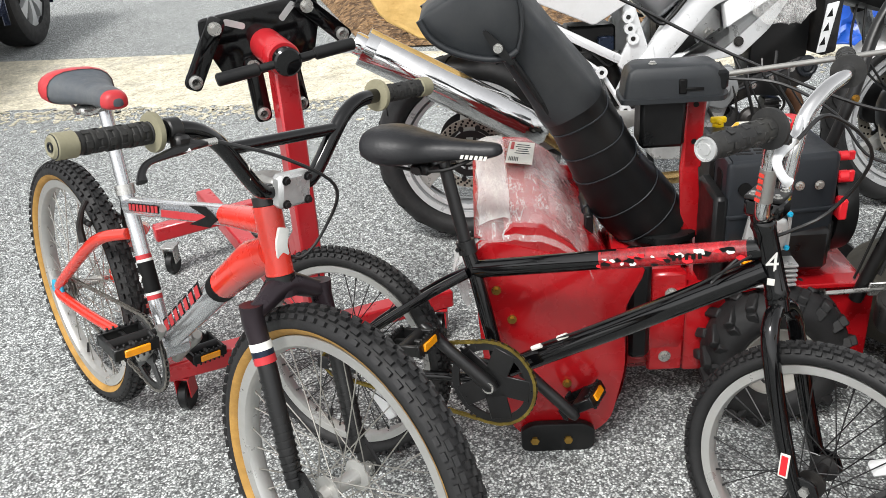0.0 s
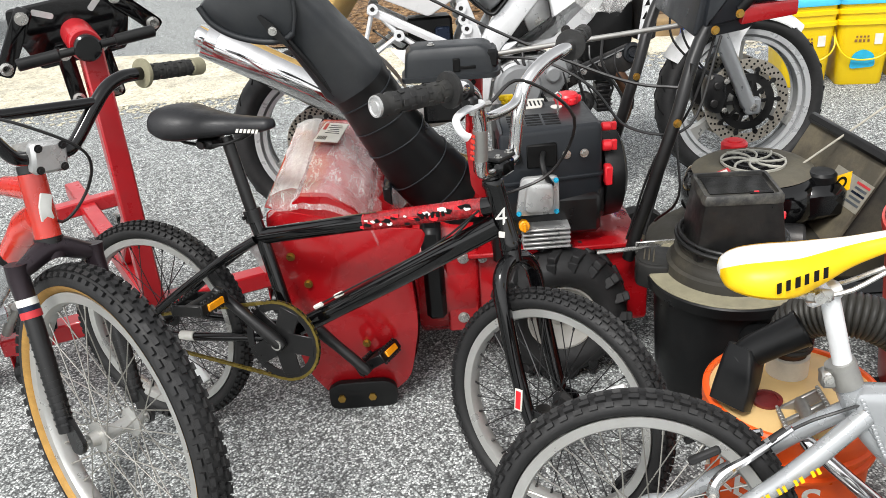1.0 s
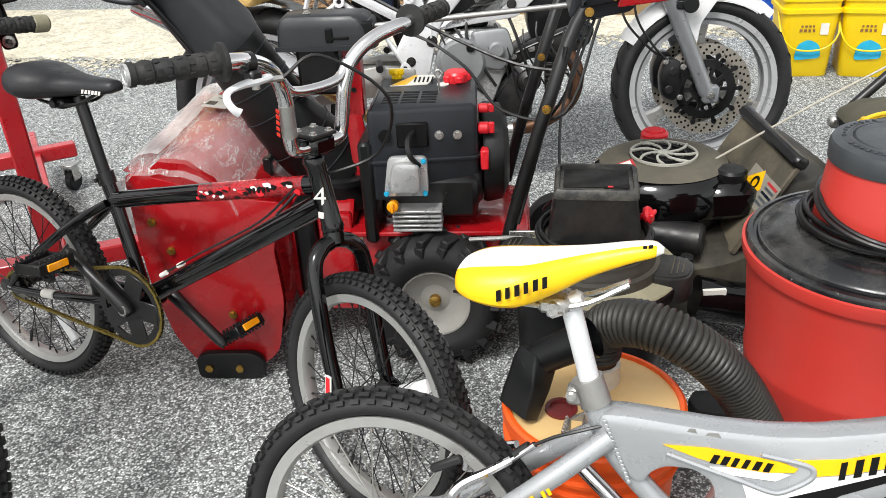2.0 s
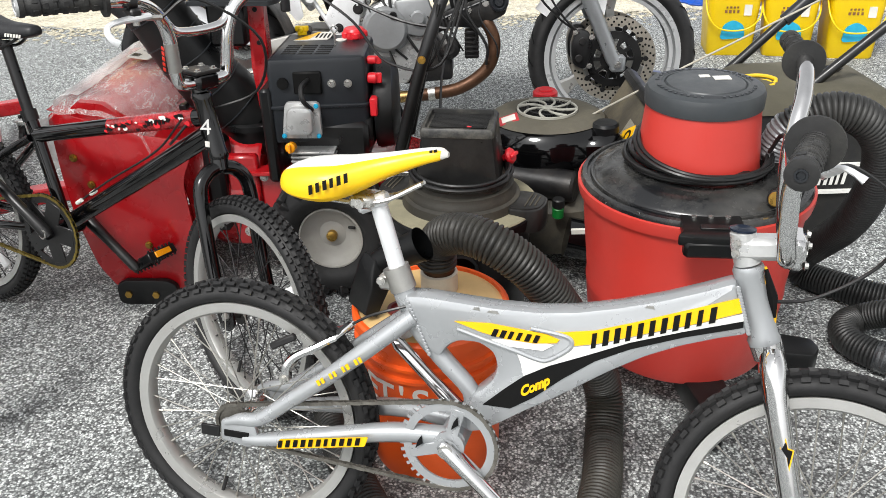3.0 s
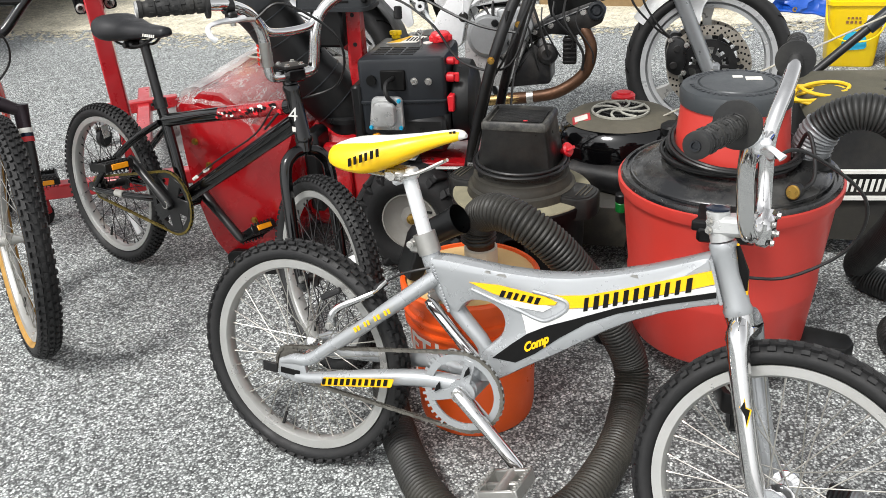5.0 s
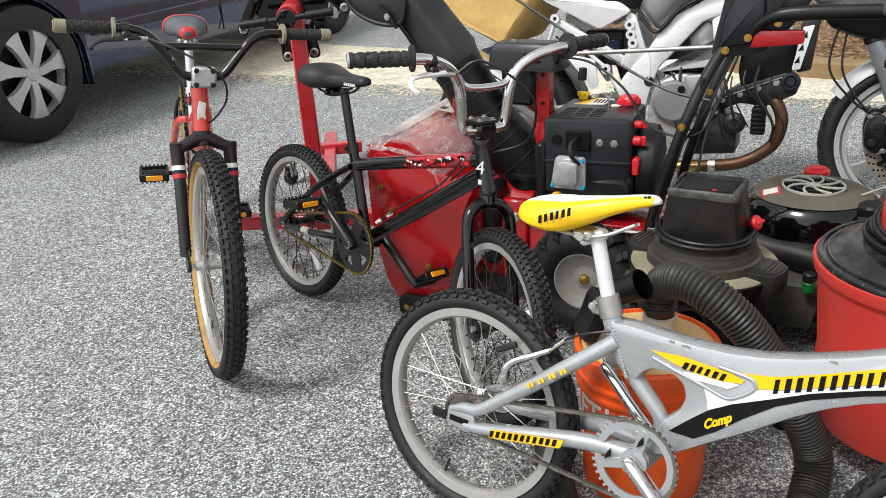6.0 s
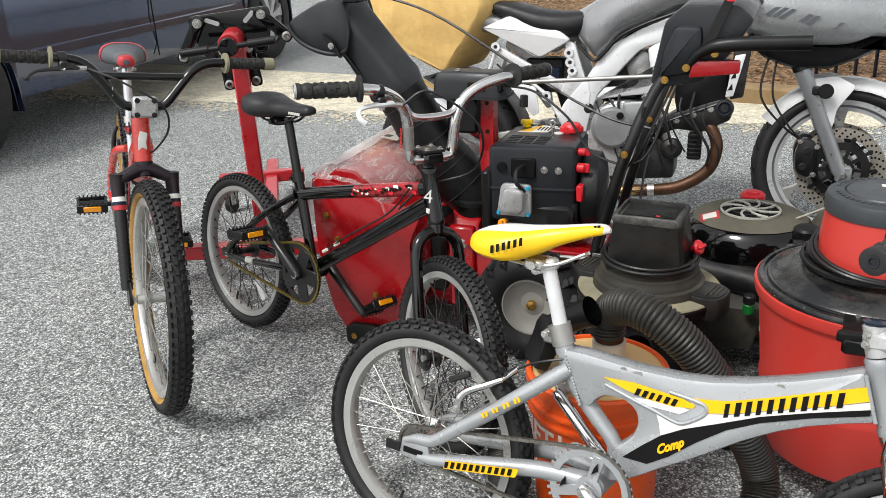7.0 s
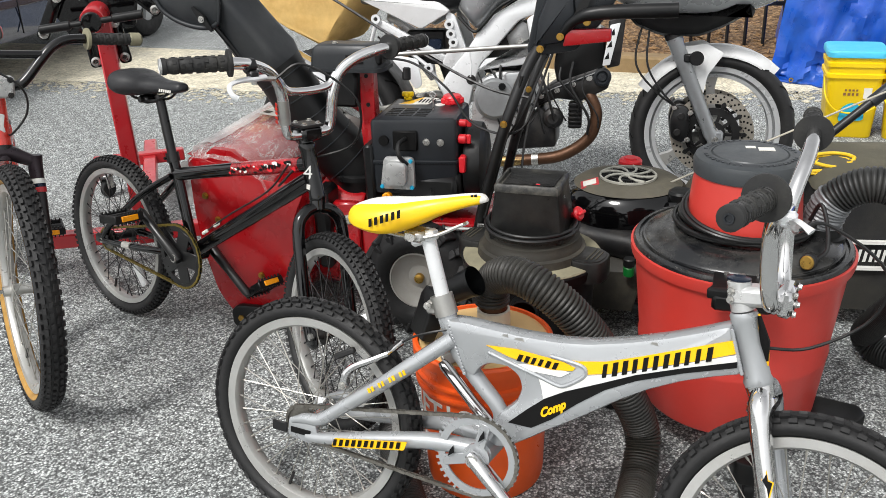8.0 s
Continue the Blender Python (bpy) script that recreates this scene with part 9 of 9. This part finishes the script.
    part("air_box", B().prism(round_poly([(0.80, 0.485), (0.97, 0.54), (0.975, 0.68), (0.90, 0.72), (0.80, 0.66), (0.785, 0.55)], 0.015), -0.085, 0.085, YX, 0.01), BLACK_PLAST, s)
    part("regulator", B().box((0.87, -0.05, 0.365), (0.05, 0.06, 0.10), 0.004), DARK_MET, s)
    for i in range(6):
        part("regulator_fin", B().box((0.87, -0.082, 0.325 + 0.016 * i), (0.052, 0.014, 0.006), 0.001), DARK_MET, s)
    part("horn", B().lathe([(0.001, 0.02), (0.02, 0.022), (0.036, 0.012), (0.04, 0.0), (0.02, -0.02)], Matrix.Translation((0.79, -0.11, 0.36)) @ rot((0, -1, 0)), 24), DARK_MET, s)
    part("rear_cylinder", B().box((0.58, 0, 0.62), (0.16, 0.12, 0.2), 0.02), DARK_MET, s)
    part("radiator", B().prism(round_poly([(0.984, 0.55), (1.03, 0.56), (1.045, 0.735), (0.985, 0.72)], 0.008), -0.15, 0.15, YX, 0.004), DARK_MET, s)
    part("radiator_bracket", B().prism(round_poly([(0.968, 0.56), (0.995, 0.563), (1.028, 0.712), (0.992, 0.705)], 0.004), 0.15, 0.156, YX, 0.001), FRAME_AL, s, "silver bracket with triangular holes")
    for k in range(3):
        x, z = 0.981 + 0.0085 * k, 0.583 + 0.042 * k
        part("bracket_hole", B().prism([(x - 0.007, z), (x + 0.011, z + 0.002), (x + 0.008, z + 0.026)], 0.1562, 0.157, YX), INK, s)
    part("header_pipe", B().tube(curve([(0.90, -0.06, 0.45), (0.93, -0.075, 0.43), (0.951, -0.085, 0.365), (0.924, -0.09, 0.28), (0.83, -0.095, 0.215), (0.725, -0.10, 0.195), (0.64, -0.105, 0.19)], 6), 0.0225, 16), RUST, s, "heat-browned exhaust header")
    part("pipe_clamp", B().tube([(0.735, -0.10, 0.196), (0.71, -0.10, 0.194)], 0.026, 16), STEEL, s)
    part("mid_pipe", B().tube(curve([(0.70, -0.102, 0.193), (0.52, -0.12, 0.185), (0.36, -0.15, 0.21), (0.22, -0.175, 0.30), (0.12, -0.19, 0.375)], 6), 0.021, 16), plain("straw_steel", "a58a5c", 0.3, metal=0.9, vary=0.2, dirt="6a5030", dirt_amt=0.4, scale=20), s)
    mf = joint("muffler", s)
    part("can", B().tube([(0.115, -0.195, 0.375), (0.105, -0.196, 0.382), (0.05, -0.20, 0.42), (-0.40, -0.235, 0.685), (-0.41, -0.236, 0.69)], [0.03, 0.045, 0.06, 0.058, 0.05], 28), CHROME, mf, "polished steel muffler can")
    part("end_ring", B().tube([(-0.385, -0.234, 0.676), (-0.415, -0.236, 0.694)], 0.0587, 28), CHROME, mf)
    part("outlet", B().tube([(-0.41, -0.236, 0.69), (-0.436, -0.238, 0.706), (-0.442, -0.238, 0.709)], [0.034, 0.034, 0.03], 20), CHROME, mf)
    part("side_stand", B().tube([(0.52, 0.13, 0.24), (0.58, 0.26, 0.03)], 0.012, 10), BLACK_SATIN, s)
    part("drive_chain", B().tube([(0.38, 0.10, 0.40), (-0.11, 0.10, 0.41)], 0.007, 6).tube([(0.38, 0.10, 0.32), (-0.11, 0.10, 0.22)], 0.007, 6), CHAIN_MET, s)
    part("rear_sprocket", B().cyl((-0.115, 0.098, 0.312), (-0.115, 0.104, 0.312), 0.098, n=44), DARK_MET, s)
    part("rear_hugger", B().sheet([[V((-0.115 + 0.335 * math.cos(a), w, 0.312 + 0.335 * math.sin(a))) for w in (-0.08, 0, 0.08)] for a in (radians(15 + 9 * k) for k in range(9))]), BLACK_PLAST, s)
    part("battery_box", B().box((0.29, 0.0, 0.62), (0.15, 0.15, 0.13), 0.008), BLACK_PLAST, s)
    part("fuse_box", B().box((0.33, -0.085, 0.63), (0.05, 0.03, 0.045), 0.004), BLUE_DK, s)
    part("relay", B().box((0.27, -0.085, 0.61), (0.035, 0.03, 0.05), 0.004), DARK_MET, s)
    part("brake_reservoir", B().cyl((0.225, -0.12, 0.50), (0.225, -0.12, 0.55), 0.022, n=16, bev=0.004), DARK_MET, s)
    part("rear_shock", B().cyl((0.40, 0, 0.42), (0.33, 0, 0.62), 0.03, n=16), DARK_MET, s)
    rnd = random.Random(12)
    for k in range(10):
        a = V((0.50 + 0.045 * k, -0.115, 0.53 + 0.02 * (k % 3)))
        b = V((0.60 + 0.04 * k, -0.12, 0.30 + 0.025 * (k % 4)))
        part("wiring", B().tube(curve([a, a.lerp(b, 0.35) + V((rnd.uniform(-0.03, 0.03), -0.02, 0.01)), a.lerp(b, 0.7) + V((rnd.uniform(-0.03, 0.03), -0.015, -0.01)), b], 5), 0.003 + 0.0012 * (k % 3), 7), CABLE, s)
    for k in range(6):
        a = V((0.10 + 0.05 * k, -0.08, 0.66 - 0.01 * k))
        part("wiring", B().tube(curve([a, a + V((0.04, -0.02, -0.03)), a + V((0.09, -0.01, -0.07 + 0.02 * (k % 3))), a + V((0.13, 0.02, -0.03))], 4), 0.004, 6), CABLE, s)
    for k in (0, 2):
        part("brake_line", B().tube(curve([(1.14, -0.06 - 0.02 * k, 0.78), (1.10 + 0.015 * k, -0.11, 0.68), (1.09 + 0.02 * k, -0.125, 0.56), (1.17 + 0.01 * k, -0.12, 0.46), (1.25, -0.10, 0.40)], 6), 0.004, 7), CABLE, s)
    part("clear_bag", B().rings([[V((0.86 + 0.10 * k * math.cos(a) + rnd.uniform(-0.01, 0.01), -0.15 - 0.04 * k * math.sin(a), z + rnd.uniform(-0.008, 0.008))) for a in (2 * math.pi * i / 14 for i in range(14))] for z, k in ((0.66, 0.5), (0.69, 0.9), (0.74, 1.0), (0.79, 0.9), (0.82, 0.5))]), WRAP, s, "crumpled clear plastic bag")
    # thin iron railing behind, at the bed
    f = thing("railing", pose(1.1, 6.1, 0.05, 0, 0, 8), "black thin iron railing in the mulch bed", "railing")
    for i in range(9):
        part("picket", B().cyl((0.12 * i, 0, -0.02), (0.12 * i, 0, 0.9), 0.012, n=8), BLACK_SATIN, f)
    for z in (0.3, 0.85):
        part("rail", B().box((0.48, 0, z), (1.0, 0.02, 0.03), 0.003), BLACK_SATIN, f)


motorcycle()
